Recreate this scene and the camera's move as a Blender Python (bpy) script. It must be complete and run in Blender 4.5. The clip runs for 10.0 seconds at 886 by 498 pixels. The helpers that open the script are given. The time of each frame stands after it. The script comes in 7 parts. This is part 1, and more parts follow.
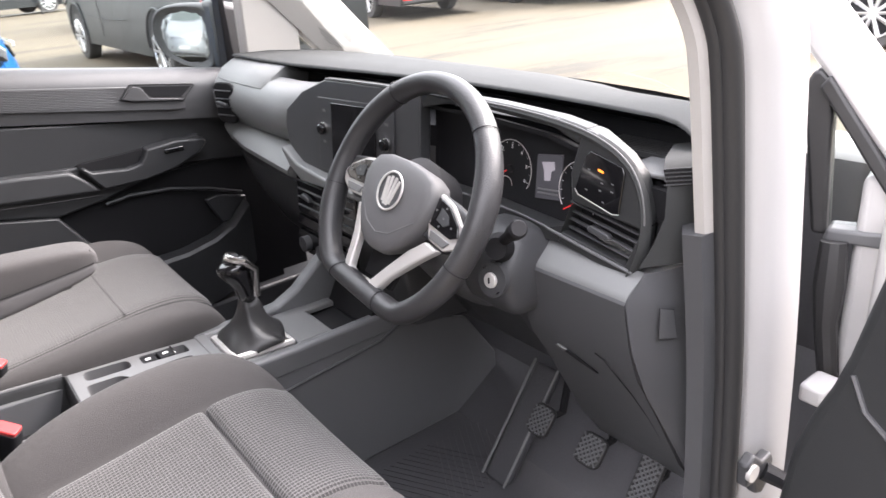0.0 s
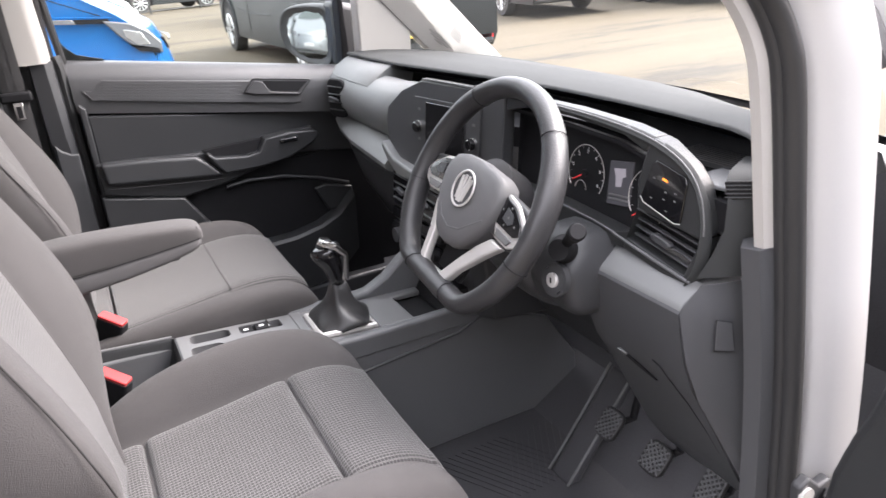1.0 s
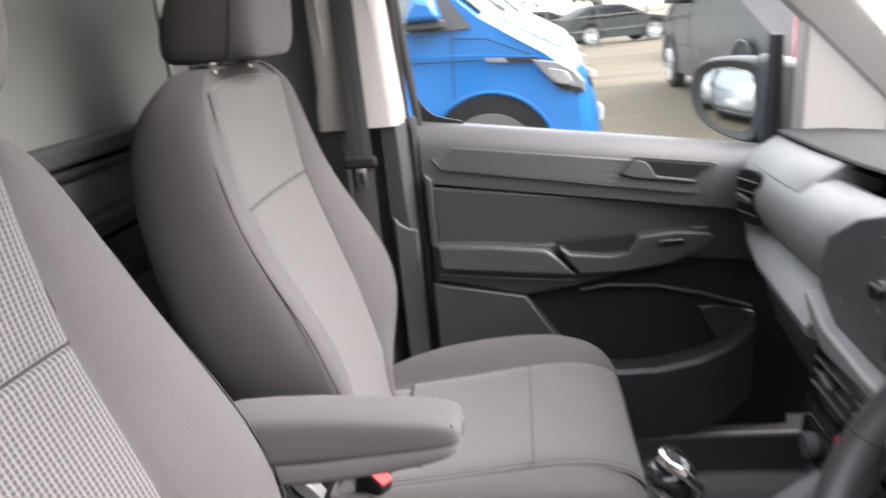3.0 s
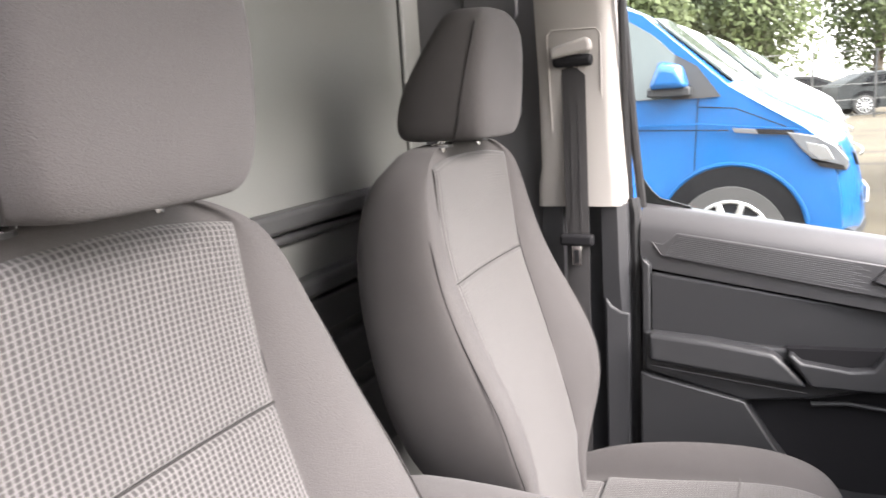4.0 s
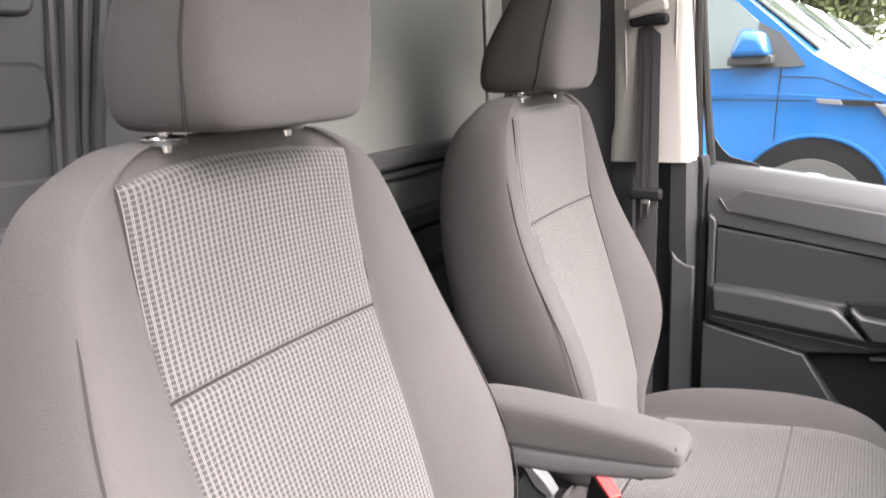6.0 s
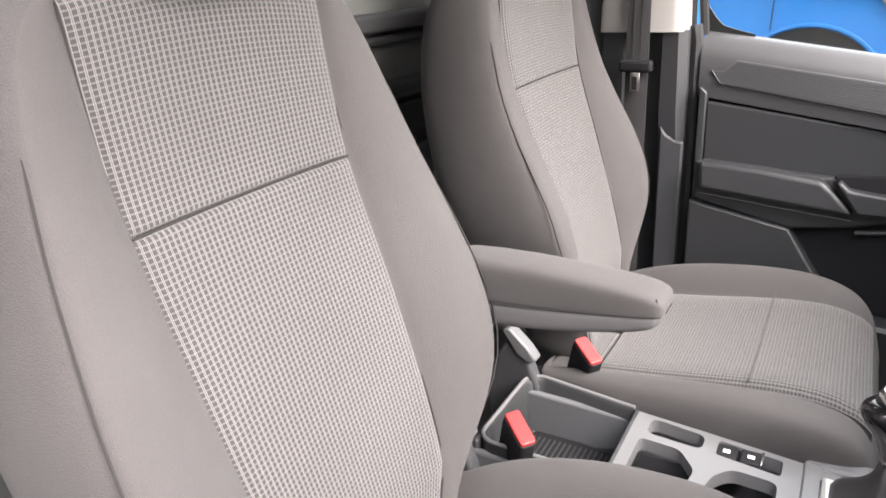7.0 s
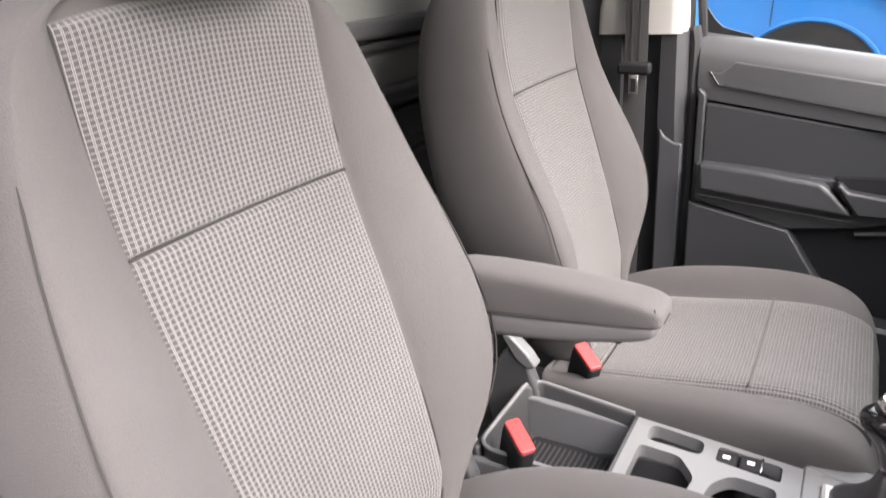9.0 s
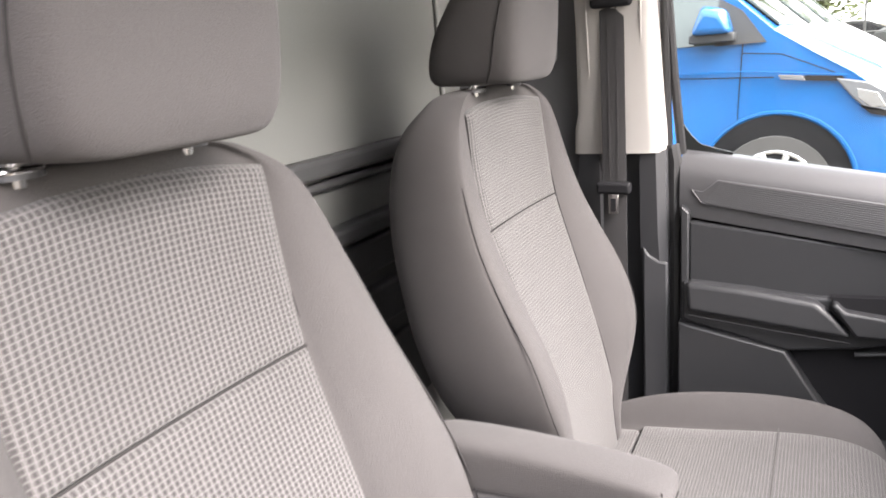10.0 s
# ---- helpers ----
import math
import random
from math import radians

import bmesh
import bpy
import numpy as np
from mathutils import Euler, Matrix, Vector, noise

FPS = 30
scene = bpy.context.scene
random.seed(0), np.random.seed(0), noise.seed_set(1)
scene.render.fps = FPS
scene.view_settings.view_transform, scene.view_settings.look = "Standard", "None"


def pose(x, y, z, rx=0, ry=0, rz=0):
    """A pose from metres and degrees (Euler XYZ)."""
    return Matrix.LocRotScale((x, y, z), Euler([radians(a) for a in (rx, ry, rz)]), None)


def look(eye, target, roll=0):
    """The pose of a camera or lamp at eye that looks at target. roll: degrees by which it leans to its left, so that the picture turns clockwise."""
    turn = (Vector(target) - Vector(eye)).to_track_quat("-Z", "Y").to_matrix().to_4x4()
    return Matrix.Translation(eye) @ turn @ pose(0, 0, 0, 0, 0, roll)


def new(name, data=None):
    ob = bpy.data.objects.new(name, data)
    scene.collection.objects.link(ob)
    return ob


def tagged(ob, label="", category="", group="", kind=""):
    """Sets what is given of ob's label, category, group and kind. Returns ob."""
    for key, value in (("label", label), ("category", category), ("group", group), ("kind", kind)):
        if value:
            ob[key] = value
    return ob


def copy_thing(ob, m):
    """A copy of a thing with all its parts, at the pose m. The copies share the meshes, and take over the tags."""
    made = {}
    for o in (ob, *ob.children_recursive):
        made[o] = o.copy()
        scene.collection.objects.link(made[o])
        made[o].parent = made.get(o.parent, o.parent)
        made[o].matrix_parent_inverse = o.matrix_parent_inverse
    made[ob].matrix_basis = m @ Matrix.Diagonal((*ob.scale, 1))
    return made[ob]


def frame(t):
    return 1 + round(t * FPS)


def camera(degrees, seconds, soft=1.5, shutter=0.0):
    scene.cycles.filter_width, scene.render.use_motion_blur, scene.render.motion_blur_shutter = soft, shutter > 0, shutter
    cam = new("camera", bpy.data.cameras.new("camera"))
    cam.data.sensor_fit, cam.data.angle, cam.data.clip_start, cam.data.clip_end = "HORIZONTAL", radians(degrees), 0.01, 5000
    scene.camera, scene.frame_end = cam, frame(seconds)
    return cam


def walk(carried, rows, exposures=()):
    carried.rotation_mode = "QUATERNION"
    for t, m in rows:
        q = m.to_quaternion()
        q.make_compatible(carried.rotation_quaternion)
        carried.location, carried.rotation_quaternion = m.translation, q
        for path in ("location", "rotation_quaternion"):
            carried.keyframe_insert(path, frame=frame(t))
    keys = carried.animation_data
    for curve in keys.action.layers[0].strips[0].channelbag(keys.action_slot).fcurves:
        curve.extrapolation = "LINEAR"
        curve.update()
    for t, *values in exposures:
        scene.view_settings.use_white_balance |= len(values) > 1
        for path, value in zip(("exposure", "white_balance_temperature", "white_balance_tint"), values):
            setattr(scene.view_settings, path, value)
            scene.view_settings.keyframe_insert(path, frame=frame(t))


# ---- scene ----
cam = camera(63.1, 10.0, shutter=0.4)
PATH = [
    (0, (-0.513, -1.172, 1.314), (0.574, 0.314, 0.534), -4.4),
    (0.5, (-0.489, -1.221, 1.325), (0.456, 0.365, 0.557), -4.6),
    (1, (-0.477, -1.254, 1.326), (0.331, 0.409, 0.564), -4.5),
    (1.5, (-0.438, -1.188, 1.318), (0.256, 0.526, 0.556), -4.5),
    (2, (-0.369, -1.011, 1.317), (0.201, 0.747, 0.554), -4.5),
    (2.5, (-0.332, -0.869, 1.32), (-0.06, 0.98, 0.608), -5.4),
    (3, (-0.259, -0.742, 1.337), (-0.501, 1.153, 0.745), -5.7),
    (3.2, (-0.245, -0.707, 1.351), (-0.655, 1.171, 0.798), -5.1),
    (4.3, (-0.23, -0.739, 1.376), (-1.155, 0.997, 1.011), -3.3),
    (4.5, (-0.225, -0.764, 1.377), (-1.197, 0.947, 1.019), -3.0),
    (4.9, (-0.207, -0.803, 1.376), (-1.214, 0.89, 1.027), -2.9),
    (5.2, (-0.209, -0.822, 1.367), (-1.219, 0.871, 1.028), -2.7),
    (6.3, (-0.196, -0.826, 1.332), (-1.174, 0.829, 0.777), -2.9),
    (6.5, (-0.196, -0.82, 1.312), (-1.163, 0.821, 0.701), -2.9),
    (7, (-0.195, -0.813, 1.287), (-1.134, 0.799, 0.567), -3.0),
    (7.5, (-0.196, -0.813, 1.284), (-1.114, 0.78, 0.497), -3.0),
    (8, (-0.192, -0.814, 1.284), (-1.109, 0.766, 0.471), -3.2),
    (8.5, (-0.191, -0.812, 1.283), (-1.117, 0.774, 0.491), -3.3),
    (9, (-0.194, -0.805, 1.304), (-1.135, 0.801, 0.571), -3.5),
    (9.5, (-0.207, -0.78, 1.343), (-1.17, 0.864, 0.736), -3.7),
    (10, (-0.233, -0.71, 1.36), (-1.15, 0.992, 0.849), -4.7),
]
EXPOSURE = [(0, 2.98, 6550, 18), (1.0, 2.8, 6500, 18), (2.2, 2.68, 6500, 18), (3.2, 2.95, 6550, 18), (4.3, 3.25, 6700, 18), (5.2, 3.25, 6700, 18), (7.0, 3.0, 6720, 17), (8.5, 2.95, 6720, 17), (10, 3.2, 6720, 18)]
walk(cam, [(t, look(eye, target, roll)) for t, eye, target, roll in PATH], EXPOSURE)

# ---- world and light ----
world = bpy.data.worlds.new("overcast_sky")
scene.world = world
world.use_nodes = True
wn = world.node_tree
wn.nodes.clear()
sky = wn.nodes.new("ShaderNodeTexSky")
sky.sky_type = "NISHITA"
sky.sun_disc = False
sky.sun_elevation = radians(43)
sky.sun_rotation = radians(101)
sky.dust_density = 3.0
sky.air_density = 1.2
wash = wn.nodes.new("ShaderNodeMix")
wash.data_type = "RGBA"
wash.inputs[0].default_value = 0.55
wash.inputs[7].default_value = (11.0, 10.85, 10.6, 1)
bg = wn.nodes.new("ShaderNodeBackground")
bg.inputs[1].default_value = SKY = 0.155
wout = wn.nodes.new("ShaderNodeOutputWorld")
wn.links.new(sky.outputs[0], wash.inputs[6])
wn.links.new(wash.outputs[2], bg.inputs[0])
wn.links.new(bg.outputs[0], wout.inputs[0])
sun = new("sun", bpy.data.lights.new("sun", "SUN"))
sun.data.energy = 2.1
sun.data.angle = radians(44)
sun.data.color = (1.0, 0.985, 0.955)
sun.matrix_world = look((8.4, -1.6, 8.0), (0, 0, 0))


# ---- materials ----
def base_mat(name):
    m = bpy.data.materials.new(name)
    m.use_nodes = True
    n = m.node_tree
    return m, n, n.nodes["Principled BSDF"]


def node(n, kind, **vals):
    o = n.nodes.new(kind)
    for k, v in vals.items():
        o.inputs[k].default_value = v
    return o


def material(name, col, rough=0.5, metal=0.0, grain=0.0, scale=400.0, vary=0.08, stain=3.0, coat=0.0, spec=0.5, lift=0.0, sheen=0.0):
    """A surface with two scales of colour and gloss variation and a fine relief."""
    m, n, p = base_mat(name)
    tc = n.nodes.new("ShaderNodeTexCoord")
    big = node(n, "ShaderNodeTexNoise", Scale=stain, Detail=5.0, Roughness=0.6)
    fine = node(n, "ShaderNodeTexNoise", Scale=scale, Detail=3.0, Roughness=0.6)
    n.links.new(tc.outputs["Object"], big.inputs["Vector"])
    n.links.new(tc.outputs["Object"], fine.inputs["Vector"])
    mix = n.nodes.new("ShaderNodeMix")
    mix.data_type = "RGBA"
    lo = [c * (1 - vary) for c in col]
    hi = [min(1.0, c * (1 + vary) + lift) for c in col]
    mix.inputs[6].default_value = (*lo, 1)
    mix.inputs[7].default_value = (*hi, 1)
    add = n.nodes.new("ShaderNodeMath")
    add.operation = "MULTIPLY_ADD"
    add.inputs[1].default_value = 0.5
    n.links.new(fine.outputs["Fac"], add.inputs[0])
    half = n.nodes.new("ShaderNodeMath")
    half.operation = "MULTIPLY"
    half.inputs[1].default_value = 0.5
    n.links.new(big.outputs["Fac"], half.inputs[0])
    n.links.new(half.outputs[0], add.inputs[2])
    n.links.new(add.outputs[0], mix.inputs[0])
    n.links.new(mix.outputs[2], p.inputs["Base Color"])
    rr = n.nodes.new("ShaderNodeMapRange")
    rr.inputs[3].default_value = max(0.02, rough - 0.06)
    rr.inputs[4].default_value = min(1.0, rough + 0.06)
    n.links.new(big.outputs["Fac"], rr.inputs[0])
    n.links.new(rr.outputs[0], p.inputs["Roughness"])
    p.inputs["Metallic"].default_value = metal
    p.inputs["Coat Weight"].default_value = coat
    p.inputs["Specular IOR Level"].default_value = spec
    p.inputs["Sheen Weight"].default_value = sheen
    if grain:
        b = node(n, "ShaderNodeBump", Strength=grain, Distance=0.001)
        n.links.new(fine.outputs["Fac"], b.inputs["Height"])
        n.links.new(b.outputs[0], p.inputs["Normal"])
    return m


def check_fabric(name):
    """Woven seat fabric: dark squares between pale double threads, in metres of the piece's own UV."""
    m, n, p = base_mat(name)
    uv = n.nodes.new("ShaderNodeUVMap")
    sep = n.nodes.new("ShaderNodeSeparateXYZ")
    n.links.new(uv.outputs[0], sep.inputs[0])

    def maths(op, a, b=None, c=None):
        o = n.nodes.new("ShaderNodeMath")
        o.operation = op
        for i, v in enumerate((a, b, c)):
            if v is None:
                continue
            if isinstance(v, (int, float)):
                o.inputs[i].default_value = v
            else:
                n.links.new(v, o.inputs[i])
        return o.outputs[0]

    def stripes(coord, pitch, gap):
        f = maths("FRACT", maths("DIVIDE", coord, pitch))
        d = maths("ABSOLUTE", maths("SUBTRACT", f, 0.5))
        band = maths("SMOOTH_MIN", maths("MULTIPLY", maths("SUBTRACT", d, gap), 9.0), 1.0, 0.2)
        return maths("MAXIMUM", band, 0.0), d

    bx, dx = stripes(sep.outputs[0], 0.0060, 0.29)
    by, dy = stripes(sep.outputs[1], 0.0051, 0.31)
    # two thin bright threads with a mid-grey gap between them, and softer dashes across
    line = maths("MAXIMUM", maths("SUBTRACT", 1.0, maths("DIVIDE", maths("ABSOLUTE", maths("SUBTRACT", dx, 0.37)), 0.055)), 0.0)
    dash_ = maths("ADD", maths("MULTIPLY", maths("SINE", maths("MULTIPLY", sep.outputs[0], 5200.0)), 0.14), 0.36)
    pale = maths("MAXIMUM", maths("MAXIMUM", maths("MULTIPLY", line, 1.0), maths("MULTIPLY", bx, 0.28)), maths("MULTIPLY", by, dash_))
    tc = n.nodes.new("ShaderNodeTexCoord")
    fine = node(n, "ShaderNodeTexNoise", Scale=900.0, Detail=2.0)
    n.links.new(tc.outputs["Object"], fine.inputs["Vector"])
    big = node(n, "ShaderNodeTexNoise", Scale=5.0, Detail=4.0)
    n.links.new(tc.outputs["Object"], big.inputs["Vector"])
    mix = n.nodes.new("ShaderNodeMix")
    mix.data_type = "RGBA"
    mix.inputs[6].default_value = (0.034, 0.0326, 0.0322, 1)
    mix.inputs[7].default_value = (0.200, 0.192, 0.190, 1)
    n.links.new(maths("MULTIPLY", pale, maths("ADD", maths("MULTIPLY", fine.outputs["Fac"], 0.8), 0.45)), mix.inputs[0])
    tone = n.nodes.new("ShaderNodeHueSaturation")
    n.links.new(maths("ADD", maths("MULTIPLY", big.outputs["Fac"], 0.3), 0.85), tone.inputs["Value"])
    n.links.new(mix.outputs[2], tone.inputs["Color"])
    n.links.new(tone.outputs[0], p.inputs["Base Color"])
    p.inputs["Roughness"].default_value = 0.95
    p.inputs["Specular IOR Level"].default_value = 0.15
    p.inputs["Sheen Weight"].default_value = 0.18
    b = node(n, "ShaderNodeBump", Strength=0.5, Distance=0.0006)
    n.links.new(maths("ADD", pale, maths("MULTIPLY", fine.outputs["Fac"], 0.5)), b.inputs["Height"])
    n.links.new(b.outputs[0], p.inputs["Normal"])
    return m


def glass_mat(name, tint=(1, 1, 1), rough=0.0):
    m, n, p = base_mat(name)
    n.nodes.remove(p)
    tr = n.nodes.new("ShaderNodeBsdfTransparent")
    tr.inputs[0].default_value = (*tint, 1)
    gl = n.nodes.new("ShaderNodeBsdfGlossy")
    gl.inputs["Roughness"].default_value = rough
    fr = n.nodes.new("ShaderNodeFresnel")
    fr.inputs[0].default_value = 1.35
    mx = n.nodes.new("ShaderNodeMixShader")
    n.links.new(fr.outputs[0], mx.inputs[0])
    n.links.new(tr.outputs[0], mx.inputs[1])
    n.links.new(gl.outputs[0], mx.inputs[2])
    n.links.new(mx.outputs[0], n.nodes["Material Output"].inputs[0])
    return m


def glow_mat(name, col, strength):
    m, n, p = base_mat(name)
    p.inputs["Base Color"].default_value = (*col, 1)
    p.inputs["Emission Color"].default_value = (*col, 1)
    p.inputs["Emission Strength"].default_value = strength
    return m


M_CHECK = check_fabric("seat_check_fabric")
M_CLOTH = material("seat_plain_fabric", (0.057, 0.054, 0.0537), 0.95, grain=0.9, scale=750, vary=0.30, stain=9, spec=0.12, sheen=0.06)
M_CLOTHP = material("armrest_shell_plastic", (0.085, 0.082, 0.083), 0.6, grain=0.4, scale=900, vary=0.10, stain=6, spec=0.3)
# also laid on the knee ledge and scoop edge as painted light
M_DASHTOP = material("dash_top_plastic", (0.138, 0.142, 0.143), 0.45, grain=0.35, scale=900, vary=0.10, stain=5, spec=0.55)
M_SEAM = material("dark_seam_thread", (0.026, 0.025, 0.025), 0.9, grain=0.3, scale=1500, vary=0.1, spec=0.1)
# darkened copy of the dash top plastic, to offset sun on it
M_PAD = material("dimmed_dash_top", (0.037, 0.0385, 0.039), 0.80, grain=0.5, scale=700, vary=0.10, stain=5, spec=0.2)
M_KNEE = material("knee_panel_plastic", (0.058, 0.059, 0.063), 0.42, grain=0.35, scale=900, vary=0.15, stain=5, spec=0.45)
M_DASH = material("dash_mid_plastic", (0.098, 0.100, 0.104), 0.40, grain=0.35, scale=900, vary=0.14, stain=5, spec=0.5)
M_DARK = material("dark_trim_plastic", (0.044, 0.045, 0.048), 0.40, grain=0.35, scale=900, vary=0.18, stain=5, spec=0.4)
M_DOORUP = material("door_upper_plastic", (0.055, 0.055, 0.058), 0.40, grain=0.4, scale=900, vary=0.12, stain=5, spec=0.5)
M_DOOR = material("door_panel_plastic", (0.028, 0.029, 0.031), 0.40, grain=0.35, scale=900, vary=0.18, stain=5, spec=0.4)
M_PANEL = material("instrument_panel_plastic", (0.024, 0.025, 0.026), 0.42, grain=0.35, scale=900, vary=0.15, stain=5, spec=0.4)
# besides black parts, stands in for the shade inside door recesses
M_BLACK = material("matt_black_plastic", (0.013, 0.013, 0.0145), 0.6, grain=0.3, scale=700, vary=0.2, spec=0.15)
M_GLOSS = material("gloss_black_plastic", (0.006, 0.006, 0.007), 0.12, vary=0.1, coat=0.4)
M_CARPET = material("black_rubber_floor", (0.046, 0.046, 0.051), 0.50, grain=0.7, scale=260, vary=0.25, stain=9, lift=0.01)
M_BEIGE = material("pale_pillar_trim", (0.36, 0.345, 0.325), 0.7, grain=0.3, scale=700, vary=0.05)
M_BULK = material("grey_bulkhead_panel", (0.155, 0.159, 0.151), 0.5, grain=0.2, scale=300, vary=0.14, stain=2)
M_BULKD = material("dark_bulkhead_frame", (0.046, 0.047, 0.048), 0.42, grain=0.2, scale=300, vary=0.1)
M_HUB = material("airbag_cover_plastic", (0.095, 0.094, 0.097), 0.50, grain=0.5, scale=900, vary=0.10, stain=6, spec=0.4)
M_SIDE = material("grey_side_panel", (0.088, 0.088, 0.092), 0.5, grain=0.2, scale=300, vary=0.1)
M_BOOT = material("gaiter_leather", (0.030, 0.030, 0.031), 0.36, grain=0.5, scale=420, vary=0.2)
M_LEATHER = material("black_leather", (0.027, 0.027, 0.029), 0.38, grain=0.6, scale=420, vary=0.2)
M_CHROME = material("satin_chrome", (0.72, 0.71, 0.70), 0.18, metal=1.0, vary=0.04)
M_SILVER = material("silver_paint", (0.55, 0.535, 0.52), 0.34, metal=0.35, vary=0.05)
M_CONSOLE = material("pale_grey_console", (0.135, 0.135, 0.137), 0.40, metal=0.15, vary=0.06)
M_RED = material("red_buckle_plastic", (0.42, 0.035, 0.035), 0.4, vary=0.06)
M_PAINT = material("white_car_paint", (0.40, 0.392, 0.388), 0.42, vary=0.04, coat=0.12, stain=6)
M_RUBBER = material("black_door_seal", (0.022, 0.022, 0.023), 0.5, grain=0.2, scale=500, vary=0.2)
M_BELT = material("seat_belt_webbing", (0.030, 0.029, 0.030), 0.75, grain=0.8, scale=900, vary=0.2)
M_ROOF = material("headliner_cloth", (0.55, 0.54, 0.52), 0.95, grain=0.3, scale=600, vary=0.05)
M_GLASS = glass_mat("window_glass", (0.76, 0.79, 0.78))
M_PRIV = glass_mat("tinted_glass", (0.10, 0.13, 0.14))
M_MIRROR = material("mirror_silver", (0.36, 0.375, 0.375), 0.03, metal=1.0, vary=0.0)
M_BLUE = material("bright_blue_paint", (0.008, 0.100, 0.300), 0.20, vary=0.10, coat=0.4, stain=1)
M_CHAR = material("charcoal_van_paint", (0.022, 0.025, 0.026), 0.42, vary=0.15, stain=1, lift=0.008, spec=0.25)
M_WHITE2 = material("white_van_paint", (0.75, 0.76, 0.77), 0.3, vary=0.03, coat=0.4)
M_GREYV = material("silver_van_paint", (0.36, 0.38, 0.40), 0.3, metal=0.4, vary=0.05, coat=0.4)
M_REDV = material("red_car_paint", (0.45, 0.02, 0.02), 0.3, vary=0.08, coat=0.4)
# grey lift in the tyre colour stands for the bright exposure
M_TYRE = material("tyre_rubber", (0.050, 0.048, 0.047), 0.85, grain=0.5, scale=90, vary=0.25, lift=0.03)
M_RIM = material("wheel_alloy", (0.60, 0.61, 0.62), 0.3, metal=0.7, vary=0.08)
M_LENS = material("headlamp_lens", (0.13, 0.135, 0.145), 0.10, vary=0.45, coat=0.6, stain=9)
M_TAIL = material("tail_lamp_red", (0.55, 0.015, 0.02), 0.15, vary=0.05, coat=1.0)
M_PLATE = material("yellow_number_plate", (0.80, 0.52, 0.02), 0.4, vary=0.03)
M_LEAF = material("tree_leaves", (0.062, 0.082, 0.024), 0.7, vary=0.5, stain=1.5)
M_BARK = material("tree_bark", (0.09, 0.07, 0.05), 0.9, grain=0.8, scale=40, vary=0.3)
M_NEEDLE = glow_mat("red_needle", (0.6, 0.02, 0.02), 0.1)
M_MARK = material("white_print", (0.75, 0.75, 0.75), 0.5, vary=0.02)
M_AMBER = glow_mat("amber_telltale", (1.0, 0.25, 0.03), 0.22)
M_SCREEN = glow_mat("dim_display", (0.028, 0.028, 0.032), 0.2)
M_SHAPE = glow_mat("bright_display_shape", (0.20, 0.19, 0.21), 0.13)


# ---- building helpers ----
def part(name, bm, mat, parent=None, label="", smooth=True, sub=0, bevel=0.0, angle=35, segs=2):
    """Links a bmesh as one mesh object under a thing or a part."""
    bmesh.ops.recalc_face_normals(bm, faces=bm.faces)
    me = bpy.data.meshes.new(name)
    bm.to_mesh(me)
    bm.free()
    me.materials.append(mat)
    ob = new(name, me)
    if smooth:
        me.shade_smooth()
        if not sub:
            me.set_sharp_from_angle(angle=radians(angle))
    if bevel:
        b = ob.modifiers.new("round", "BEVEL")
        b.width, b.segments, b.limit_method, b.angle_limit = bevel, segs, "ANGLE", radians(30)
        me.shade_flat()
        b.harden_normals = False
        me.shade_smooth()
        me.set_sharp_from_angle(angle=radians(60))
    if sub:
        s = ob.modifiers.new("soft", "SUBSURF")
        s.levels = s.render_levels = sub
    if parent is not None:
        ob.parent = parent
        ob.matrix_parent_inverse = parent.matrix_world.inverted()
    if label:
        ob["label"] = label
    return ob


def thing(name, at, label, category, group="", kind=""):
    e = new(name)
    e.empty_display_size = 0.05
    e.location = at
    bpy.context.view_layer.update()
    return tagged(e, label, category, group, kind)


def lone(name, bm, mat, label, category, group="", kind="", **kw):
    return tagged(part(name, bm, mat, None, **kw), label, category, group, kind)


def loft(rings, cap=True, closed=True, bm=None):
    bm = bm or bmesh.new()
    vs = [[bm.verts.new(p) for p in r] for r in rings]
    k = len(rings[0])
    for a, b in zip(vs, vs[1:]):
        for i in range(k if closed else k - 1):
            bm.faces.new((a[i], a[(i + 1) % k], b[(i + 1) % k], b[i]))
    if cap and closed:
        bm.faces.new(vs[0][::-1])
        bm.faces.new(vs[-1])
    return bm


def box(x0, x1, y0, y1, z0, z1, bm=None, m=None):
    bm = bm or bmesh.new()
    r = bmesh.ops.create_cube(bm, size=1.0)["verts"]
    for v in r:
        v.co = Vector(((x0 + x1) / 2 + v.co.x * (x1 - x0), (y0 + y1) / 2 + v.co.y * (y1 - y0), (z0 + z1) / 2 + v.co.z * (z1 - z0)))
        if m:
            v.co = m @ v.co
    return bm


def prism(pts, place, depth, bm=None):
    """A polygon of 2D points laid into space by place(a, b, d) and given a depth."""
    bm = bm or bmesh.new()
    lo = [bm.verts.new(place(a, b, 0.0)) for a, b in pts]
    hi = [bm.verts.new(place(a, b, depth)) for a, b in pts]
    k = len(pts)
    bm.faces.new(lo[::-1])
    bm.faces.new(hi)
    for i in range(k):
        bm.faces.new((lo[i], lo[(i + 1) % k], hi[(i + 1) % k], hi[i]))
    return bm


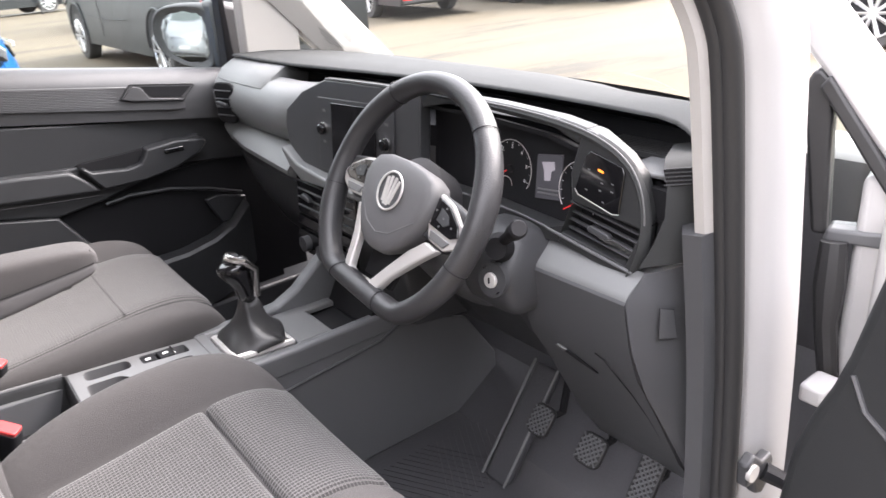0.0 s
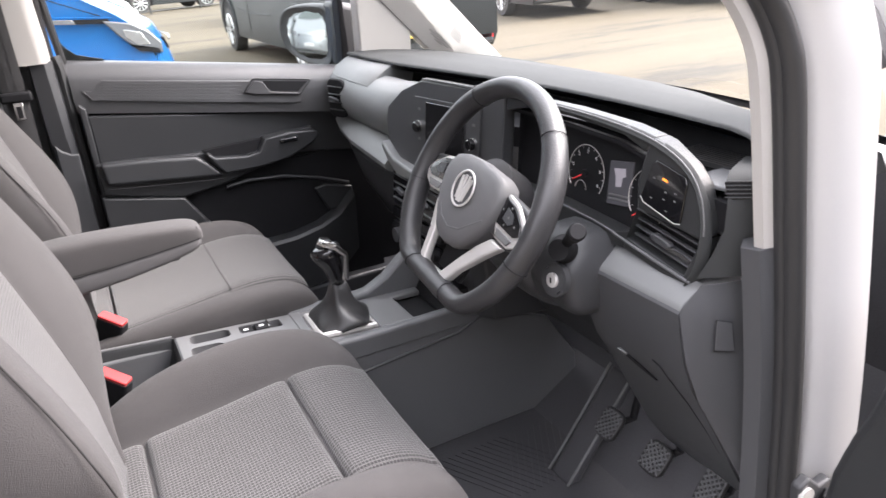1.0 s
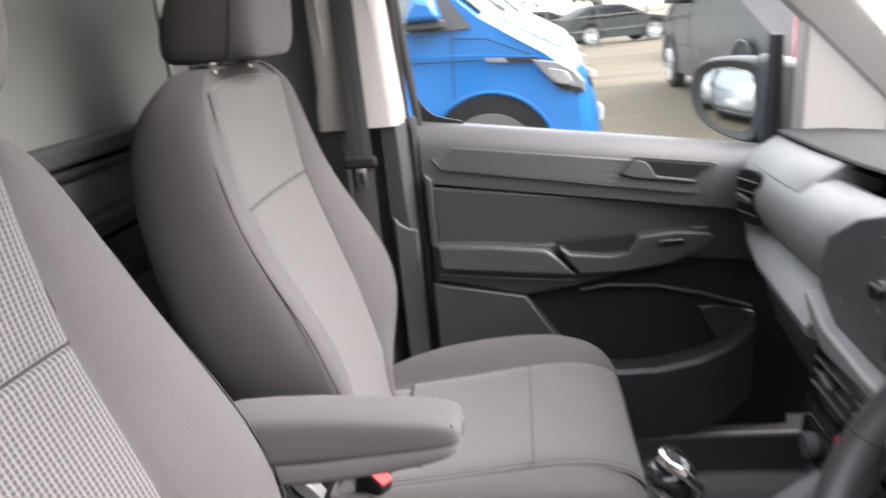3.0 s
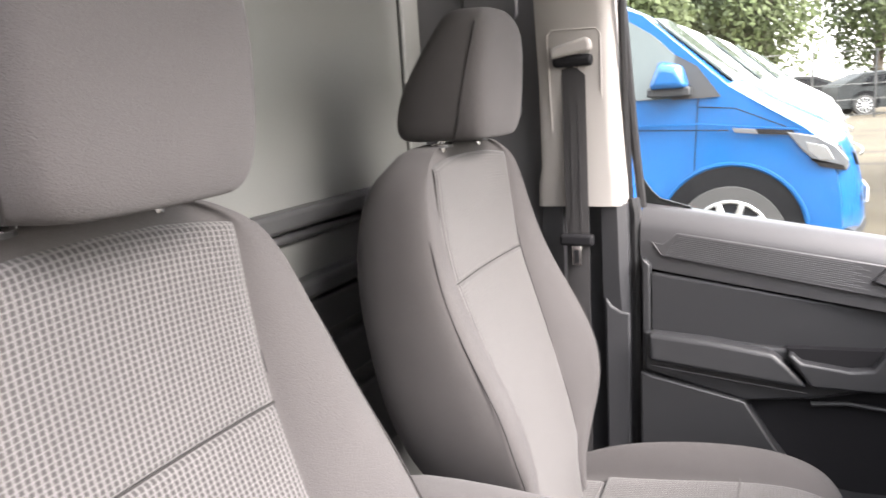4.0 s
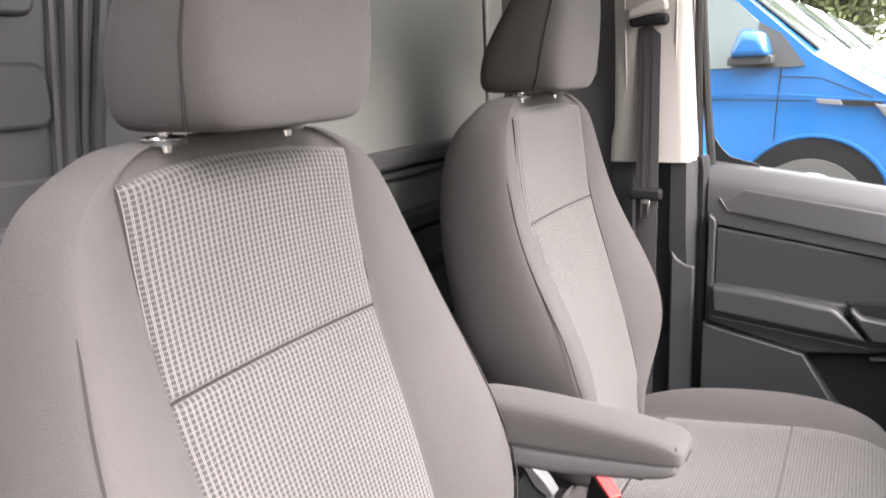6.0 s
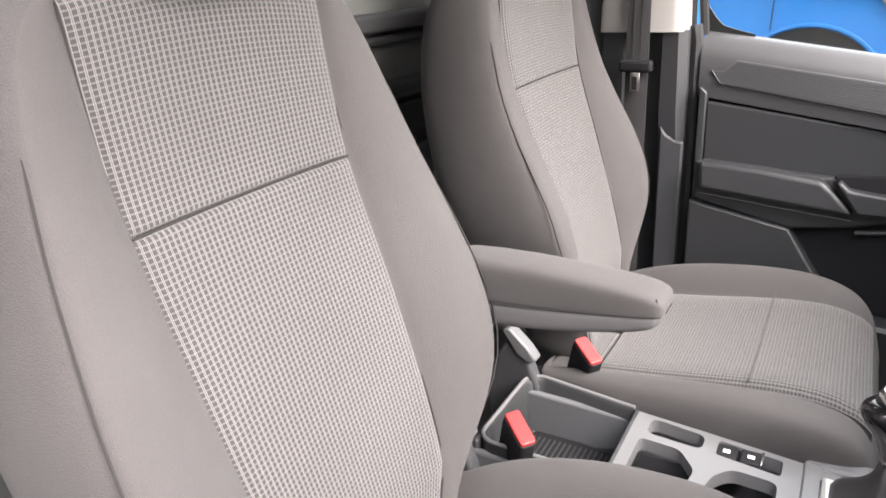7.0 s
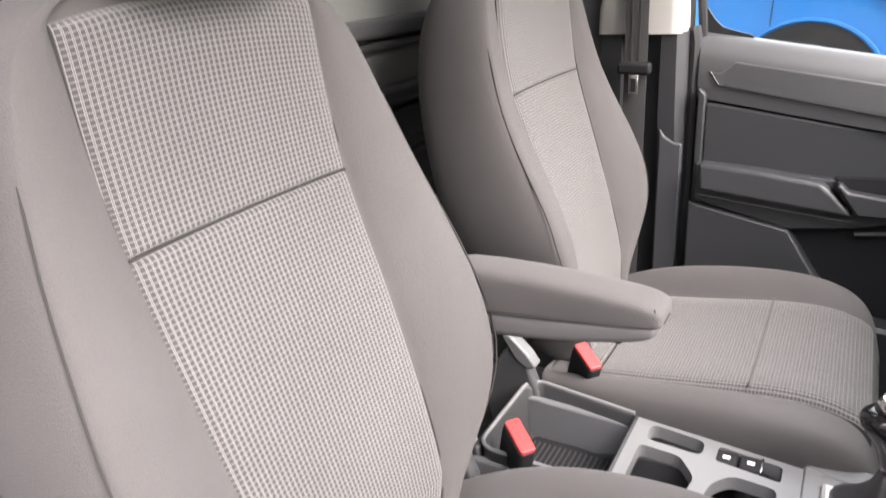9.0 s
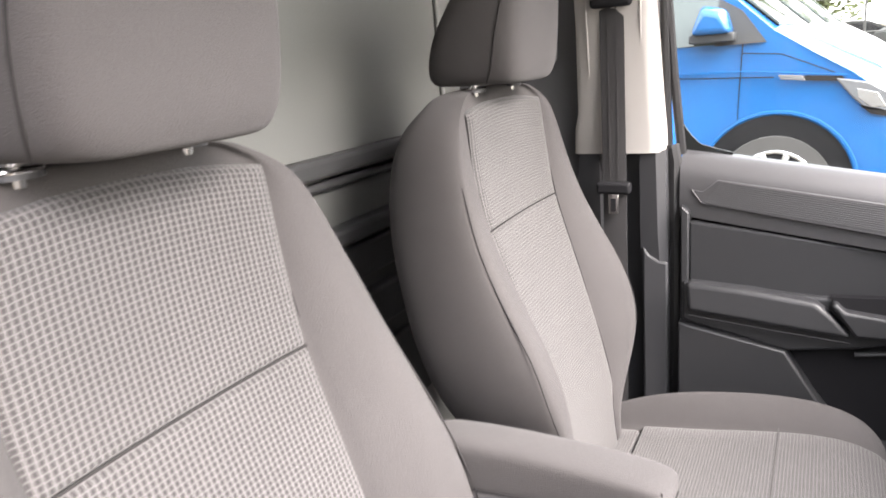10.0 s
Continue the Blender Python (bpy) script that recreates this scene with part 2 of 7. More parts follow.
def tube(path, radius, sides=10, bm=None, flat=1.0, cap=True):
    """A round bar along a path of points; radius may be a list."""
    path = [Vector(p) for p in path]
    rs = radius if isinstance(radius, (list, tuple)) else [radius] * len(path)
    rings = []
    side = None
    for i, p in enumerate(path):
        d = (path[min(i + 1, len(path) - 1)] - path[max(i - 1, 0)]).normalized()
        side = d.orthogonal().normalized() if side is None else (side - d * side.dot(d)).normalized()
        up = d.cross(side)
        rings.append([p + rs[i] * (math.cos(a) * side + flat * math.sin(a) * up) for a in [2 * math.pi * k / sides for k in range(sides)]])
    return loft(rings, cap, True, bm)


def lerp_table(tab, x):
    """Smooth interpolation in a table of (x, value)."""
    xs = [a for a, _ in tab]
    ys = [b for _, b in tab]
    if x <= xs[0]:
        return ys[0]
    for i in range(len(xs) - 1):
        if x <= xs[i + 1]:
            t = (x - xs[i]) / (xs[i + 1] - xs[i])
            h = xs[i + 1] - xs[i]
            m0 = (ys[i + 1] - ys[i - 1]) / (xs[i + 1] - xs[i - 1]) if i > 0 else (ys[i + 1] - ys[i]) / h
            m1 = (ys[i + 2] - ys[i]) / (xs[i + 2] - xs[i]) if i + 2 < len(xs) else (ys[i + 1] - ys[i]) / h
            return (2 * t**3 - 3 * t**2 + 1) * ys[i] + (t**3 - 2 * t**2 + t) * h * m0 + (3 * t**2 - 2 * t**3) * ys[i + 1] + (t**3 - t**2) * h * m1
    return ys[-1]


def patch(fn, us, vs, uvfn=None, back=None):
    """A sheet over a grid of u and v, with UV in metres; back: a shift that gives it a rim."""
    bm = bmesh.new()
    layer = bm.loops.layers.uv.new("UVMap")
    grid = [[bm.verts.new(fn(u, v)) for u in us] for v in vs]
    uvs = {}
    for j, v in enumerate(vs):
        for i, u in enumerate(us):
            uvs[grid[j][i]] = uvfn(u, v) if uvfn else (u, v)
    for j in range(len(vs) - 1):
        for i in range(len(us) - 1):
            bm.faces.new((grid[j][i], grid[j][i + 1], grid[j + 1][i + 1], grid[j + 1][i]))
    if back is not None:
        rim = grid[0] + [r[-1] for r in grid[1:]] + grid[-1][-2::-1] + [r[0] for r in grid[-2:0:-1]]
        low = []
        for v in rim:
            w = bm.verts.new(v.co + Vector(back))
            uvs[w] = uvs[v]
            low.append(w)
        flange = {bm.faces.new((rim[i], low[i], low[(i + 1) % len(rim)], rim[(i + 1) % len(rim)])) for i in range(len(rim))}
    else:
        flange = set()
    for f in bm.faces:
        for l in f.loops:
            l[layer].uv = (0.0038, 0.0031) if f in flange else uvs[l.vert]
    return bm


def steps(a, b, n):
    return [a + (b - a) * i / (n - 1) for i in range(n)]


def rounded(w, h, r, k=4):
    """Points of a rounded rectangle, w by h."""
    out = []
    for cx, cy, a0 in ((w / 2 - r, h / 2 - r, 0), (-w / 2 + r, h / 2 - r, 90), (-w / 2 + r, -h / 2 + r, 180), (w / 2 - r, -h / 2 + r, 270)):
        for i in range(k + 1):
            a = radians(a0 + 90 * i / k)
            out.append((cx + r * math.cos(a), cy + r * math.sin(a)))
    return out


def text_part(name, words, size, m, mat, parent, label=""):
    cu = bpy.data.curves.new(name, "FONT")
    cu.body, cu.size, cu.align_x, cu.align_y, cu.extrude = words, size, "CENTER", "CENTER", 0.0002
    ob = bpy.data.objects.new(name, cu)
    me = bpy.data.meshes.new_from_object(ob)
    bpy.data.objects.remove(ob)
    me.materials.clear()
    me.materials.append(mat)
    me.transform(m)
    o = new(name, me)
    o.parent = parent
    o.matrix_parent_inverse = parent.matrix_world.inverted()
    if label:
        o["label"] = label
    return o


# ---- the setting: yard and van shell ----
def ground_mat():
    m, n, p = base_mat("sandy_concrete")
    tc = n.nodes.new("ShaderNodeTexCoord")
    mp = n.nodes.new("ShaderNodeMapping")
    mp.inputs["Rotation"].default_value = (0, 0, radians(-20))
    mp.inputs["Scale"].default_value = (0.25, 1.1, 1)
    n.links.new(tc.outputs["Object"], mp.inputs["Vector"])
    big = node(n, "ShaderNodeTexNoise", Scale=0.9, Detail=7.0, Roughness=0.65)
    n.links.new(mp.outputs[0], big.inputs["Vector"])
    fine = node(n, "ShaderNodeTexNoise", Scale=60.0, Detail=4.0)
    n.links.new(tc.outputs["Object"], fine.inputs["Vector"])
    ramp = n.nodes.new("ShaderNodeValToRGB")
    e = ramp.color_ramp.elements
    e[0].position, e[0].color = 0.36, (0.050, 0.042, 0.031, 1)
    e[1].position, e[1].color = 0.62, (0.112, 0.089, 0.056, 1)
    mid = ramp.color_ramp.elements.new(0.43)
    mid.color = (0.094, 0.075, 0.047, 1)
    n.links.new(big.outputs["Fac"], ramp.inputs[0])
    mx = n.nodes.new("ShaderNodeMix")
    mx.data_type = "RGBA"
    mx.blend_type = "MULTIPLY"
    mx.inputs[0].default_value = 0.35
    n.links.new(ramp.outputs[0], mx.inputs[6])
    n.links.new(fine.outputs["Color"], mx.inputs[7])
    n.links.new(mx.outputs[2], p.inputs["Base Color"])
    p.inputs["Roughness"].default_value = 0.85
    b = node(n, "ShaderNodeBump", Strength=0.4, Distance=0.01)
    n.links.new(fine.outputs["Fac"], b.inputs["Height"])
    n.links.new(b.outputs[0], p.inputs["Normal"])
    return m


def ground():
    bm = bmesh.new()
    rad = [0, 3, 6, 10, 16, 25, 40, 70, 130, 300, 900]
    rings = []
    for r in rad[1:]:
        rings.append([Vector((r * math.cos(a), r * math.sin(a), 0.03 * noise.noise(Vector((r * math.cos(a) * 0.2, r * math.sin(a) * 0.2, 0))) if 8 < r < 60 else 0)) for a in [2 * math.pi * k / 48 for k in range(48)]])
    loft(rings, False, True, bm)
    bm.verts.ensure_lookup_table()
    bm.faces.new(bm.verts[:48][::-1])
    lone("ground", bm, ground_mat(), "sandy pale concrete yard with darker damp streaks", "ground", kind="structure")


ground()
# unseen wall, added to cut the sky light from the driver's side
lone("wall_sky_blocker", box(-16.0, 7.0, -6.6, -6.2, 0.0, 4.6), M_BULK, "plain grey wall added out of view to hold back sky light", "building wall", kind="structure", bevel=0.02)

FLOOR = 0.33


def van_shell():
    # floor pan with a raised toe board
    prof = [(-0.95, FLOOR), (0.30, FLOOR), (0.45, 0.42), (0.62, 0.62), (0.66, 0.95)]
    bm = bmesh.new()
    top = [[Vector((x, y, z)) for x, z in prof] for y in (-0.76, 0.76)]
    bot = [[Vector((x + 0.02, y, z - 0.04)) for x, z in prof[::-1]] for y in (-0.76, 0.76)]
    loft([top[0] + bot[0], top[1] + bot[1]], True, True, bm)
    lone("floor", bm, M_CARPET, "dark moulded rubber floor of the cab", "floor", kind="structure", smooth=False)
    # roof lining
    bm = loft([[Vector((x, y, z)) for x, z in ((-0.95, 1.77), (-0.32, 1.77), (-0.13, 1.735), (-0.13, 1.75), (-0.32, 1.80), (-0.95, 1.80))] for y in (-0.66, 0.66)])
    lone("ceiling", bm, M_ROOF, "pale grey cloth headliner", "ceiling", kind="structure", smooth=False)
    # cargo roof and sides behind the bulkhead and white bonnet keep stray light out
    lone("wall_cargo_side", box(-3.2, -0.97, 0.78, 0.82, 0.3, 1.8), M_PAINT, "white painted cargo side panel of the van", "van body", kind="structure", bevel=0.01)
    lone("wall_side_far", box(-0.97, -0.672, 0.74, 0.80, 0.30, 1.80), M_SIDE, "grey side panel behind the pillar", "side panel", kind="structure", bevel=0.004)
    for z0, z1 in ((1.622, 1.690), (1.528, 1.602), (1.330, 1.430)):
        lone("trim_cover", prism(rounded(0.115, z1 - z0, 0.014), lambda a, b, d: Vector((-0.772 + a, 0.741 - d, (z0 + z1) / 2 + b)), 0.012), M_SIDE, "grey pressed cover on the side panel", "trim cover", kind="structure", bevel=0.004, segs=3)
    lone("trim_cable", tube([(-0.835, 0.735, 1.555), (-0.832, 0.733, 1.60), (-0.838, 0.735, 1.79)], 0.0035, 8), M_RUBBER, "thin black cable on the side panel", "cable", kind="structure")
    lone("wall_sill_far", box(-0.95, 0.60, 0.70, 0.90, 0.22, 0.42), M_DARK, "dark door sill under the passenger door", "door sill", kind="structure", bevel=0.01)
    lone("wall_pillar_outer", box(-0.70, -0.535, 0.78, 0.86, 0.30, 1.76), M_PAINT, "white outer skin of the pillar", "van body", kind="structure", bevel=0.01)
    lone("wall_cargo_near", box(-3.2, -0.97, -0.82, -0.78, 0.3, 1.8), M_PAINT, "white painted cargo side panel of the van", "van body", kind="structure", bevel=0.01)
    lone("wall_cargo_roof", box(-3.2, -0.97, -0.78, 0.78, 1.80, 1.84), M_PAINT, "white painted roof panel of the van", "van body", kind="structure", bevel=0.01)
    bm = loft([[Vector((x, y * 0.80, z)) for x, z in ((-0.95, 1.81), (-0.32, 1.81), (-0.12, 1.752), (-0.12, 1.765), (-0.32, 1.83), (-0.95, 1.84))] for y in (-0.85, 0.85)])
    lone("wall_cab_roof", bm, M_PAINT, "white painted cab roof of the van", "van body", kind="structure", smooth=False)


van_shell()


def bulkhead():
    X = -0.95
    t = thing("bulkhead", (X, 0, FLOOR), "grey steel bulkhead with pressed panels behind the seats", "bulkhead", kind="structure")
    part("panel", box(X - 0.03, X, -0.78, 0.78, FLOOR, 1.80), M_BULK, t, bevel=0.004)
    part("side_section", box(X, X + 0.006, -0.62, -0.225, FLOOR, 1.80), M_BULKD, t, "dark side section of the bulkhead", bevel=0.002)
    # pressed frame ribs and the lower crossbars
    for z0, z1, d in ((1.192, 1.224, 0.035), (1.168, 1.184, 0.020), (1.075, 1.105, 0.04), (0.995, 1.06, 0.014), (0.90, 0.975, 0.03), (0.70, 0.86, 0.02)):
        part("crossbar", box(X, X + d, -0.64, 0.64, z0, z1), M_BULKD, t, bevel=0.008, segs=3)
    # driver's side: upright ribs and rounded pressings
    for y, lean, r in ((-0.352, 0.03, 0.006), (-0.338, 0.045, 0.010), (-0.322, 0.06, 0.006), (-0.306, 0.075, 0.009)):
        part("upright_rib", tube([(X + 0.004, y - 0.03, 1.08), (X + 0.008, y - 0.012, 1.30), (X + 0.008, y + lean * 0.5, 1.52), (X + 0.008, y + lean, 1.79)], r, 8), M_BULKD, t)
    for z, h in ((1.465, 0.074), (1.350, 0.066), (1.235, 0.066), (1.585, 0.074)):
        part("pressing", prism(rounded(0.14, h, 0.016), lambda a, b, d: Vector((X + 0.004 + d, -0.436 + a, z + b)), 0.012), M_BULKD, t, bevel=0.005, segs=3)
    for s in (-1, 1):
        if s > 0:
            part("side_frame", box(X, X + 0.012, 0.66, 0.74, FLOOR, 1.80), M_BULK, t, bevel=0.005)
            continue
        part("side_frame", box(X, X + 0.05, -0.78, -0.62, FLOOR, 1.80), M_BULKD, t, bevel=0.012)
        part("upright_rib", box(X + 0.05, X + 0.075, s * 0.655 - 0.012, s * 0.655 + 0.012, FLOOR, 1.80), M_BULKD, t, bevel=0.008)
        for z in (1.26, 1.45, 1.60):
            part("slot_cover", prism(rounded(0.10, 0.11, 0.02), lambda a, b, d: Vector((X + 0.05 + d, s * 0.72 + a, z + b)), 0.012), M_BULKD, t, bevel=0.003)


bulkhead()


# ---- seats ----
BACK_X = [(0.62, -0.530), (0.70, -0.542), (0.80, -0.559), (0.95, -0.602), (1.108, -0.653), (1.20, -0.668), (1.283, -0.676), (1.33, -0.690)]
BACK_W = [(0.62, 0.120), (0.70, 0.126), (0.74, 0.143), (0.78, 0.196), (0.82, 0.228), (0.86, 0.247), (0.90, 0.256), (1.00, 0.250), (1.08, 0.236), (1.16, 0.220), (1.22, 0.205), (1.265, 0.187), (1.295, 0.165), (1.315, 0.135)]
BACK_B = [(0.62, 0.0), (0.72, 0.006), (0.78, 0.022), (0.85, 0.050), (0.92, 0.056), (1.0, 0.050), (1.12, 0.034), (1.2, 0.018), (1.27, 0.004), (1.32, 0.0)]
INS_W = [(0.62, 0.118), (0.75, 0.126), (0.95, 0.136), (1.108, 0.139), (1.29, 0.138)]


def back_w(z, c):
    """Half width of the backrest; the passenger's has fuller shoulders."""
    return lerp_table(BACK_W, z) + (lerp_table([(1.02, 0.0), (1.12, 0.007), (1.22, 0.014), (1.32, 0.014)], z) if c > 0 else 0.0)


def ins_w(z, c):
    """Half width of the checked panel; the passenger's widens towards the top."""
    w = lerp_table(INS_W, z) + (lerp_table([(0.95, 0.0), (1.10, 0.010), (1.20, 0.016), (1.29, 0.012)], z) if c > 0 else 0.0)
    return min(w, back_w(z, c) - 0.025)


def back_b(z, c):
    """How far the side bolster stands out; the passenger's flattens towards the top."""
    return lerp_table(BACK_B, z) * (lerp_table([(0.95, 1.0), (1.10, 0.55), (1.30, 0.5)], z) if c > 0 else 1.0)


def back_ring(z, c):
    x, hw, b, wi = lerp_table(BACK_X, z), back_w(z, c), back_b(z, c), ins_w(z, c)
    th = lerp_table([(0.62, 0.13), (0.9, 0.165), (1.1, 0.150), (1.25, 0.115), (1.315, 0.07)], z)
    half = [(0.0, -0.010), (wi * 0.6, -0.010), (wi - 0.004, -0.010), (wi + 0.003, -0.006 + b * 0.25), (wi + 0.25 * (hw - wi), b * 0.62), (wi + 0.52 * (hw - wi), b * 0.96),
            (wi + 0.80 * (hw - wi), b * 1.0), (hw - 0.009, b * 0.84), (hw, b * 0.55 - 0.012), (hw + 0.003, -0.050), (hw - 0.008, -th * 0.85), (hw - 0.05, -th), (wi * 0.5, -th - 0.012)]
    right = [Vector((x + d, c - w, z)) for w, d in half]
    left = [Vector((x + d, c + w, z)) for w, d in half[1:]][::-1]
    return right + left


def seat(c, label, arm):
    t = thing("driver_seat" if arm else "passenger_seat", (-0.45, c, FLOOR), label, "seat", group="front seats")
    zs = [0.62, 0.66, 0.72, 0.78, 0.85, 0.93, 1.01, 1.09, 1.16, 1.22, 1.26, 1.287, 1.305, 1.316]
    rings = [[Vector((p.x, p.y, p.z if p.z < 1.25 else 1.25 + (p.z - 1.25) * 0.72)) for p in back_ring(z, c)] for z in zs]
    # the crown closes over the top
    ctr = sum(rings[-1], Vector()) / len(rings[-1])
    rings.append([ctr + (p - ctr) * 0.86 + Vector((0, 0, 0.009)) for p in rings[-1]])
    rings.append([ctr + (p - ctr) * 0.50 + Vector((0, 0, 0.013)) for p in rings[-2]])
    back = part("backrest", loft(rings), M_CLOTH, t, "plain grey fabric backrest with side bolsters", sub=2)

    def insert(z0, z1, nz):
        zs = steps(z0, z1, nz)

        def fn(u, z):
            wi = ins_w(z, c)
            e = 1 - max(0, (abs(u) - 0.88) / 0.12) ** 2
            z = z - 0.012 * u * u * max(0.0, (z - 1.13) / 0.158) if z0 > 1.1 else z
            g = min(1, max(0.0, min(z - z0, z1 - 0.012 * u * u * (z0 > 1.1) - z)) / 0.005)
            puff = (0.005 * e * math.sin(math.pi / 2 * max(0, g)) ** 0.7)
            hollow = -0.006 * (1 - u * u) - 22.0 * max(0.0, z - 1.272) ** 2
            return Vector((lerp_table(BACK_X, z) - 0.003 + puff + hollow, c - u * wi, z))

        dense = sorted(set([z0 + d for d in (0, 0.0015, 0.003, 0.006, 0.009)] + zs[1:-1] + [z1 - d for d in (0.009, 0.006, 0.003, 0.0015, 0)]))
        us = [-1, -0.985, -0.96, -0.93, -0.88, -0.7, -0.45, -0.2, 0, 0.2, 0.45, 0.7, 0.88, 0.93, 0.96, 0.985, 1]
        return patch(fn, us, dense, lambda u, z: (u * 0.138, (z - 0.6) * 1.035), back=(-0.016, 0, 0))

    part("upper_insert", insert(1.110, 1.293, 9), M_CHECK, back, "checked woven fabric panel")
    part("lower_insert", insert(0.655, 1.108, 14), M_CHECK, back, "checked woven fabric panel")
    part("cross_seam", tube([Vector((lerp_table(BACK_X, 1.109) - 0.0015 - 0.006 * (1 - u * u), c - u * (ins_w(1.109, c) - 0.002), 1.109)) for u in steps(-1, 1, 9)], 0.0013, 6), M_SEAM, back, "dark seam between the checked panels")
    # welt seam along the bolsters' outer edge
    for s in (-1, 1):
        pts = []
        for z in steps(0.68, 1.215, 20):
            x, hw, b = lerp_table(BACK_X, z), back_w(z, c), back_b(z, c)
            sink = 0.012 * max(0.0, (z - 1.165) / 0.05) ** 2
            pts.append(Vector((x + b * 0.80 - sink, c + s * (hw - 0.0088 - 0.4 * sink), z)))
        part("piping", tube(pts, 0.0011, 6), M_SEAM, back)
        for z0, z1 in ((0.66, 1.19),):
            pts = [Vector((lerp_table(BACK_X, z) - 0.0020 - 0.010 * max(0.0, (z - 1.14) / 0.05) ** 2, c + s * (ins_w(z, c) + 0.0005), z)) for z in steps(z0, z1, 18)]
            part("panel_seam", tube(pts, 0.0015, 6), M_SEAM, back, "dark seam beside the checked panel")

    # cushion
    CZ = [(-0.58, 0.655), (-0.50, 0.664), (-0.40, 0.676), (-0.30, 0.690), (-0.23, 0.696), (-0.17, 0.686), (-0.13, 0.660), (-0.108, 0.620), (-0.10, 0.58)]
    CW = [(-0.58, 0.215), (-0.50, 0.245), (-0.40, 0.262), (-0.28, 0.266), (-0.20, 0.258), (-0.15, 0.243), (-0.12, 0.225), (-0.10, 0.21)]
    CB = [(-0.58, 0.026), (-0.52, 0.056), (-0.45, 0.069), (-0.38, 0.070), (-0.30, 0.060), (-0.22, 0.044), (-0.17, 0.030), (-0.13, 0.014), (-0.10, 0.0)]

    CI = 0.153 if arm else 0.170
    if not arm:
        # flatter bolsters and squarer front corners, as nobody has sunk this one
        CW = [(-0.58, 0.225), (-0.50, 0.250), (-0.40, 0.262), (-0.28, 0.268), (-0.20, 0.266), (-0.15, 0.260), (-0.12, 0.250), (-0.10, 0.238)]
        CZ = [(-0.58, 0.655), (-0.50, 0.664), (-0.40, 0.676), (-0.30, 0.690), (-0.23, 0.697), (-0.17, 0.694), (-0.13, 0.678), (-0.105, 0.645), (-0.092, 0.58)]
    else:
        # the front edge rolls down a little earlier
        CZ, CW, CB = ([(x - 0.014 * max(0.0, min(1.0, (x + 0.26) / 0.10)), q) for x, q in tab] for tab in (CZ, CW, CB))

    def cushion_ring(x):
        z, hw, b = lerp_table(CZ, x), lerp_table(CW, x), lerp_table(CB, x)
        wi = CI
        lo = 0.505
        near, away = ((b, b) if arm else (0.36 * b, 0.62 * b))

        def side(b):
            return [(0, z - 0.010), (wi * 0.6, z - 0.010), (wi - 0.004, z - 0.010), (wi + 0.003, z - 0.006 + b * 0.2), (wi + 0.3 * (hw - wi), z + b * 0.72), (wi + 0.55 * (hw - wi), z + b), (wi + 0.8 * (hw - wi), z + b * 0.85),
                    (hw - 0.006, z + b * 0.4 - 0.004), (hw, z - 0.03), (hw - 0.006, (z + lo) / 2 - 0.02), (hw - 0.015, lo + 0.01), (hw - 0.03, lo), (wi * 0.5, lo)]

        return [Vector((x, c - w, q)) for w, q in side(near)] + [Vector((x, c + w, q)) for w, q in side(away)[1:]][::-1]

    xs = [-0.60, -0.575, -0.54, -0.48, -0.41, -0.34, -0.27, -0.21] + [x + (-0.014 if arm else 0.008) for x in (-0.165, -0.135, -0.115, -0.103)]
    rings = [cushion_ring(x) for x in xs]
    ctr = sum(rings[-1], Vector()) / len(rings[-1])
    rings.append([ctr + (p - ctr) * 0.9 + Vector((0.004, 0, 0)) for p in rings[-1]])
    cush = part("cushion", loft(rings), M_CLOTH, t, "plain grey fabric seat cushion", sub=2)

    def cins(x0, x1, n, wi, hump=0.0, soft=0.016 if arm else 0.005):
        def fn(u, x):
            e = 1 - max(0, (abs(u) - 0.88) / 0.12) ** 2
            g = min(1, min(x - x0, x1 - x) / soft)
            puff = 0.012 * e * math.sin(math.pi / 2 * max(0, g)) ** 0.7
            return Vector((x + (0.004 if x > -0.15 else 0), c - u * wi, lerp_table(CZ, x) - 0.008 + puff - 0.005 * (1 - u * u) + hump * math.sin(math.pi * (x - x0) / (x1 - x0))))

        dense = sorted(set([x0 + d for d in (0, 0.003, 0.007, 0.012, 0.016)] + steps(x0, x1, n)[1:-1] + [x1 - d for d in (0.016, 0.012, 0.007, 0.003, 0)]))
        us = [-1, -0.985, -0.96, -0.93, -0.88, -0.7, -0.4, 0, 0.4, 0.7, 0.88, 0.93, 0.96, 0.985, 1]
        return patch(fn, us, dense, lambda u, x: (u * wi, x), back=(0, 0, -0.012))

    if arm:
        part("seat_insert", cins(-0.505, -0.276, 10, 0.152), M_CHECK, cush, "checked woven fabric panel")
        part("thigh_insert", cins(-0.274, -0.136, 10, 0.152), M_CHECK, cush, "checked woven fabric panel")
    else:
        part("seat_insert", cins(-0.505, -0.114, 18, 0.168), M_CHECK, cush, "checked woven fabric panel")
        part("cushion_seam", tube([Vector((-0.275, c - u * 0.164, lerp_table(CZ, -0.275) + 0.0035 - 0.005 * (1 - u * u))) for u in steps(-1, 1, 9)], 0.0012, 6), M_CLOTH, cush)
    part("rear_insert", cins(-0.56, -0.507, 6, 0.150), M_CHECK, cush, "checked woven fabric panel")

    # headrest, leaning slightly back
    HX = -0.608 if arm else -0.628
    prof = [(1.314, 0.078, 0.126), (1.319, 0.094, 0.150), (1.338, 0.102, 0.164), (1.38, 0.107, 0.156), (1.42, 0.106, 0.134), (1.455, 0.101, 0.112), (1.485, 0.090, 0.090), (1.503, 0.074, 0.070), (1.511, 0.048, 0.048)]
    rings, edges = [], {-1: [], 1: []}
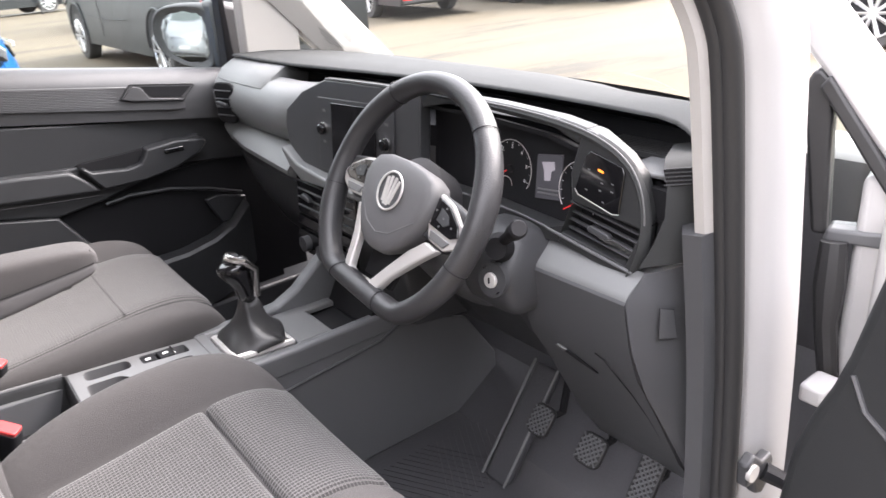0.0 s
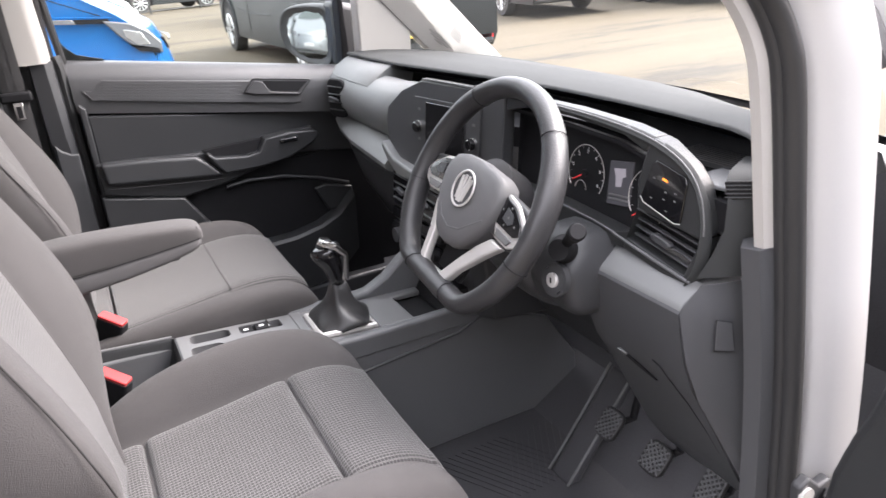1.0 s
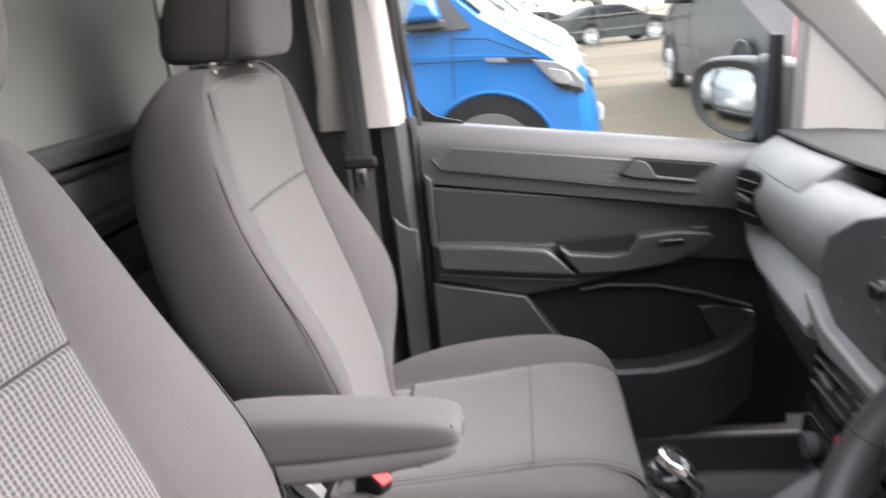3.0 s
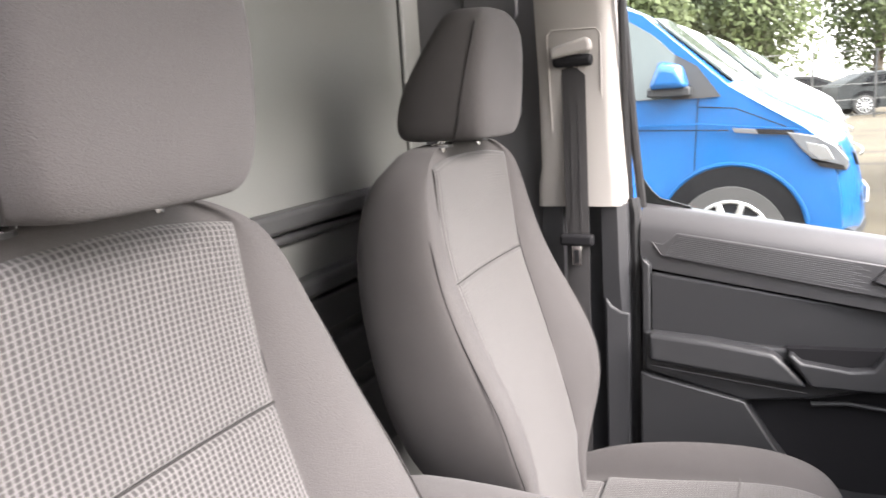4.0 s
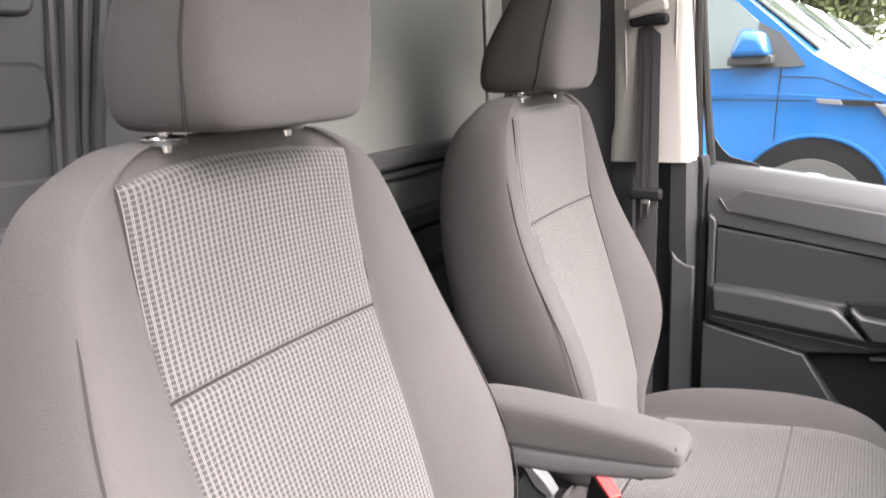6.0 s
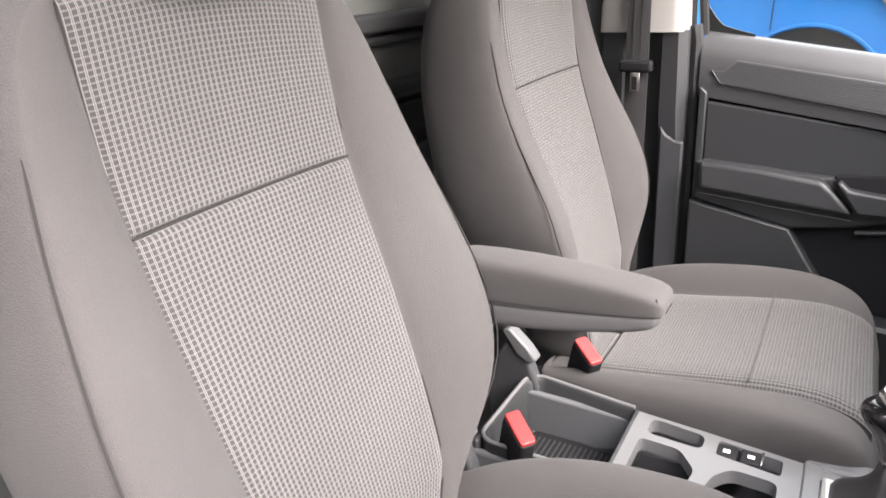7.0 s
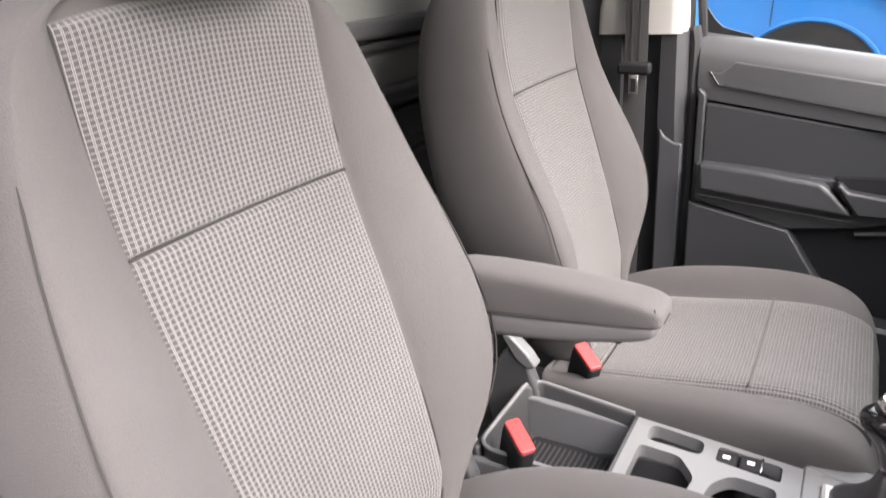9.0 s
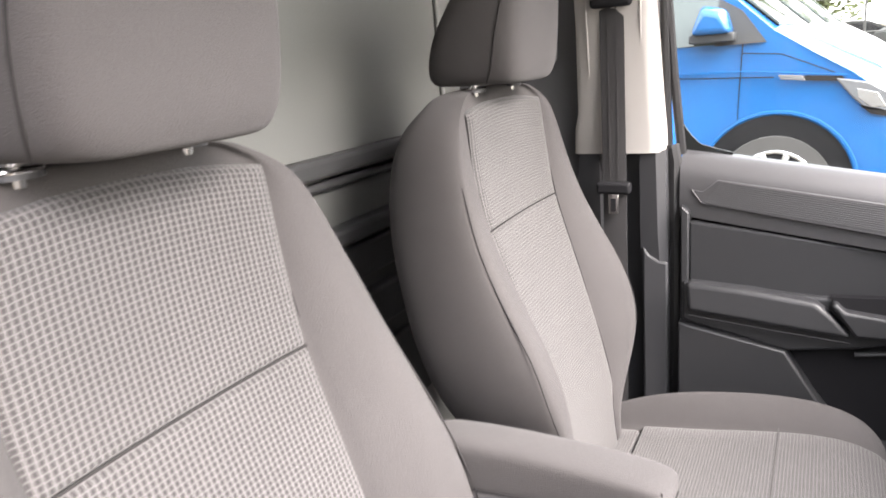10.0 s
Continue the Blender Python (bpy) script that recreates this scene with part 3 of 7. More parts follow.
    for z, hw, dp in prof:
        # the front leans a little forward, the back tapers towards the top
        fx = HX + 0.010 + 0.07 * (z - 1.335) - 0.020 * max(0.0, (z - 1.48) / 0.03) - 0.012 * max(0.0, (1.330 - z) / 0.016)
        half = [(0, 0.003), (hw * 0.5, 0.002), (hw * 0.78, -0.002), (hw * 0.91, -0.009), (hw * 0.977, -0.023), (hw, -0.046), (hw, -dp * 0.66), (hw * 0.93, -dp * 0.93), (hw * 0.55, -dp)]
        rings.append([Vector((fx + d, c - w, z)) for w, d in half] + [Vector((fx - dp, c, z))] + [Vector((fx + d, c + w, z)) for w, d in half[1:]][::-1])
        for q in (-1, 1):
            k = max(0.0, min(1.0, (z - 1.33) / 0.15))
            edges[q].append(Vector((fx - 0.042 + 0.024 * k, c + q * (hw * (0.991 - 0.022 * k)), z)))
    head = part("headrest", loft(rings), M_CLOTH, t, "plain grey fabric headrest", sub=2)
    for q in (-1, 1):
        part("headrest_seam", tube(edges[q][1:-2], 0.0013, 6), M_SEAM, head)
    for s in (-1, 1):
        y = c + s * 0.073
        part("headrest_post", tube([(-0.700, y, 1.30), (-0.690, y, 1.40)], 0.0065, 12), M_CHROME, head, "chrome headrest post")
        bm = tube([(-0.700, y, 1.306), (-0.700, y, 1.3110), (-0.700, y, 1.3125)], [0.0185, 0.0175, 0.010], 20)
        g = part("post_guide", bm, M_DARK, t, "dark headrest post guide with silver rim")
        part("guide_rim", tube([Vector((-0.700 + 0.0178 * math.cos(a), y + 0.0178 * math.sin(a), 1.3112)) for a in [2 * math.pi * k / 24 for k in range(25)]], 0.0016, 6), M_CHROME, g)
    # base and rail covers
    part("seat_base", box(-0.55, -0.14, c - 0.21, c + 0.21, 0.42, 0.515), M_DARK, t, bevel=0.02)
    for s in (-1, 1):
        part("seat_rail", box(-0.58, -0.08, c + s * 0.19 - 0.02, c + s * 0.19 + 0.02, FLOOR, 0.43), M_BLACK, t, bevel=0.004)
        bm = prism([(-0.67, 0.66), (-0.622, 0.742), (-0.592, 0.712), (-0.572, 0.66), (-0.575, 0.50), (-0.64, 0.50)], lambda a, b, d: Vector((a, c + s * (0.232 + d), b)), 0.025)
        part("hinge_cover", bm, M_DARK, t, "dark plastic hinge cover", bevel=0.006, segs=3)
        bm = prism([(-0.632, 0.752), (-0.620, 0.758), (-0.588, 0.728), (-0.574, 0.708), (-0.588, 0.702), (-0.608, 0.714)], lambda a, b, d: Vector((a, c + s * (0.236 + d), b)), 0.024)
        part("hinge_trim", bm, M_DASH, t, "grey hinge trim", bevel=0.003)
    return t


driver = seat(-0.350, "grey driver's seat with checked woven centre panels and folding armrest", True)
passenger = seat(0.368, "grey passenger seat with checked woven centre panels and headrest", False)


def armrest():
    # padded bar that folds from the driver's backrest: soft fabric top over a moulded shell
    Y0, Y1 = -0.104, -0.042
    yc, hw = (Y0 + Y1) / 2, (Y1 - Y0) / 2

    def lo(x):
        return lerp_table([(-0.62, 0.905), (-0.50, 0.912), (-0.40, 0.922), (-0.335, 0.929)], x)

    rings = []
    for x, k, top in ((-0.625, 0.9, 0.952), (-0.60, 1.0, 0.962), (-0.50, 1.0, 0.963), (-0.42, 1.0, 0.957), (-0.376, 1.0, 0.953), (-0.356, 0.97, 0.949), (-0.346, 0.90, 0.944), (-0.342, 0.80, 0.938)):
        b_ = lo(x) - 0.002
        sec = [(-1.0, 0.0), (-1.0, 0.05), (-1.0, 0.50), (-0.985, 0.82), (-0.90, 0.97), (-0.5, 1.02), (0, 1.03), (0.5, 1.02), (0.90, 0.97), (0.985, 0.82), (1.0, 0.50), (1.0, 0.05), (1.0, 0.0), (0, 0.0)]
        rings.append([Vector((x, yc + p * hw * k, b_ + q * (top - b_))) for p, q in sec])
    arm = part("armrest", loft(rings), M_CLOTH, driver, "padded grey fabric armrest folded down", sub=1)
    rings = []
    for x, k, h in ((-0.625, 0.9, 0.030), (-0.55, 0.99, 0.034), (-0.46, 0.998, 0.031), (-0.41, 0.998, 0.026), (-0.371, 0.99, 0.022), (-0.353, 0.95, 0.017), (-0.345, 0.86, 0.009)):
        t_ = lo(x)
        rings.append([Vector((x, yc + p * hw * k, t_ - q * h)) for p, q in ((-1, 0), (-1.0, 0.05), (-0.99, 0.72), (-0.93, 0.96), (-0.6, 1.0), (0.6, 1.0), (0.93, 0.96), (0.99, 0.72), (1.0, 0.05), (1, 0))])
    shell = part("armrest_shell", loft(rings), M_CLOTHP, arm, "grey plastic armrest underside", sub=1)
    part("armrest_lip", tube([Vector((x, yc - hw * k, lo(x))) for x, k in ((-0.62, 0.95), (-0.50, 0.995), (-0.41, 0.995), (-0.369, 0.985), (-0.351, 0.93))] + [Vector((-0.3425, yc - hw * 0.4, lo(-0.345))), Vector((-0.3425, yc + hw * 0.4, lo(-0.345)))], 0.0012, 6), M_SEAM, arm)
    part("end_stitch", tube([Vector((-0.3505, Y0 + 0.0033, 0.932)), Vector((-0.3498, Y0 + 0.0042, 0.940)), Vector((-0.351, Y0 + 0.007, 0.947))], 0.0010, 6), M_SEAM, arm)
    part("armrest_latch", box(-0.425, -0.385, Y0 + 0.006, Y0 + 0.03, 0.897, 0.905), M_DARK, shell, bevel=0.003)


armrest()


# ---- dashboard ----
dash = thing("dashboard", (0.35, 0.0, 0.9), "two-tone grey plastic dashboard with instruments and air vents", "dashboard")


def dash_x(y):
    """How far forward the instrument panel's face lies."""
    return lerp_table([(-0.70, 0.170), (-0.25, 0.168), (0.0, 0.150), (0.25, 0.138)], y)


def on_face(a, b, d):
    """Panel place: a along y, b up, d towards the driver."""
    return Vector((dash_x(a) - d + 0.10 * (b - 1.0), a, b))


def dash_body():
    # top pad: from the windscreen to its rear lip
    ys = [-0.676, -0.668, -0.66, -0.645, -0.63, -0.60, -0.48, -0.36, -0.2, -0.05, 0.13, 0.35, 0.50, 0.60, 0.67]
    rear = [(-0.74, 0.245), (-0.64, 0.262), (-0.48, 0.275), (-0.36, 0.280), (-0.2, 0.280), (-0.05, 0.268), (0.13, 0.245), (0.36, 0.215), (0.50, 0.210), (0.67, 0.212)]
    front = [(-0.74, 0.46), (-0.49, 0.52), (-0.28, 0.60), (-0.1, 0.645), (0.1, 0.655), (0.3, 0.655), (0.58, 0.655), (0.67, 0.64)]
    rings = []
    for y in ys:
        r, f = lerp_table(rear, y), lerp_table(front, y)
        zt = lerp_table([(-0.676, 1.056), (-0.66, 1.072), (-0.63, 1.086), (-0.58, 1.090), (0.7, 1.090)], y)
        rings.append([Vector((x, y, z)) for x, z in ((r, zt - 0.005), (r + 0.0015, zt - 0.0015), (r + 0.006, zt), (r + 0.10, 1.086 - 0.3 * (1.09 - zt)), ((r + f) / 2 + 0.03, 1.068), (f, 1.030), (f + 0.02, 1.0), (r + 0.10, zt - 0.05), (r + 0.01, zt - 0.008))])
    part("top_pad", loft(rings), M_PAD, dash, "pale grey grained top pad", angle=50)
    # open tray under the lip
    rings = []
    for y in ys:
        r = lerp_table(rear, y)
        s = r - 0.065 if y < -0.59 or y > -0.17 else max(r - 0.065, 0.248)
        rings.append([Vector((x, y, z)) for x, z in ((r + 0.008, 1.074), (r + 0.06, 1.062), (r + 0.05, 1.026), (s, 1.018), (s, 0.98), (r + 0.14, 0.98), (r + 0.14, 1.045))])
    part("tray", loft(rings), M_BLACK, dash, "black open storage tray under the top pad", smooth=False)
    rings = [[Vector((x, y, z + dz)) for x, dz in ((0.185, -0.014), (0.285, -0.046), (0.285, -0.052), (0.185, -0.020))] for y, z in ((-0.17, 1.084), (-0.36, 1.084), (-0.48, 1.078), (-0.55, 1.062), (-0.60, 1.046))]
    part("binnacle_top", loft(rings), M_BLACK, dash, "black top of the instrument housing", smooth=False)
    part("tray_shelf", prism([(0.195, -0.595), (0.205, -0.69), (0.285, -0.68), (0.275, -0.595)], lambda a, b, d: Vector((a, b, 1.028 + d)), 0.006), M_DASH, dash, "grey shelf at the end of the tray", bevel=0.002)
    # ribbed mat in the tray behind the cluster
    bm = bmesh.new()
    for k in range(9):
        x = 0.262 + 0.007 * k
        box(x, x + 0.0035, -0.665, -0.50, 1.030, 1.037, bm)
    part("tray_mat", bm, M_RUBBER, dash)["kind"] = "stuff"


dash_body()

PANEL = [(0.075, 1.090), (-0.02, 1.093), (-0.20, 1.093), (-0.377, 1.093), (-0.503, 1.088), (-0.570, 1.078), (-0.620, 1.060), (-0.648, 1.036), (-0.665, 0.990), (-0.662, 0.940), (-0.645, 0.905),
         (-0.60, 0.905), (-0.48, 0.912), (-0.25, 0.905), (-0.10, 0.900), (0.10, 0.905), (0.175, 0.912), (0.228, 0.945), (0.240, 0.985), (0.232, 1.018), (0.165, 1.060)]


def panel():
    # cut openings for cluster and vent by bridging: the panel is built in strips round them
    def strip(name, pts, mat, d0=-0.03, depth=0.03, bevel=0.003, label=""):
        return part(name, prism(pts, lambda a, b, d: on_face(a, b, d0 + d), depth), mat, dash, label, bevel=bevel, segs=2)

    # upper band over the cluster
    strip("panel_upper", [(-0.205, 1.093), (-0.377, 1.093), (-0.503, 1.088), (-0.553, 1.081), (-0.545, 1.060), (-0.50, 1.075), (-0.377, 1.082), (-0.27, 1.080), (-0.205, 1.066)], M_PANEL)
    # right block with the light switch
    strip("panel_right", [(-0.553, 1.081), (-0.570, 1.078), (-0.616, 1.056), (-0.642, 1.033), (-0.657, 0.990), (-0.657, 0.972), (-0.54, 0.982), (-0.535, 1.02), (-0.545, 1.060)], M_PANEL)
    # frame round the right vent
    strip("panel_vent_frame", [(-0.657, 0.972), (-0.655, 0.940), (-0.639, 0.907), (-0.60, 0.907), (-0.52, 0.920), (-0.525, 0.936), (-0.636, 0.918), (-0.652, 0.960)], M_PANEL)
    strip("panel_lower", [(-0.54, 0.978), (-0.52, 0.920), (-0.36, 0.905), (-0.205, 0.900), (-0.205, 0.945), (-0.36, 0.944), (-0.50, 0.936), (-0.528, 0.945)], M_PANEL)
    # centre block that carries the display
    strip("panel_centre", [(-0.205, 1.093), (-0.205, 0.900), (-0.10, 0.900), (0.10, 0.905), (0.175, 0.912), (0.228, 0.945), (0.240, 0.985), (0.232, 1.018), (0.165, 1.060), (0.075, 1.090)], M_DARK, -0.02, 0.024)
    # bright edge strip that follows the top of the panel
    pts = [on_face(a, b, 0.004) + Vector((0.003, 0, 0.002)) for a, b in PANEL[:11]]
    dense = []
    for i in range(len(pts) - 1):
        dense += [pts[i].lerp(pts[i + 1], k / 4) for k in range(4)]
    dense.append(pts[-1])
    for _ in range(12):
        dense = [dense[0]] + [(dense[i - 1] + dense[i] * 2 + dense[i + 1]) / 4 for i in range(1, len(dense) - 1)] + [dense[-1]]
    part("edge_strip", tube(dense[:34], 0.0011, 8), M_CONSOLE, dash, "thin satin grey edge strip")
    # pale outer hood that wraps the strip and drops to the door side
    rings = []
    for i, p in enumerate(dense):
        d = (dense[min(i + 1, len(dense) - 1)] - dense[max(i - 1, 0)]).normalized()
        out = d.cross(Vector((-1, 0, 0))).normalized()
        if out.dot(p - Vector((p.x, -0.40, 1.0))) < 0:
            out = -out
        w = lerp_table([(0, 0.003), (8, 0.005), (12, 0.008), (16, 0.010), (20, 0.0105), (24, 0.009), (28, 0.007), (32, 0.006), (36, 0.005), (40, 0.004)], i)
        rings.append([p + Vector((0.002, 0, 0)), p - out * w * 0.5 + Vector((-0.003, 0, 0)), p - out * w + Vector((-0.001, 0, 0)), p - out * w + Vector((0.012, 0, 0)), p + out * 0.001 + Vector((0.014, 0, -0.010)), p + out * 0.002 + Vector((0.008, 0, -0.001))])
    part("hood", loft(rings), M_PAD, dash, "dark grey hood round the instruments", angle=60)


panel()


def cluster():
    # recessed black face with two dials and a display
    X = 0.202

    def on(a, b, d):
        return Vector((X - d + 0.12 * (b - 0.98), a, b))

    c = part("instrument_face", prism([(-0.205, 1.068), (-0.49, 1.068), (-0.55, 1.040), (-0.55, 0.905), (-0.205, 0.905)], lambda a, b, d: on(a, b, d - 0.02), 0.02), M_BLACK, dash, "recessed black instrument face with two dials", smooth=False)
    part("instrument_surround", loft([[on_face(a, b, -0.03) for a, b in ((-0.205, 1.07), (-0.27, 1.080), (-0.377, 1.082), (-0.50, 1.077), (-0.545, 1.06), (-0.535, 1.02), (-0.54, 0.97), (-0.51, 0.928), (-0.36, 0.923), (-0.205, 0.933))],
                                    [on(a, b, 0.0) for a, b in ((-0.205, 1.065), (-0.27, 1.07), (-0.377, 1.072), (-0.50, 1.068), (-0.54, 1.052), (-0.535, 1.02), (-0.538, 0.97), (-0.51, 0.933), (-0.36, 0.928), (-0.205, 0.938))]], False), M_BLACK, dash, smooth=False)

    base = on
    on = lambda a, b, d: base(a - 0.026, b + 0.010, d)

    def ring(cy, cz, r, w, a0=0, a1=360, dd=0.003, mat=M_SILVER, name="dial_ring"):
        pts = [on(cy - r * math.cos(radians(a)), cz + r * math.sin(radians(a)), dd) for a in steps(a0, a1, 40)]
        part(name, tube(pts, w, 6), mat, c)

    for cy, cz, r in ((-0.362, 0.982, 0.043), (-0.505, 0.975, 0.043)):
        ring(cy, cz, r, 0.0006, -35, 215)
        for k in range(13):
            a = radians(205 - 230 * k / 12)
            e, q = Vector((math.cos(a), math.sin(a))), (0.0035 if k % 2 == 0 else 0.002)
            pts = [on(cy - e.x * s, cz + e.y * s, 0.0025) for s in (r - 0.003 - q, r - 0.003)]
            part("dial_mark", tube(pts, 0.00035, 5), M_MARK, c)
        # small fuel or heat dial inside
        ring(cy + (0.010 if cy > -0.45 else -0.01), cz - 0.027, 0.013, 0.0005, 0, 180)
        part("needle", tube([on(cy, cz, 0.005), on(cy + 0.028, cz - 0.015, 0.005)] if cy > -0.45 else [on(cy, cz - 0.012, 0.005), on(cy + 0.030, cz - 0.030, 0.005)], [0.0014, 0.0007], 6), M_NEEDLE, c, "red dial needle")
        part("needle_hub", tube([on(cy, cz, 0.003), on(cy, cz, 0.008)], 0.006, 16), M_BLACK, c)
    for k, ch in enumerate("123456"):
        a = radians(205 - 230 * (2 * k + 2) / 12)
        p = on(-0.362 - 0.033 * math.cos(a), 0.982 + 0.033 * math.sin(a), 0.003)
        text_part("dial_number", ch, 0.008, Matrix.Translation(p) @ Matrix(((0, 0, -1), (-1, 0, 0), (0, 1, 0))).to_4x4(), M_MARK, c)
    d = part("display", prism([(-0.416, 1.012), (-0.464, 1.019), (-0.464, 0.954), (-0.416, 0.948)], lambda a, b, q: on(a, b, q), 0.003), M_SCREEN, c, "lit grey trip display", smooth=False)
    part("display_shape", prism([(-0.426, 1.003), (-0.450, 1.007), (-0.452, 0.996), (-0.445, 0.992), (-0.444, 0.979), (-0.433, 0.977), (-0.431, 0.992)], lambda a, b, q: on(a, b, 0.003 + q), 0.0008), M_SHAPE, d, "pale vehicle outline on the display", smooth=False)
    for z in (0.962, 0.956):
        part("display_bar", prism([(-0.420, z), (-0.462, z + 0.004), (-0.462, z + 0.0065), (-0.420, z + 0.0025)], lambda a, b, q: on(a, b, 0.003 + q), 0.0008), M_CONSOLE, d, smooth=False)


cluster()


def vent(name, cy, cz, w, h, n, face, slant=0.0, knob=True, label="black air vent with slats"):
    v = part(name, prism([(cy - w / 2, cz - h / 2 + slant * w / 2), (cy + w / 2, cz - h / 2 - slant * w / 2), (cy + w / 2, cz + h / 2 - slant * w / 2), (cy - w / 2, cz + h / 2 + slant * w / 2)], lambda a, b, d: face(a, b, d - 0.045), 0.006), M_BLACK, dash, label, smooth=False)
    for k in range(n):
        z = cz - h / 2 + h * (k + 0.5) / n
        pts = [(cy - w / 2, z + slant * w / 2), (cy + w / 2, z - slant * w / 2)]
        rings = []
        for a, b in pts:
            rings.append([face(a, b + dz, dd) for dz, dd in ((0.0016, -0.009), (0.0, -0.0080), (-0.0014, -0.010), (0.0, -0.0145), (0.0018, -0.0145))])
        part("slat", loft(rings), M_DARK, v, bevel=0.0005)
    if knob:
        part("vent_slider", prism([(cy + 0.020, cz + 0.002), (cy + 0.014, cz + 0.007), (cy - 0.016, cz + 0.001), (cy - 0.019, cz - 0.005), (cy - 0.010, cz - 0.008), (cy + 0.017, cz - 0.003)], lambda a, b, d: face(a, b, d - 0.008), 0.009), M_DARK, v, bevel=0.002)
    return v


vent("vent", -0.590, 0.951, 0.118, 0.048, 4, on_face, -0.15)
part("vent_trim", tube([on_face(a, b, 0.002) for a, b in ((-0.50, 0.9355), (-0.58, 0.9235), (-0.650, 0.914))], 0.0022, 8), M_DASH, dash, "grey strip under the vent")
part("instrument_trim", tube([on_face(a, b, 0.0) for a, b in ((-0.30, 0.945), (-0.38, 0.9445), (-0.45, 0.941), (-0.50, 0.9355))], 0.0018, 8), M_DASH, dash, "grey strip under the instruments")


def light_switch():
    s = part("light_switch", prism([(-0.562, 1.050), (-0.570, 1.056), (-0.622, 1.044), (-0.626, 1.036), (-0.622, 0.984), (-0.612, 0.982), (-0.553, 0.996), (-0.547, 1.003)], lambda a, b, d: on_face(a, b, d), 0.003), M_GLOSS, dash, "gloss black light switch panel", bevel=0.001)
    part("telltale", prism([(-0.584, 1.036), (-0.593, 1.034), (-0.593, 1.0312), (-0.584, 1.0332)], lambda a, b, d: on_face(a, b, 0.003 + d), 0.0006), M_AMBER, s, "amber lit lamp symbol", smooth=False)
    for a, b in ((-0.567, 1.032), (-0.590, 1.018), (-0.607, 1.020), (-0.565, 1.005), (-0.588, 1.008), (-0.607, 1.010), (-0.594, 0.994)):
        part("symbol_bar", prism([(a, b), (a - 0.0038, b - 0.0008), (a - 0.0038, b + 0.0008), (a, b + 0.0016)], lambda p, q, d: on_face(p, q, 0.003 + d), 0.0004), M_CONSOLE, s, smooth=False)
    part("border", tube([on_face(a, b, 0.003) for a, b in ((-0.547, 1.003), (-0.553, 0.996), (-0.612, 0.982), (-0.622, 0.984))], 0.0007, 6), M_SILVER, s)


light_switch()


def radio():
    f = lambda a, b, d: on_face(a, b, d + 0.004)
    r = part("display_unit", prism([(0.100, 1.056), (-0.140, 1.062), (-0.140, 0.922), (0.100, 0.916)], lambda a, b, d: f(a, b, d), 0.003), M_DARK, dash, "dark touch display unit with two rotary knobs", bevel=0.001)
    part("screen", prism([(0.050, 1.050), (-0.090, 1.054), (-0.090, 0.928), (0.050, 0.924)], lambda a, b, d: f(a, b, 0.003 + d), 0.002), M_GLOSS, r, "switched-off black glass screen", bevel=0.0008)
    for y, z in ((0.078, 0.998), (-0.120, 0.995)):
        k = part("knob", tube([f(y, z, 0.002), f(y, z, 0.014), f(y, z, 0.016)], [0.0115, 0.0105, 0.008], 24), M_GLOSS, r, "black rotary knob with chrome ring")
        part("knob_ring", tube([f(y, z, 0.002), f(y, z, 0.006)], 0.0128, 24), M_CHROME, k)
        for dz in (0.032, -0.028):
            part("key_mark", prism([(y + 0.005, z + dz), (y - 0.005, z + dz), (y - 0.005, z + dz + 0.005), (y + 0.005, z + dz + 0.005)], lambda a, b, d: f(a, b, 0.003 + d), 0.0004), M_CONSOLE, r, smooth=False)


radio()


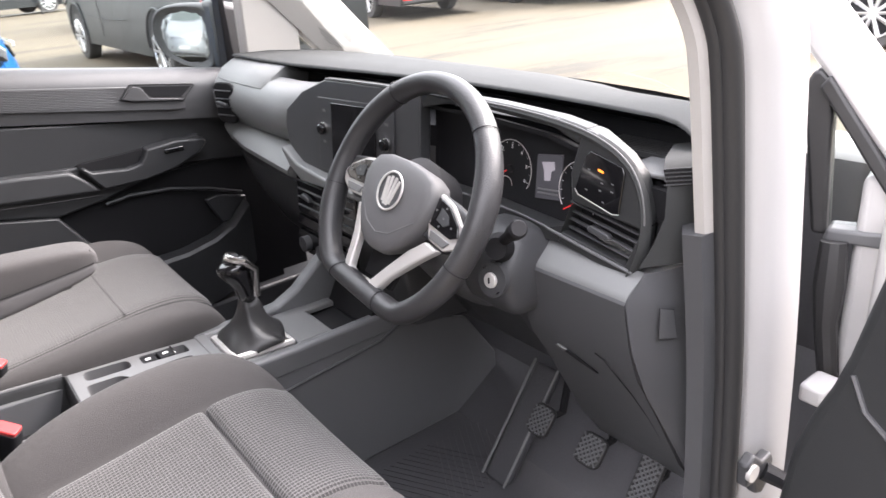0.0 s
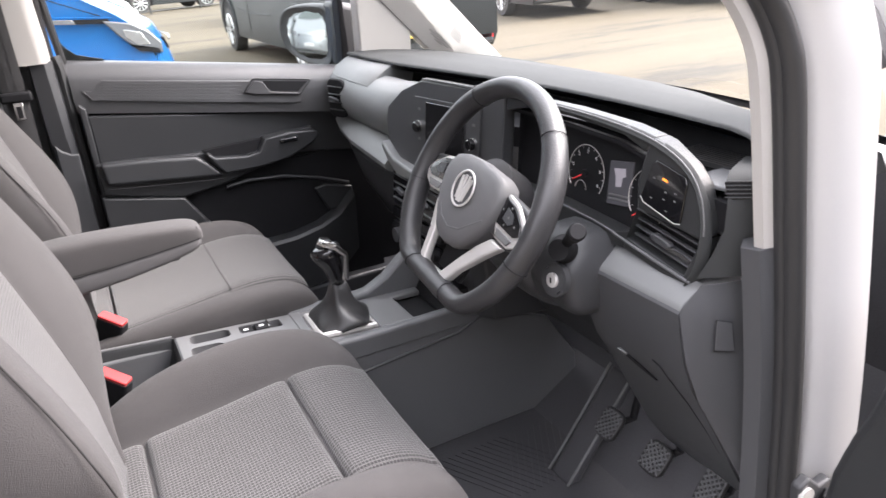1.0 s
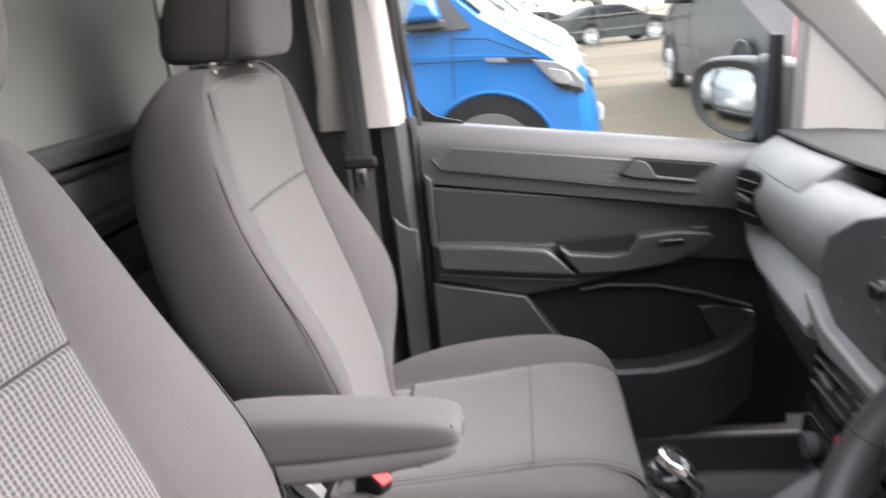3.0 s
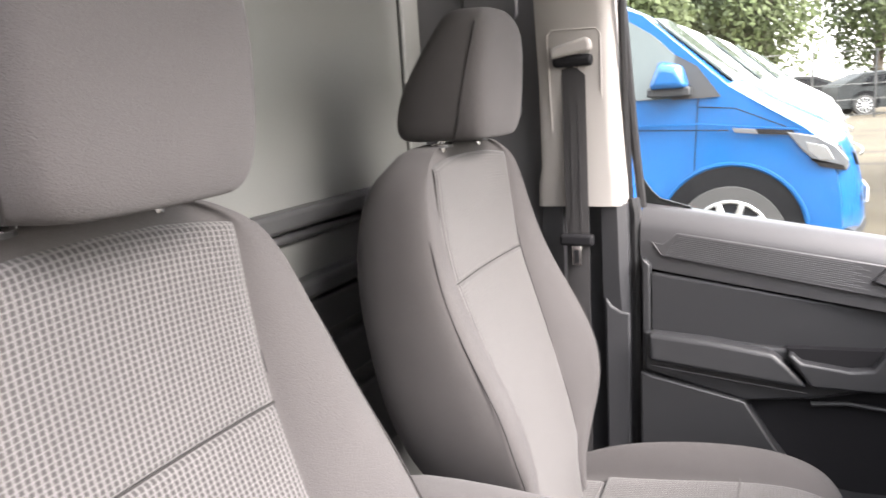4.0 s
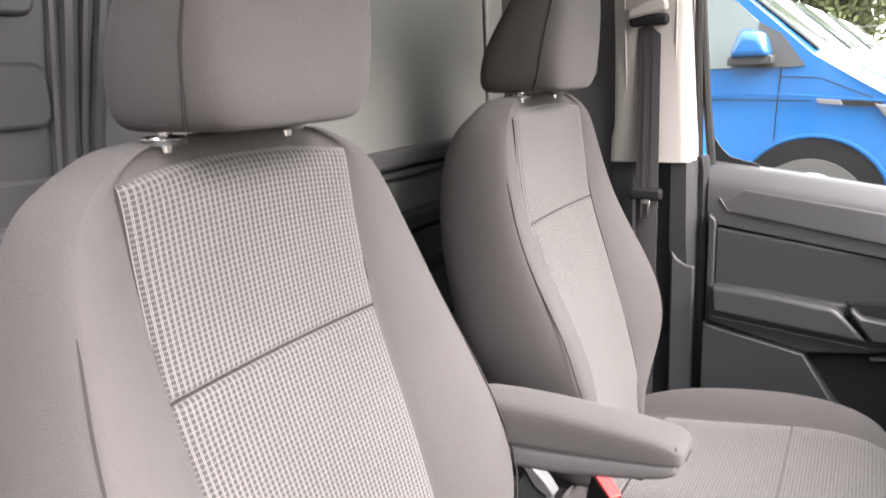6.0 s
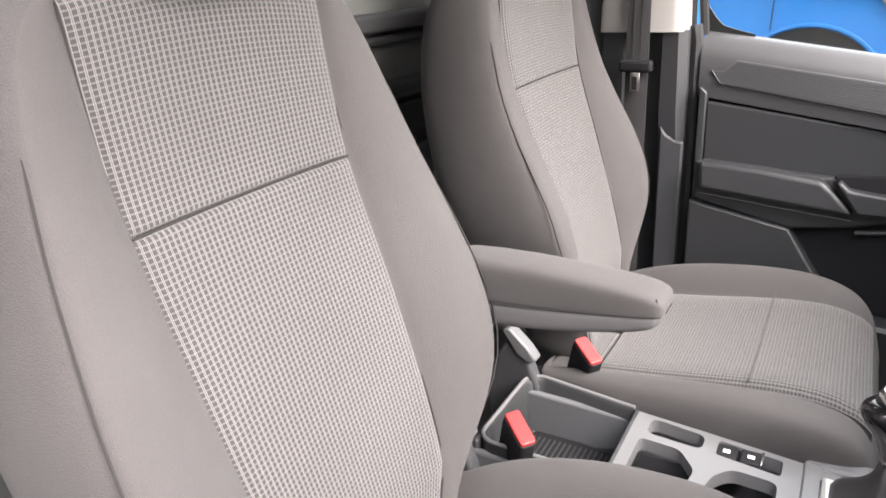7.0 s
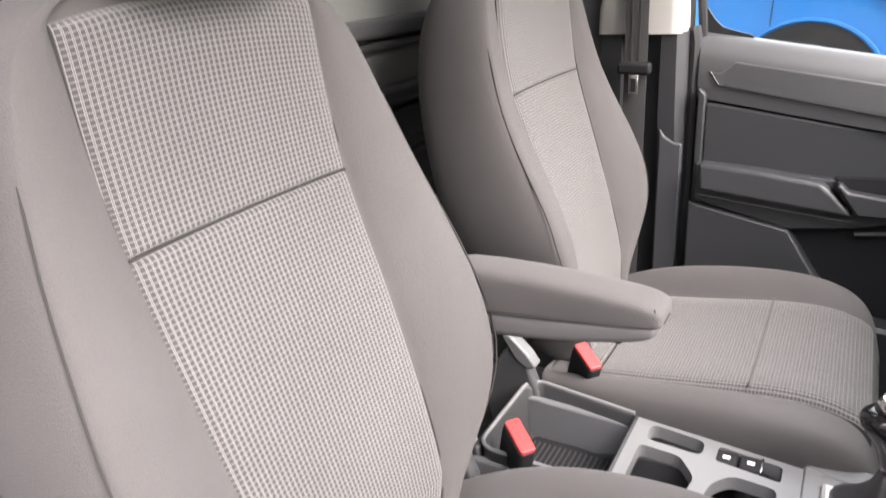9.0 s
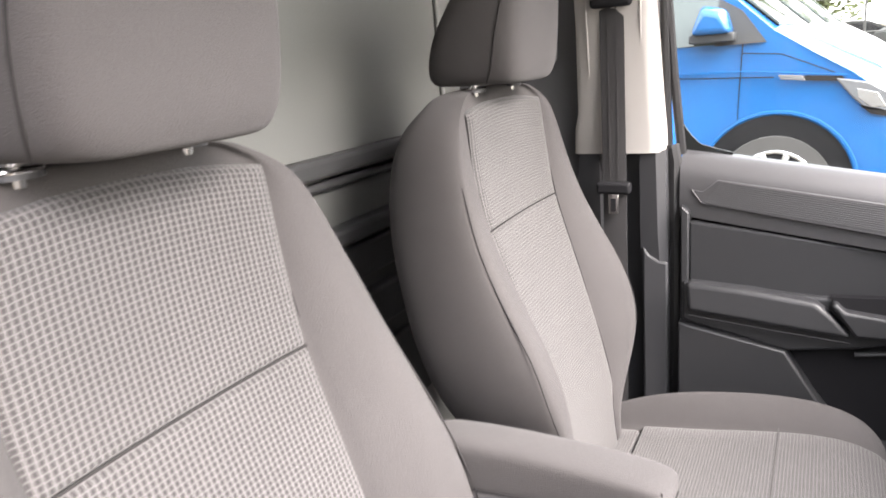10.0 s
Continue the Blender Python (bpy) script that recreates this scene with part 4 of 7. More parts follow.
def lower_dash():
    # passenger pad: pale bulging face
    ys = [0.20, 0.225, 0.25, 0.30, 0.40, 0.50, 0.58, 0.64, 0.67]
    rings = []
    for y in ys:
        s = lerp_table([(0.20, 0.024), (0.225, 0.016), (0.25, 0.006), (0.30, 0.0), (0.5, 0.004), (0.60, 0.006), (0.67, 0.012)], y)
        rings.append([Vector((x + s, y, z)) for x, z in ((0.225, 1.052), (0.200, 1.060), (0.172, 1.054), (0.146, 1.034), (0.133, 1.003), (0.134, 0.972), (0.150, 0.940), (0.19, 0.925), (0.23, 0.93))])
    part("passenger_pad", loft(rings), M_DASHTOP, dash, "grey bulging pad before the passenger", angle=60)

    # ledge and lower body run the whole width
    def ledge(ya, yb, n, name, mat, xs=0.0):
        rings = []
        for y in steps(ya, yb, n):
            o = lerp_table([(-0.67, 0.0), (-0.3, 0.0), (0.0, 0.0), (0.2, 0.0), (0.5, 0.012), (0.67, 0.04)], y) + xs
            rings.append([Vector((x + o, y, z)) for x, z in ((0.195, 0.916), (0.168, 0.912), (0.136, 0.892), (0.129, 0.884), (0.130, 0.872), (0.142, 0.812), (0.160, 0.76), (0.19, 0.71), (0.27, 0.56), (0.32, 0.49), (0.36, 0.50), (0.30, 0.90))])
        return part(name, loft(rings), mat, dash, angle=28)

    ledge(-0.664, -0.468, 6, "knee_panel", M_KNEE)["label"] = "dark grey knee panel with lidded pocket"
    # upward edge given the paler plastic to stand for light it catches
    part("lit_knee_ledge", loft([[Vector((x, y, z)) for x, z in ((0.170, 0.9150), (0.138, 0.8955), (0.1325, 0.8900), (0.1315, 0.884), (0.17, 0.905))] for y in (-0.663, -0.60, -0.470)]), M_DASHTOP, dash, "ledge over the knee panel, its catch of light painted pale", angle=60)
    rings = []
    for y in (0.215, 0.30, 0.45, 0.58, 0.67):
        o = lerp_table([(0.2, 0.0), (0.5, 0.012), (0.67, 0.05)], y)
        rings.append([Vector((x + o, y, z + 0.055 * (y - 0.215))) for x, z in ((0.21, 0.945), (0.165, 0.936), (0.118, 0.903), (0.108, 0.892), (0.110, 0.880), (0.135, 0.865), (0.22, 0.86), (0.24, 0.93))])
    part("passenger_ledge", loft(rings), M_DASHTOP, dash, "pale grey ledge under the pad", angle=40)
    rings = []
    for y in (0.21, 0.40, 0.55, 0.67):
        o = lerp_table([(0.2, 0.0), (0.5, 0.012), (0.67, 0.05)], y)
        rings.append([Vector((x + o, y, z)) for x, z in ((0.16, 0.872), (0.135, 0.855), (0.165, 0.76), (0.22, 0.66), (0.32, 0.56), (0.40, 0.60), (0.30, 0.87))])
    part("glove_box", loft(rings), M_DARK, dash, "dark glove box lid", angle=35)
    # under-column filler and centre stack
    rings = []
    for y, o in ((-0.50, 0.0), (-0.35, 0.03), (-0.15, 0.03), (-0.07, 0.02)):
        rings.append([Vector((x + o, y, z)) for x, z in ((0.20, 0.915), (0.16, 0.86), (0.17, 0.78), (0.23, 0.68), (0.30, 0.58), (0.40, 0.60), (0.34, 0.91))])
    part("column_filler", loft(rings), M_DARK, dash, smooth=False)
    rings = []
    for y, o in ((-0.12, 0.02), (-0.09, 0.0), (0.08, 0.0), (0.20, 0.0), (0.215, 0.01)):
        rings.append([Vector((x + o, y, z)) for x, z in ((0.17, 0.908), (0.140, 0.895), (0.135, 0.80), (0.150, 0.70), (0.16, 0.62), (0.30, 0.60), (0.30, 0.905))])
    part("stack_body", loft(rings), M_DARK, dash, "dark centre stack with vents", bevel=0.006)
    # pale lip below the display
    part("centre_lip", prism([(0.232, 0.935), (0.228, 0.945), (0.17, 0.915), (0.05, 0.905), (-0.15, 0.902), (-0.15, 0.885), (0.05, 0.885), (0.16, 0.880), (0.205, 0.905)], lambda a, b, d: Vector((0.15 - d, a, b)), 0.04), M_DASHTOP, dash, "pale grey lip under the display", bevel=0.006, segs=3)

    def stack_face(a, b, d):
        return Vector((0.128 - d - 0.10 * (b - 0.85) * -1, a, b))

    for y in (0.150, 0.030):
        part("vent_frame", prism(rounded(0.118, 0.085, 0.01), lambda a, b, d: stack_face(y + a, 0.845 + b, d), 0.006), M_GLOSS, dash, bevel=0.0015)
        vent("vent", y, 0.845, 0.108, 0.072, 4, lambda a, b, d: stack_face(a, b, d + 0.018), 0.0)
    b = part("switch_strip", prism(rounded(0.24, 0.020, 0.004), lambda a, b, d: stack_face(0.09 + a, 0.785 + b, d), 0.008), M_GLOSS, dash, "gloss black switch strip")
    part("hazard_switch", prism(rounded(0.028, 0.014, 0.003), lambda a, b, d: stack_face(0.09 + a, 0.785 + b, 0.008 + d), 0.003), M_RED, b, "red hazard switch")
    part("climate_panel", prism(rounded(0.24, 0.045, 0.006), lambda a, b, d: stack_face(0.09 + a, 0.740 + b, d), 0.008), M_GLOSS, dash, "gloss black climate panel")
    for k in range(3):
        part("climate_knob", tube([stack_face(0.09 + (k - 1) * 0.075, 0.74, 0.006), stack_face(0.09 + (k - 1) * 0.075, 0.74, 0.022)], 0.017, 20), M_DARK, dash)
    # end vent before the passenger window
    pf = lambda a, b, d: Vector((0.139 - 0.30 * (a - 0.57) - d, a - 0.3 * d, b))
    part("vent_frame", prism(rounded(0.070, 0.100, 0.02), lambda a, b, d: pf(0.570 + a, 0.990 + b, d - 0.004), 0.010), M_BLACK, dash, bevel=0.003)
    vent("vent", 0.570, 0.990, 0.058, 0.080, 4, lambda a, b, d: pf(a, b, d + 0.0185), 0.0)
    # pale end panel on top by the window, before the passenger
    part("tray_end", loft([[Vector((x + o, y, z)) for x, z in ((0.150, 1.040), (0.166, 1.060), (0.196, 1.077), (0.216, 1.0835), (0.30, 1.070), (0.30, 1.04), (0.16, 1.03))] for y, o in ((0.378, 0.012), (0.388, 0.002), (0.50, 0.002), (0.62, 0.006), (0.672, 0.014))]), M_DASHTOP, dash, "grey closed end of the dashboard tray", angle=45)

    # door-side cheek with the demister vent
    rings = []
    for z, x0, x1, y0, y1 in ((1.054, 0.210, 0.27, -0.655, -0.700), (1.049, 0.188, 0.25, -0.670, -0.704), (1.03, 0.182, 0.235, -0.680, -0.706), (0.99, 0.180, 0.230, -0.680, -0.704), (0.955, 0.170, 0.228, -0.672, -0.700), (0.925, 0.158, 0.228, -0.662, -0.700)):
        rings.append([Vector((x0, y0, z)), Vector((x0 * 0.6 + x1 * 0.4, y0 * 0.6 + y1 * 0.4, z)), Vector((x1, y1, z)), Vector((x1 + 0.06, y1 + 0.03, z)), Vector((x0 + 0.06, y0 + 0.03, z))])
    part("cheek", loft(rings), M_PAD, dash, "grey end cheek of the dashboard", angle=60)
    ck = lambda a, b, d: Vector((0.190 + 0.9 * (-0.682 - a) - d * 0.7, a - d * 0.7, b))
    part("vent_frame", prism([(-0.673, 1.050), (-0.697, 1.053), (-0.698, 1.031), (-0.677, 1.028)], lambda a, b, d: ck(a, b, d + 0.001), 0.002), M_BLACK, dash, smooth=False)
    for k in range(5):
        z = 1.029 + 0.005 * k
        part("demister_slat", tube([ck(-0.674, z + 0.002, 0.0035), ck(-0.697, z + 0.0035, 0.0035)], 0.0009, 6), M_DARK, dash)

    # end cap between the knee panel and the door seal
    L = [(0.915, 0.165, -0.664), (0.886, 0.130, -0.665), (0.87, 0.131, -0.667), (0.81, 0.143, -0.668), (0.74, 0.170, -0.670), (0.66, 0.215, -0.672), (0.56, 0.270, -0.674), (0.48, 0.315, -0.676)]
    rings = []
    for z, x, y in L:
        xe = lerp_table([(0.48, 0.30), (0.60, 0.275), (0.75, 0.262), (0.93, 0.235)], z)
        rings.append([Vector((x, y, z)), Vector((x * 0.7 + xe * 0.3 - 0.002, y - 0.010, z)), Vector((x * 0.3 + xe * 0.7, y - 0.018, z)), Vector((max(xe, x + 0.02), -0.698, z)), Vector((max(xe, x + 0.02) + 0.05, -0.66, z)), Vector((x + 0.05, -0.64, z))])
    part("end_cap", loft(rings), M_KNEE, dash, "dark grey side cap with fuse cover", angle=50)
    part("fuse_cover", prism([(0.176, 0.870), (0.198, 0.862), (0.206, 0.818), (0.176, 0.826)], lambda a, b, d: Vector((a, -0.676 - 0.20 * (a - 0.14) - d, b)), 0.0012), M_KNEE, dash, "small flush fuse cover", bevel=0.0008)
    part("cover_gap", prism([(0.1752, 0.8710), (0.1990, 0.8625), (0.2070, 0.8172), (0.1752, 0.8252)], lambda a, b, d: Vector((a, -0.676 - 0.20 * (a - 0.14) - d, b)), 0.0004), M_BLACK, dash, smooth=False)
    # pocket lid on the knee panel
    kx = lambda z: lerp_table([(0.60, 0.250), (0.71, 0.190), (0.76, 0.160), (0.812, 0.142)], z)
    # no hollow here: a black plate stands for the scoop's shade
    part("pocket_handle", prism([(-0.519, 0.752), (-0.530, 0.757), (-0.552, 0.750), (-0.584, 0.727), (-0.580, 0.724), (-0.550, 0.735)], lambda a, b, d: Vector((kx(b) - d - 0.0005, a, b)), 0.0025), M_BLACK, dash, "finger scoop of the pocket lid, its shade drawn black", bevel=0.0008)
    # pale plate painted in as the highlight on the scoop
    part("scoop_highlight", prism([(-0.518, 0.756), (-0.524, 0.761), (-0.540, 0.757), (-0.534, 0.750)], lambda a, b, d: Vector((kx(b) - d - 0.001, a, b)), 0.005), M_DASHTOP, dash, "highlight of the finger scoop, drawn as a pale plate", bevel=0.0015)
    # shut line of the pocket lid
    part("lid_line", tube([Vector((kx(z) - 0.0002, y, z)) for y, z in ((-0.598, 0.778), (-0.612, 0.772), (-0.622, 0.755), (-0.634, 0.71), (-0.645, 0.66), (-0.650, 0.61))], 0.0010, 6), M_BLACK, dash)


lower_dash()


# ---- steering wheel and column ----
WC = Vector((0.020, -0.352, 0.985))
WT = radians(30)
WU, WN = Vector((math.sin(WT), 0, math.cos(WT))), Vector((-math.cos(WT), 0, math.sin(WT)))
WR = Vector((0, -1, 0))
WROT = radians(6.5)


def on_wheel(a, b, d=0.0):
    """Wheel place: a to the driver's right, b up, d towards the driver."""
    ca, sa = math.cos(WROT), math.sin(WROT)
    return WC + WR * (a * ca + b * sa) + WU * (b * ca - a * sa) + WN * d


def steering_wheel():
    t = thing("steering_wheel", WC, "black leather three-spoke steering wheel with silver trim", "steering wheel")
    R = 0.170
    pts, rad = [], []
    n = 96
    for k in range(n + 1):
        a = 2 * math.pi * k / n
        x, y = R * math.cos(a), R * math.sin(a)
        if y < -0.130:
            y = -0.130 - 0.014 * math.tanh((-y - 0.130) / 0.014)
        grip = 0.0170 + 0.0015 * (math.exp(-((math.degrees(a) % 180 - 20) / 18) ** 2))
        pts.append((x, y))
        rad.append(grip)
    rings = []
    for k in range(n):
        x, y = pts[k]
        xa, ya = pts[k - 1]
        xb, yb = pts[(k + 1) % n]
        tx, ty = xb - xa, yb - ya
        q = math.hypot(tx, ty)
        nx, ny = ty / q, -tx / q
        rings.append([on_wheel(x + nx * rad[k] * 0.92 * math.cos(b), y + ny * rad[k] * 0.92 * math.cos(b), rad[k] * 1.12 * math.sin(b)) for b in [2 * math.pi * i / 14 for i in range(14)]])
    rings.append(rings[0])
    bm = loft(rings, False)
    bmesh.ops.remove_doubles(bm, verts=bm.verts, dist=1e-6)
    rim = part("rim", bm, M_LEATHER, t, "black leather rim")
    for a in (52, 128, -68, -112, 180 + 12, -12):
        k = int((a % 360) / 360 * n)
        x, y = pts[k]
        q = math.hypot(x, y)
        ring = [on_wheel(x + x / q * 0.0172 * math.cos(b), y + y / q * 0.0172 * math.cos(b), 0.0198 * math.sin(b)) for b in [2 * math.pi * i / 20 for i in range(21)]]
        part("stitch_seam", tube(ring, 0.0007, 5, cap=False), M_BLACK, rim)
    # airbag cover
    out = [(-0.082, 0.026), (-0.070, 0.042), (-0.045, 0.050), (0.0, 0.053), (0.045, 0.050), (0.070, 0.042), (0.082, 0.026), (0.084, 0.006), (0.076, -0.022), (0.060, -0.048), (0.040, -0.072), (0.022, -0.081), (0.0, -0.083), (-0.022, -0.081), (-0.040, -0.072), (-0.060, -0.048), (-0.076, -0.022), (-0.084, 0.006)]
    rings = []
    for k, d in ((0.94, -0.022), (1.0, -0.004), (1.005, 0.006), (0.985, 0.0125), (0.95, 0.0155), (0.80, 0.0185), (0.5, 0.0205), (0.12, 0.021)):
        rings.append([on_wheel(a * k, b * k, d) for a, b in out])
    hub = part("airbag_cover", loft(rings), M_HUB, t, "dark grey padded airbag cover", angle=60)
    part("cover_crease", tube([on_wheel(a, b, d) for a, b, d in ((-0.070, -0.018, 0.0165), (-0.030, -0.050, 0.0192), (0.0, -0.058, 0.0195), (0.030, -0.050, 0.0192), (0.070, -0.018, 0.0165))], 0.0012, 6), M_HUB, hub)
    bm = tube([on_wheel(0.0275 * math.cos(a), 0.004 + 0.0275 * math.sin(a), 0.0232) for a in [2 * math.pi * k / 36 for k in range(37)]], 0.0017, 8)
    em = part("emblem", bm, M_SILVER, hub, "round silver emblem ring")
    part("emblem_disc", tube([on_wheel(0, 0.004, 0.016), on_wheel(0, 0.004, 0.0222)], 0.0270, 28), M_DARK, em)
    # plain bright bars across the disc
    for x in (-0.011, -0.004, 0.004, 0.011):
        h = 0.0225 - 0.45 * abs(x)
        part("emblem_bar", tube([on_wheel(x * 1.25, 0.004 + h, 0.0228), on_wheel(x * 0.75, 0.004 - h, 0.0228)], 0.0025, 6), M_SILVER, em)
    # side spokes with switch pads
    for q in (-1, 1):
        def face(pts):
            pts = [(q * a, b) for a, b in pts]
            return pts if q > 0 else pts[::-1]

        part("spoke", prism(face([(0.060, 0.034), (0.110, 0.030), (0.160, 0.020), (0.166, -0.006), (0.150, -0.026), (0.118, -0.038), (0.062, -0.030)]), lambda a, b, d: on_wheel(a, b, -0.018 + d), 0.014), M_DARK, t, bevel=0.004, segs=3)
        br = face([(0.082, 0.034), (0.112, 0.028), (0.146, 0.008), (0.158, -0.008), (0.150, -0.022), (0.128, -0.033), (0.092, -0.030), (0.080, -0.012)])
        bz = part("switch_bezel", prism(br, lambda a, b, d: on_wheel(a, b, -0.004 + d), 0.006), M_SILVER, t, "silver switch bezel", bevel=0.002)
        pad = face([(0.084, 0.029), (0.112, 0.023), (0.140, 0.006), (0.148, -0.007), (0.134, -0.014), (0.086, -0.010)])
        p = part("switch_pad", prism(pad, lambda a, b, d: on_wheel(a, b, 0.002 + d), 0.0035), M_GLOSS, bz, "gloss black switch pad", bevel=0.001)
        part("pad_key", prism(face([(0.100, 0.018), (0.118, 0.012), (0.124, 0.002), (0.116, -0.004), (0.098, 0.000)]), lambda a, b, d: on_wheel(a, b, 0.0055 + d), 0.0018), M_DARK, p, bevel=0.0006)
        for a, b in ((0.092, 0.012), (0.111, 0.006), (0.132, 0.000), (0.110, 0.020), (0.108, -0.006)):
            part("switch_mark", prism([(q * a - 0.0016, b - 0.0014), (q * a + 0.0016, b - 0.0014), (q * a + 0.0016, b + 0.0014), (q * a - 0.0016, b + 0.0014)], lambda p_, q_, d: on_wheel(p_, q_, 0.0074 + d), 0.0003), M_CONSOLE, p, smooth=False)
        part("lower_key", prism(face([(0.092, -0.016), (0.136, -0.019), (0.128, -0.029), (0.096, -0.027)]), lambda a, b, d: on_wheel(a, b, 0.002 + d), 0.003), M_CONSOLE, bz, "silver lower switch", bevel=0.001)
        # lower spoke: bright leg that runs from the side spoke to the foot of the rim
        part("lower_spoke", prism(face([(0.090, -0.034), (0.120, -0.036), (0.092, -0.062), (0.050, -0.106), (0.030, -0.138), (0.008, -0.142), (0.012, -0.126), (0.034, -0.096), (0.064, -0.058)]) if q > 0 else face([(0.076, -0.036), (0.088, -0.038), (0.070, -0.082), (0.062, -0.126), (0.046, -0.146), (0.030, -0.144), (0.046, -0.126), (0.054, -0.082)]), lambda a, b, d: on_wheel(a, b, -0.010 + d), 0.014), M_SILVER, t, "silver lower spoke trim", bevel=0.003, segs=3)
    part("spoke_foot", prism([(-0.050, -0.128), (-0.030, -0.130), (0.0, -0.128), (0.018, -0.124), (0.026, -0.144), (0.0, -0.150), (-0.046, -0.149)], lambda a, b, d: on_wheel(a, b, -0.010 + d), 0.0125), M_SILVER, t, "silver foot of the lower spoke", bevel=0.003, segs=3)
    part("spoke_web", prism([(-0.046, -0.050), (0.046, -0.050), (0.032, -0.130), (-0.040, -0.130)], lambda a, b, d: on_wheel(a, b, -0.030 + d), 0.008), M_BLACK, t, bevel=0.002)
    part("hub_back", tube([on_wheel(0, 0, -0.07), on_wheel(0, 0, -0.02), on_wheel(0, 0, 0.0)], [0.055, 0.065, 0.05], 24), M_BLACK, t)


steering_wheel()


def column():
    t = thing("steering_column", (0.12, -0.352, 0.90), "dark plastic steering column shroud with stalks and ignition lock", "steering column")
    rings = []
    for d, w, h, dz in ((-0.055, 0.058, 0.040, -0.022), (-0.08, 0.070, 0.050, -0.036), (-0.13, 0.074, 0.056, -0.056), (-0.19, 0.072, 0.056, -0.066), (-0.24, 0.07, 0.054, -0.070)):
        rings.append([on_wheel(w * math.copysign(abs(math.cos(q)) ** 0.6, math.cos(q)), dz + h * math.copysign(abs(math.sin(q)) ** 0.7, math.sin(q)), d) for q in [2 * math.pi * i / 20 for i in range(20)]])
    part("shroud", loft(rings), M_KNEE, t, "dark grey column shroud", sub=1)
    # outer housing on the driver's right that holds the lock
    rings = []
    for (x, y, z), r in (((0.175, -0.462, 0.938), 0.040), ((0.160, -0.466, 0.925), 0.060), ((0.144, -0.470, 0.895), 0.070), ((0.144, -0.470, 0.86), 0.071), ((0.158, -0.466, 0.822), 0.068), ((0.172, -0.462, 0.80), 0.055)):
        rings.append([Vector((x + r * math.copysign(abs(math.cos(q)) ** 0.38, math.cos(q)), y + 0.022 + r * 0.86 * math.copysign(abs(math.sin(q)) ** 0.38, math.sin(q)), z)) for q in [2 * math.pi * i / 20 for i in range(20)]])
    part("lock_housing", loft(rings), M_DARK, t, sub=1)
    k = Vector((0.0685, -0.490, 0.884))
    n = Vector((-0.95, -0.12, 0.22)).normalized()
    lock = part("ignition_lock", tube([k - n * 0.004, k + n * 0.005, k + n * 0.0065, k + n * 0.003], [0.025, 0.0245, 0.020, 0.017], 28), M_DARK, t, "round ignition lock with silver barrel")
    part("lock_groove", tube([k, k + n * 0.0045], 0.0165, 24), M_BLACK, lock)
    part("lock_barrel", tube([k, k + n * 0.009, k + n * 0.010], [0.0108, 0.0108, 0.0095], 24), M_SILVER, lock, "silver lock barrel")
    u = n.orthogonal().normalized()
    part("key_slot", tube([k + n * 0.0112 - Vector((0, 0, 0.004)), k + n * 0.0112 + Vector((0, 0, 0.004))], 0.0013, 6), M_BLACK, lock)
    # right stalk with its boot
    a, b = Vector((0.085, -0.490, 0.935)), Vector((0.055, -0.556, 0.980))
    s = part("stalk", tube([a, a.lerp(b, 0.4), a.lerp(b, 0.75), b], [0.008, 0.008, 0.010, 0.012], 12), M_BLACK, t, "black column stalk")
    part("stalk_end", tube([a.lerp(b, 0.78), a.lerp(b, 1.02), a.lerp(b, 1.06)], [0.0115, 0.0125, 0.010], 14), M_BLACK, s, "dark ribbed stalk end")
    part("stalk_boot", tube([Vector((0.085, -0.486, 0.926)), Vector((0.066, -0.500, 0.934))], [0.021, 0.015], 18), M_BLACK, t)
    a, b = Vector((0.10, -0.27, 0.96)), Vector((0.055, -0.185, 0.985))
    part("stalk", tube([a, b], [0.008, 0.011], 12), M_BLACK, t, "black column stalk")


column()


# ---- centre console ----
CONS = [(-0.60, 0.672), (-0.40, 0.666), (-0.26, 0.660), (-0.19, 0.655), (-0.10, 0.645), (0.0, 0.640), (0.10, 0.637)]


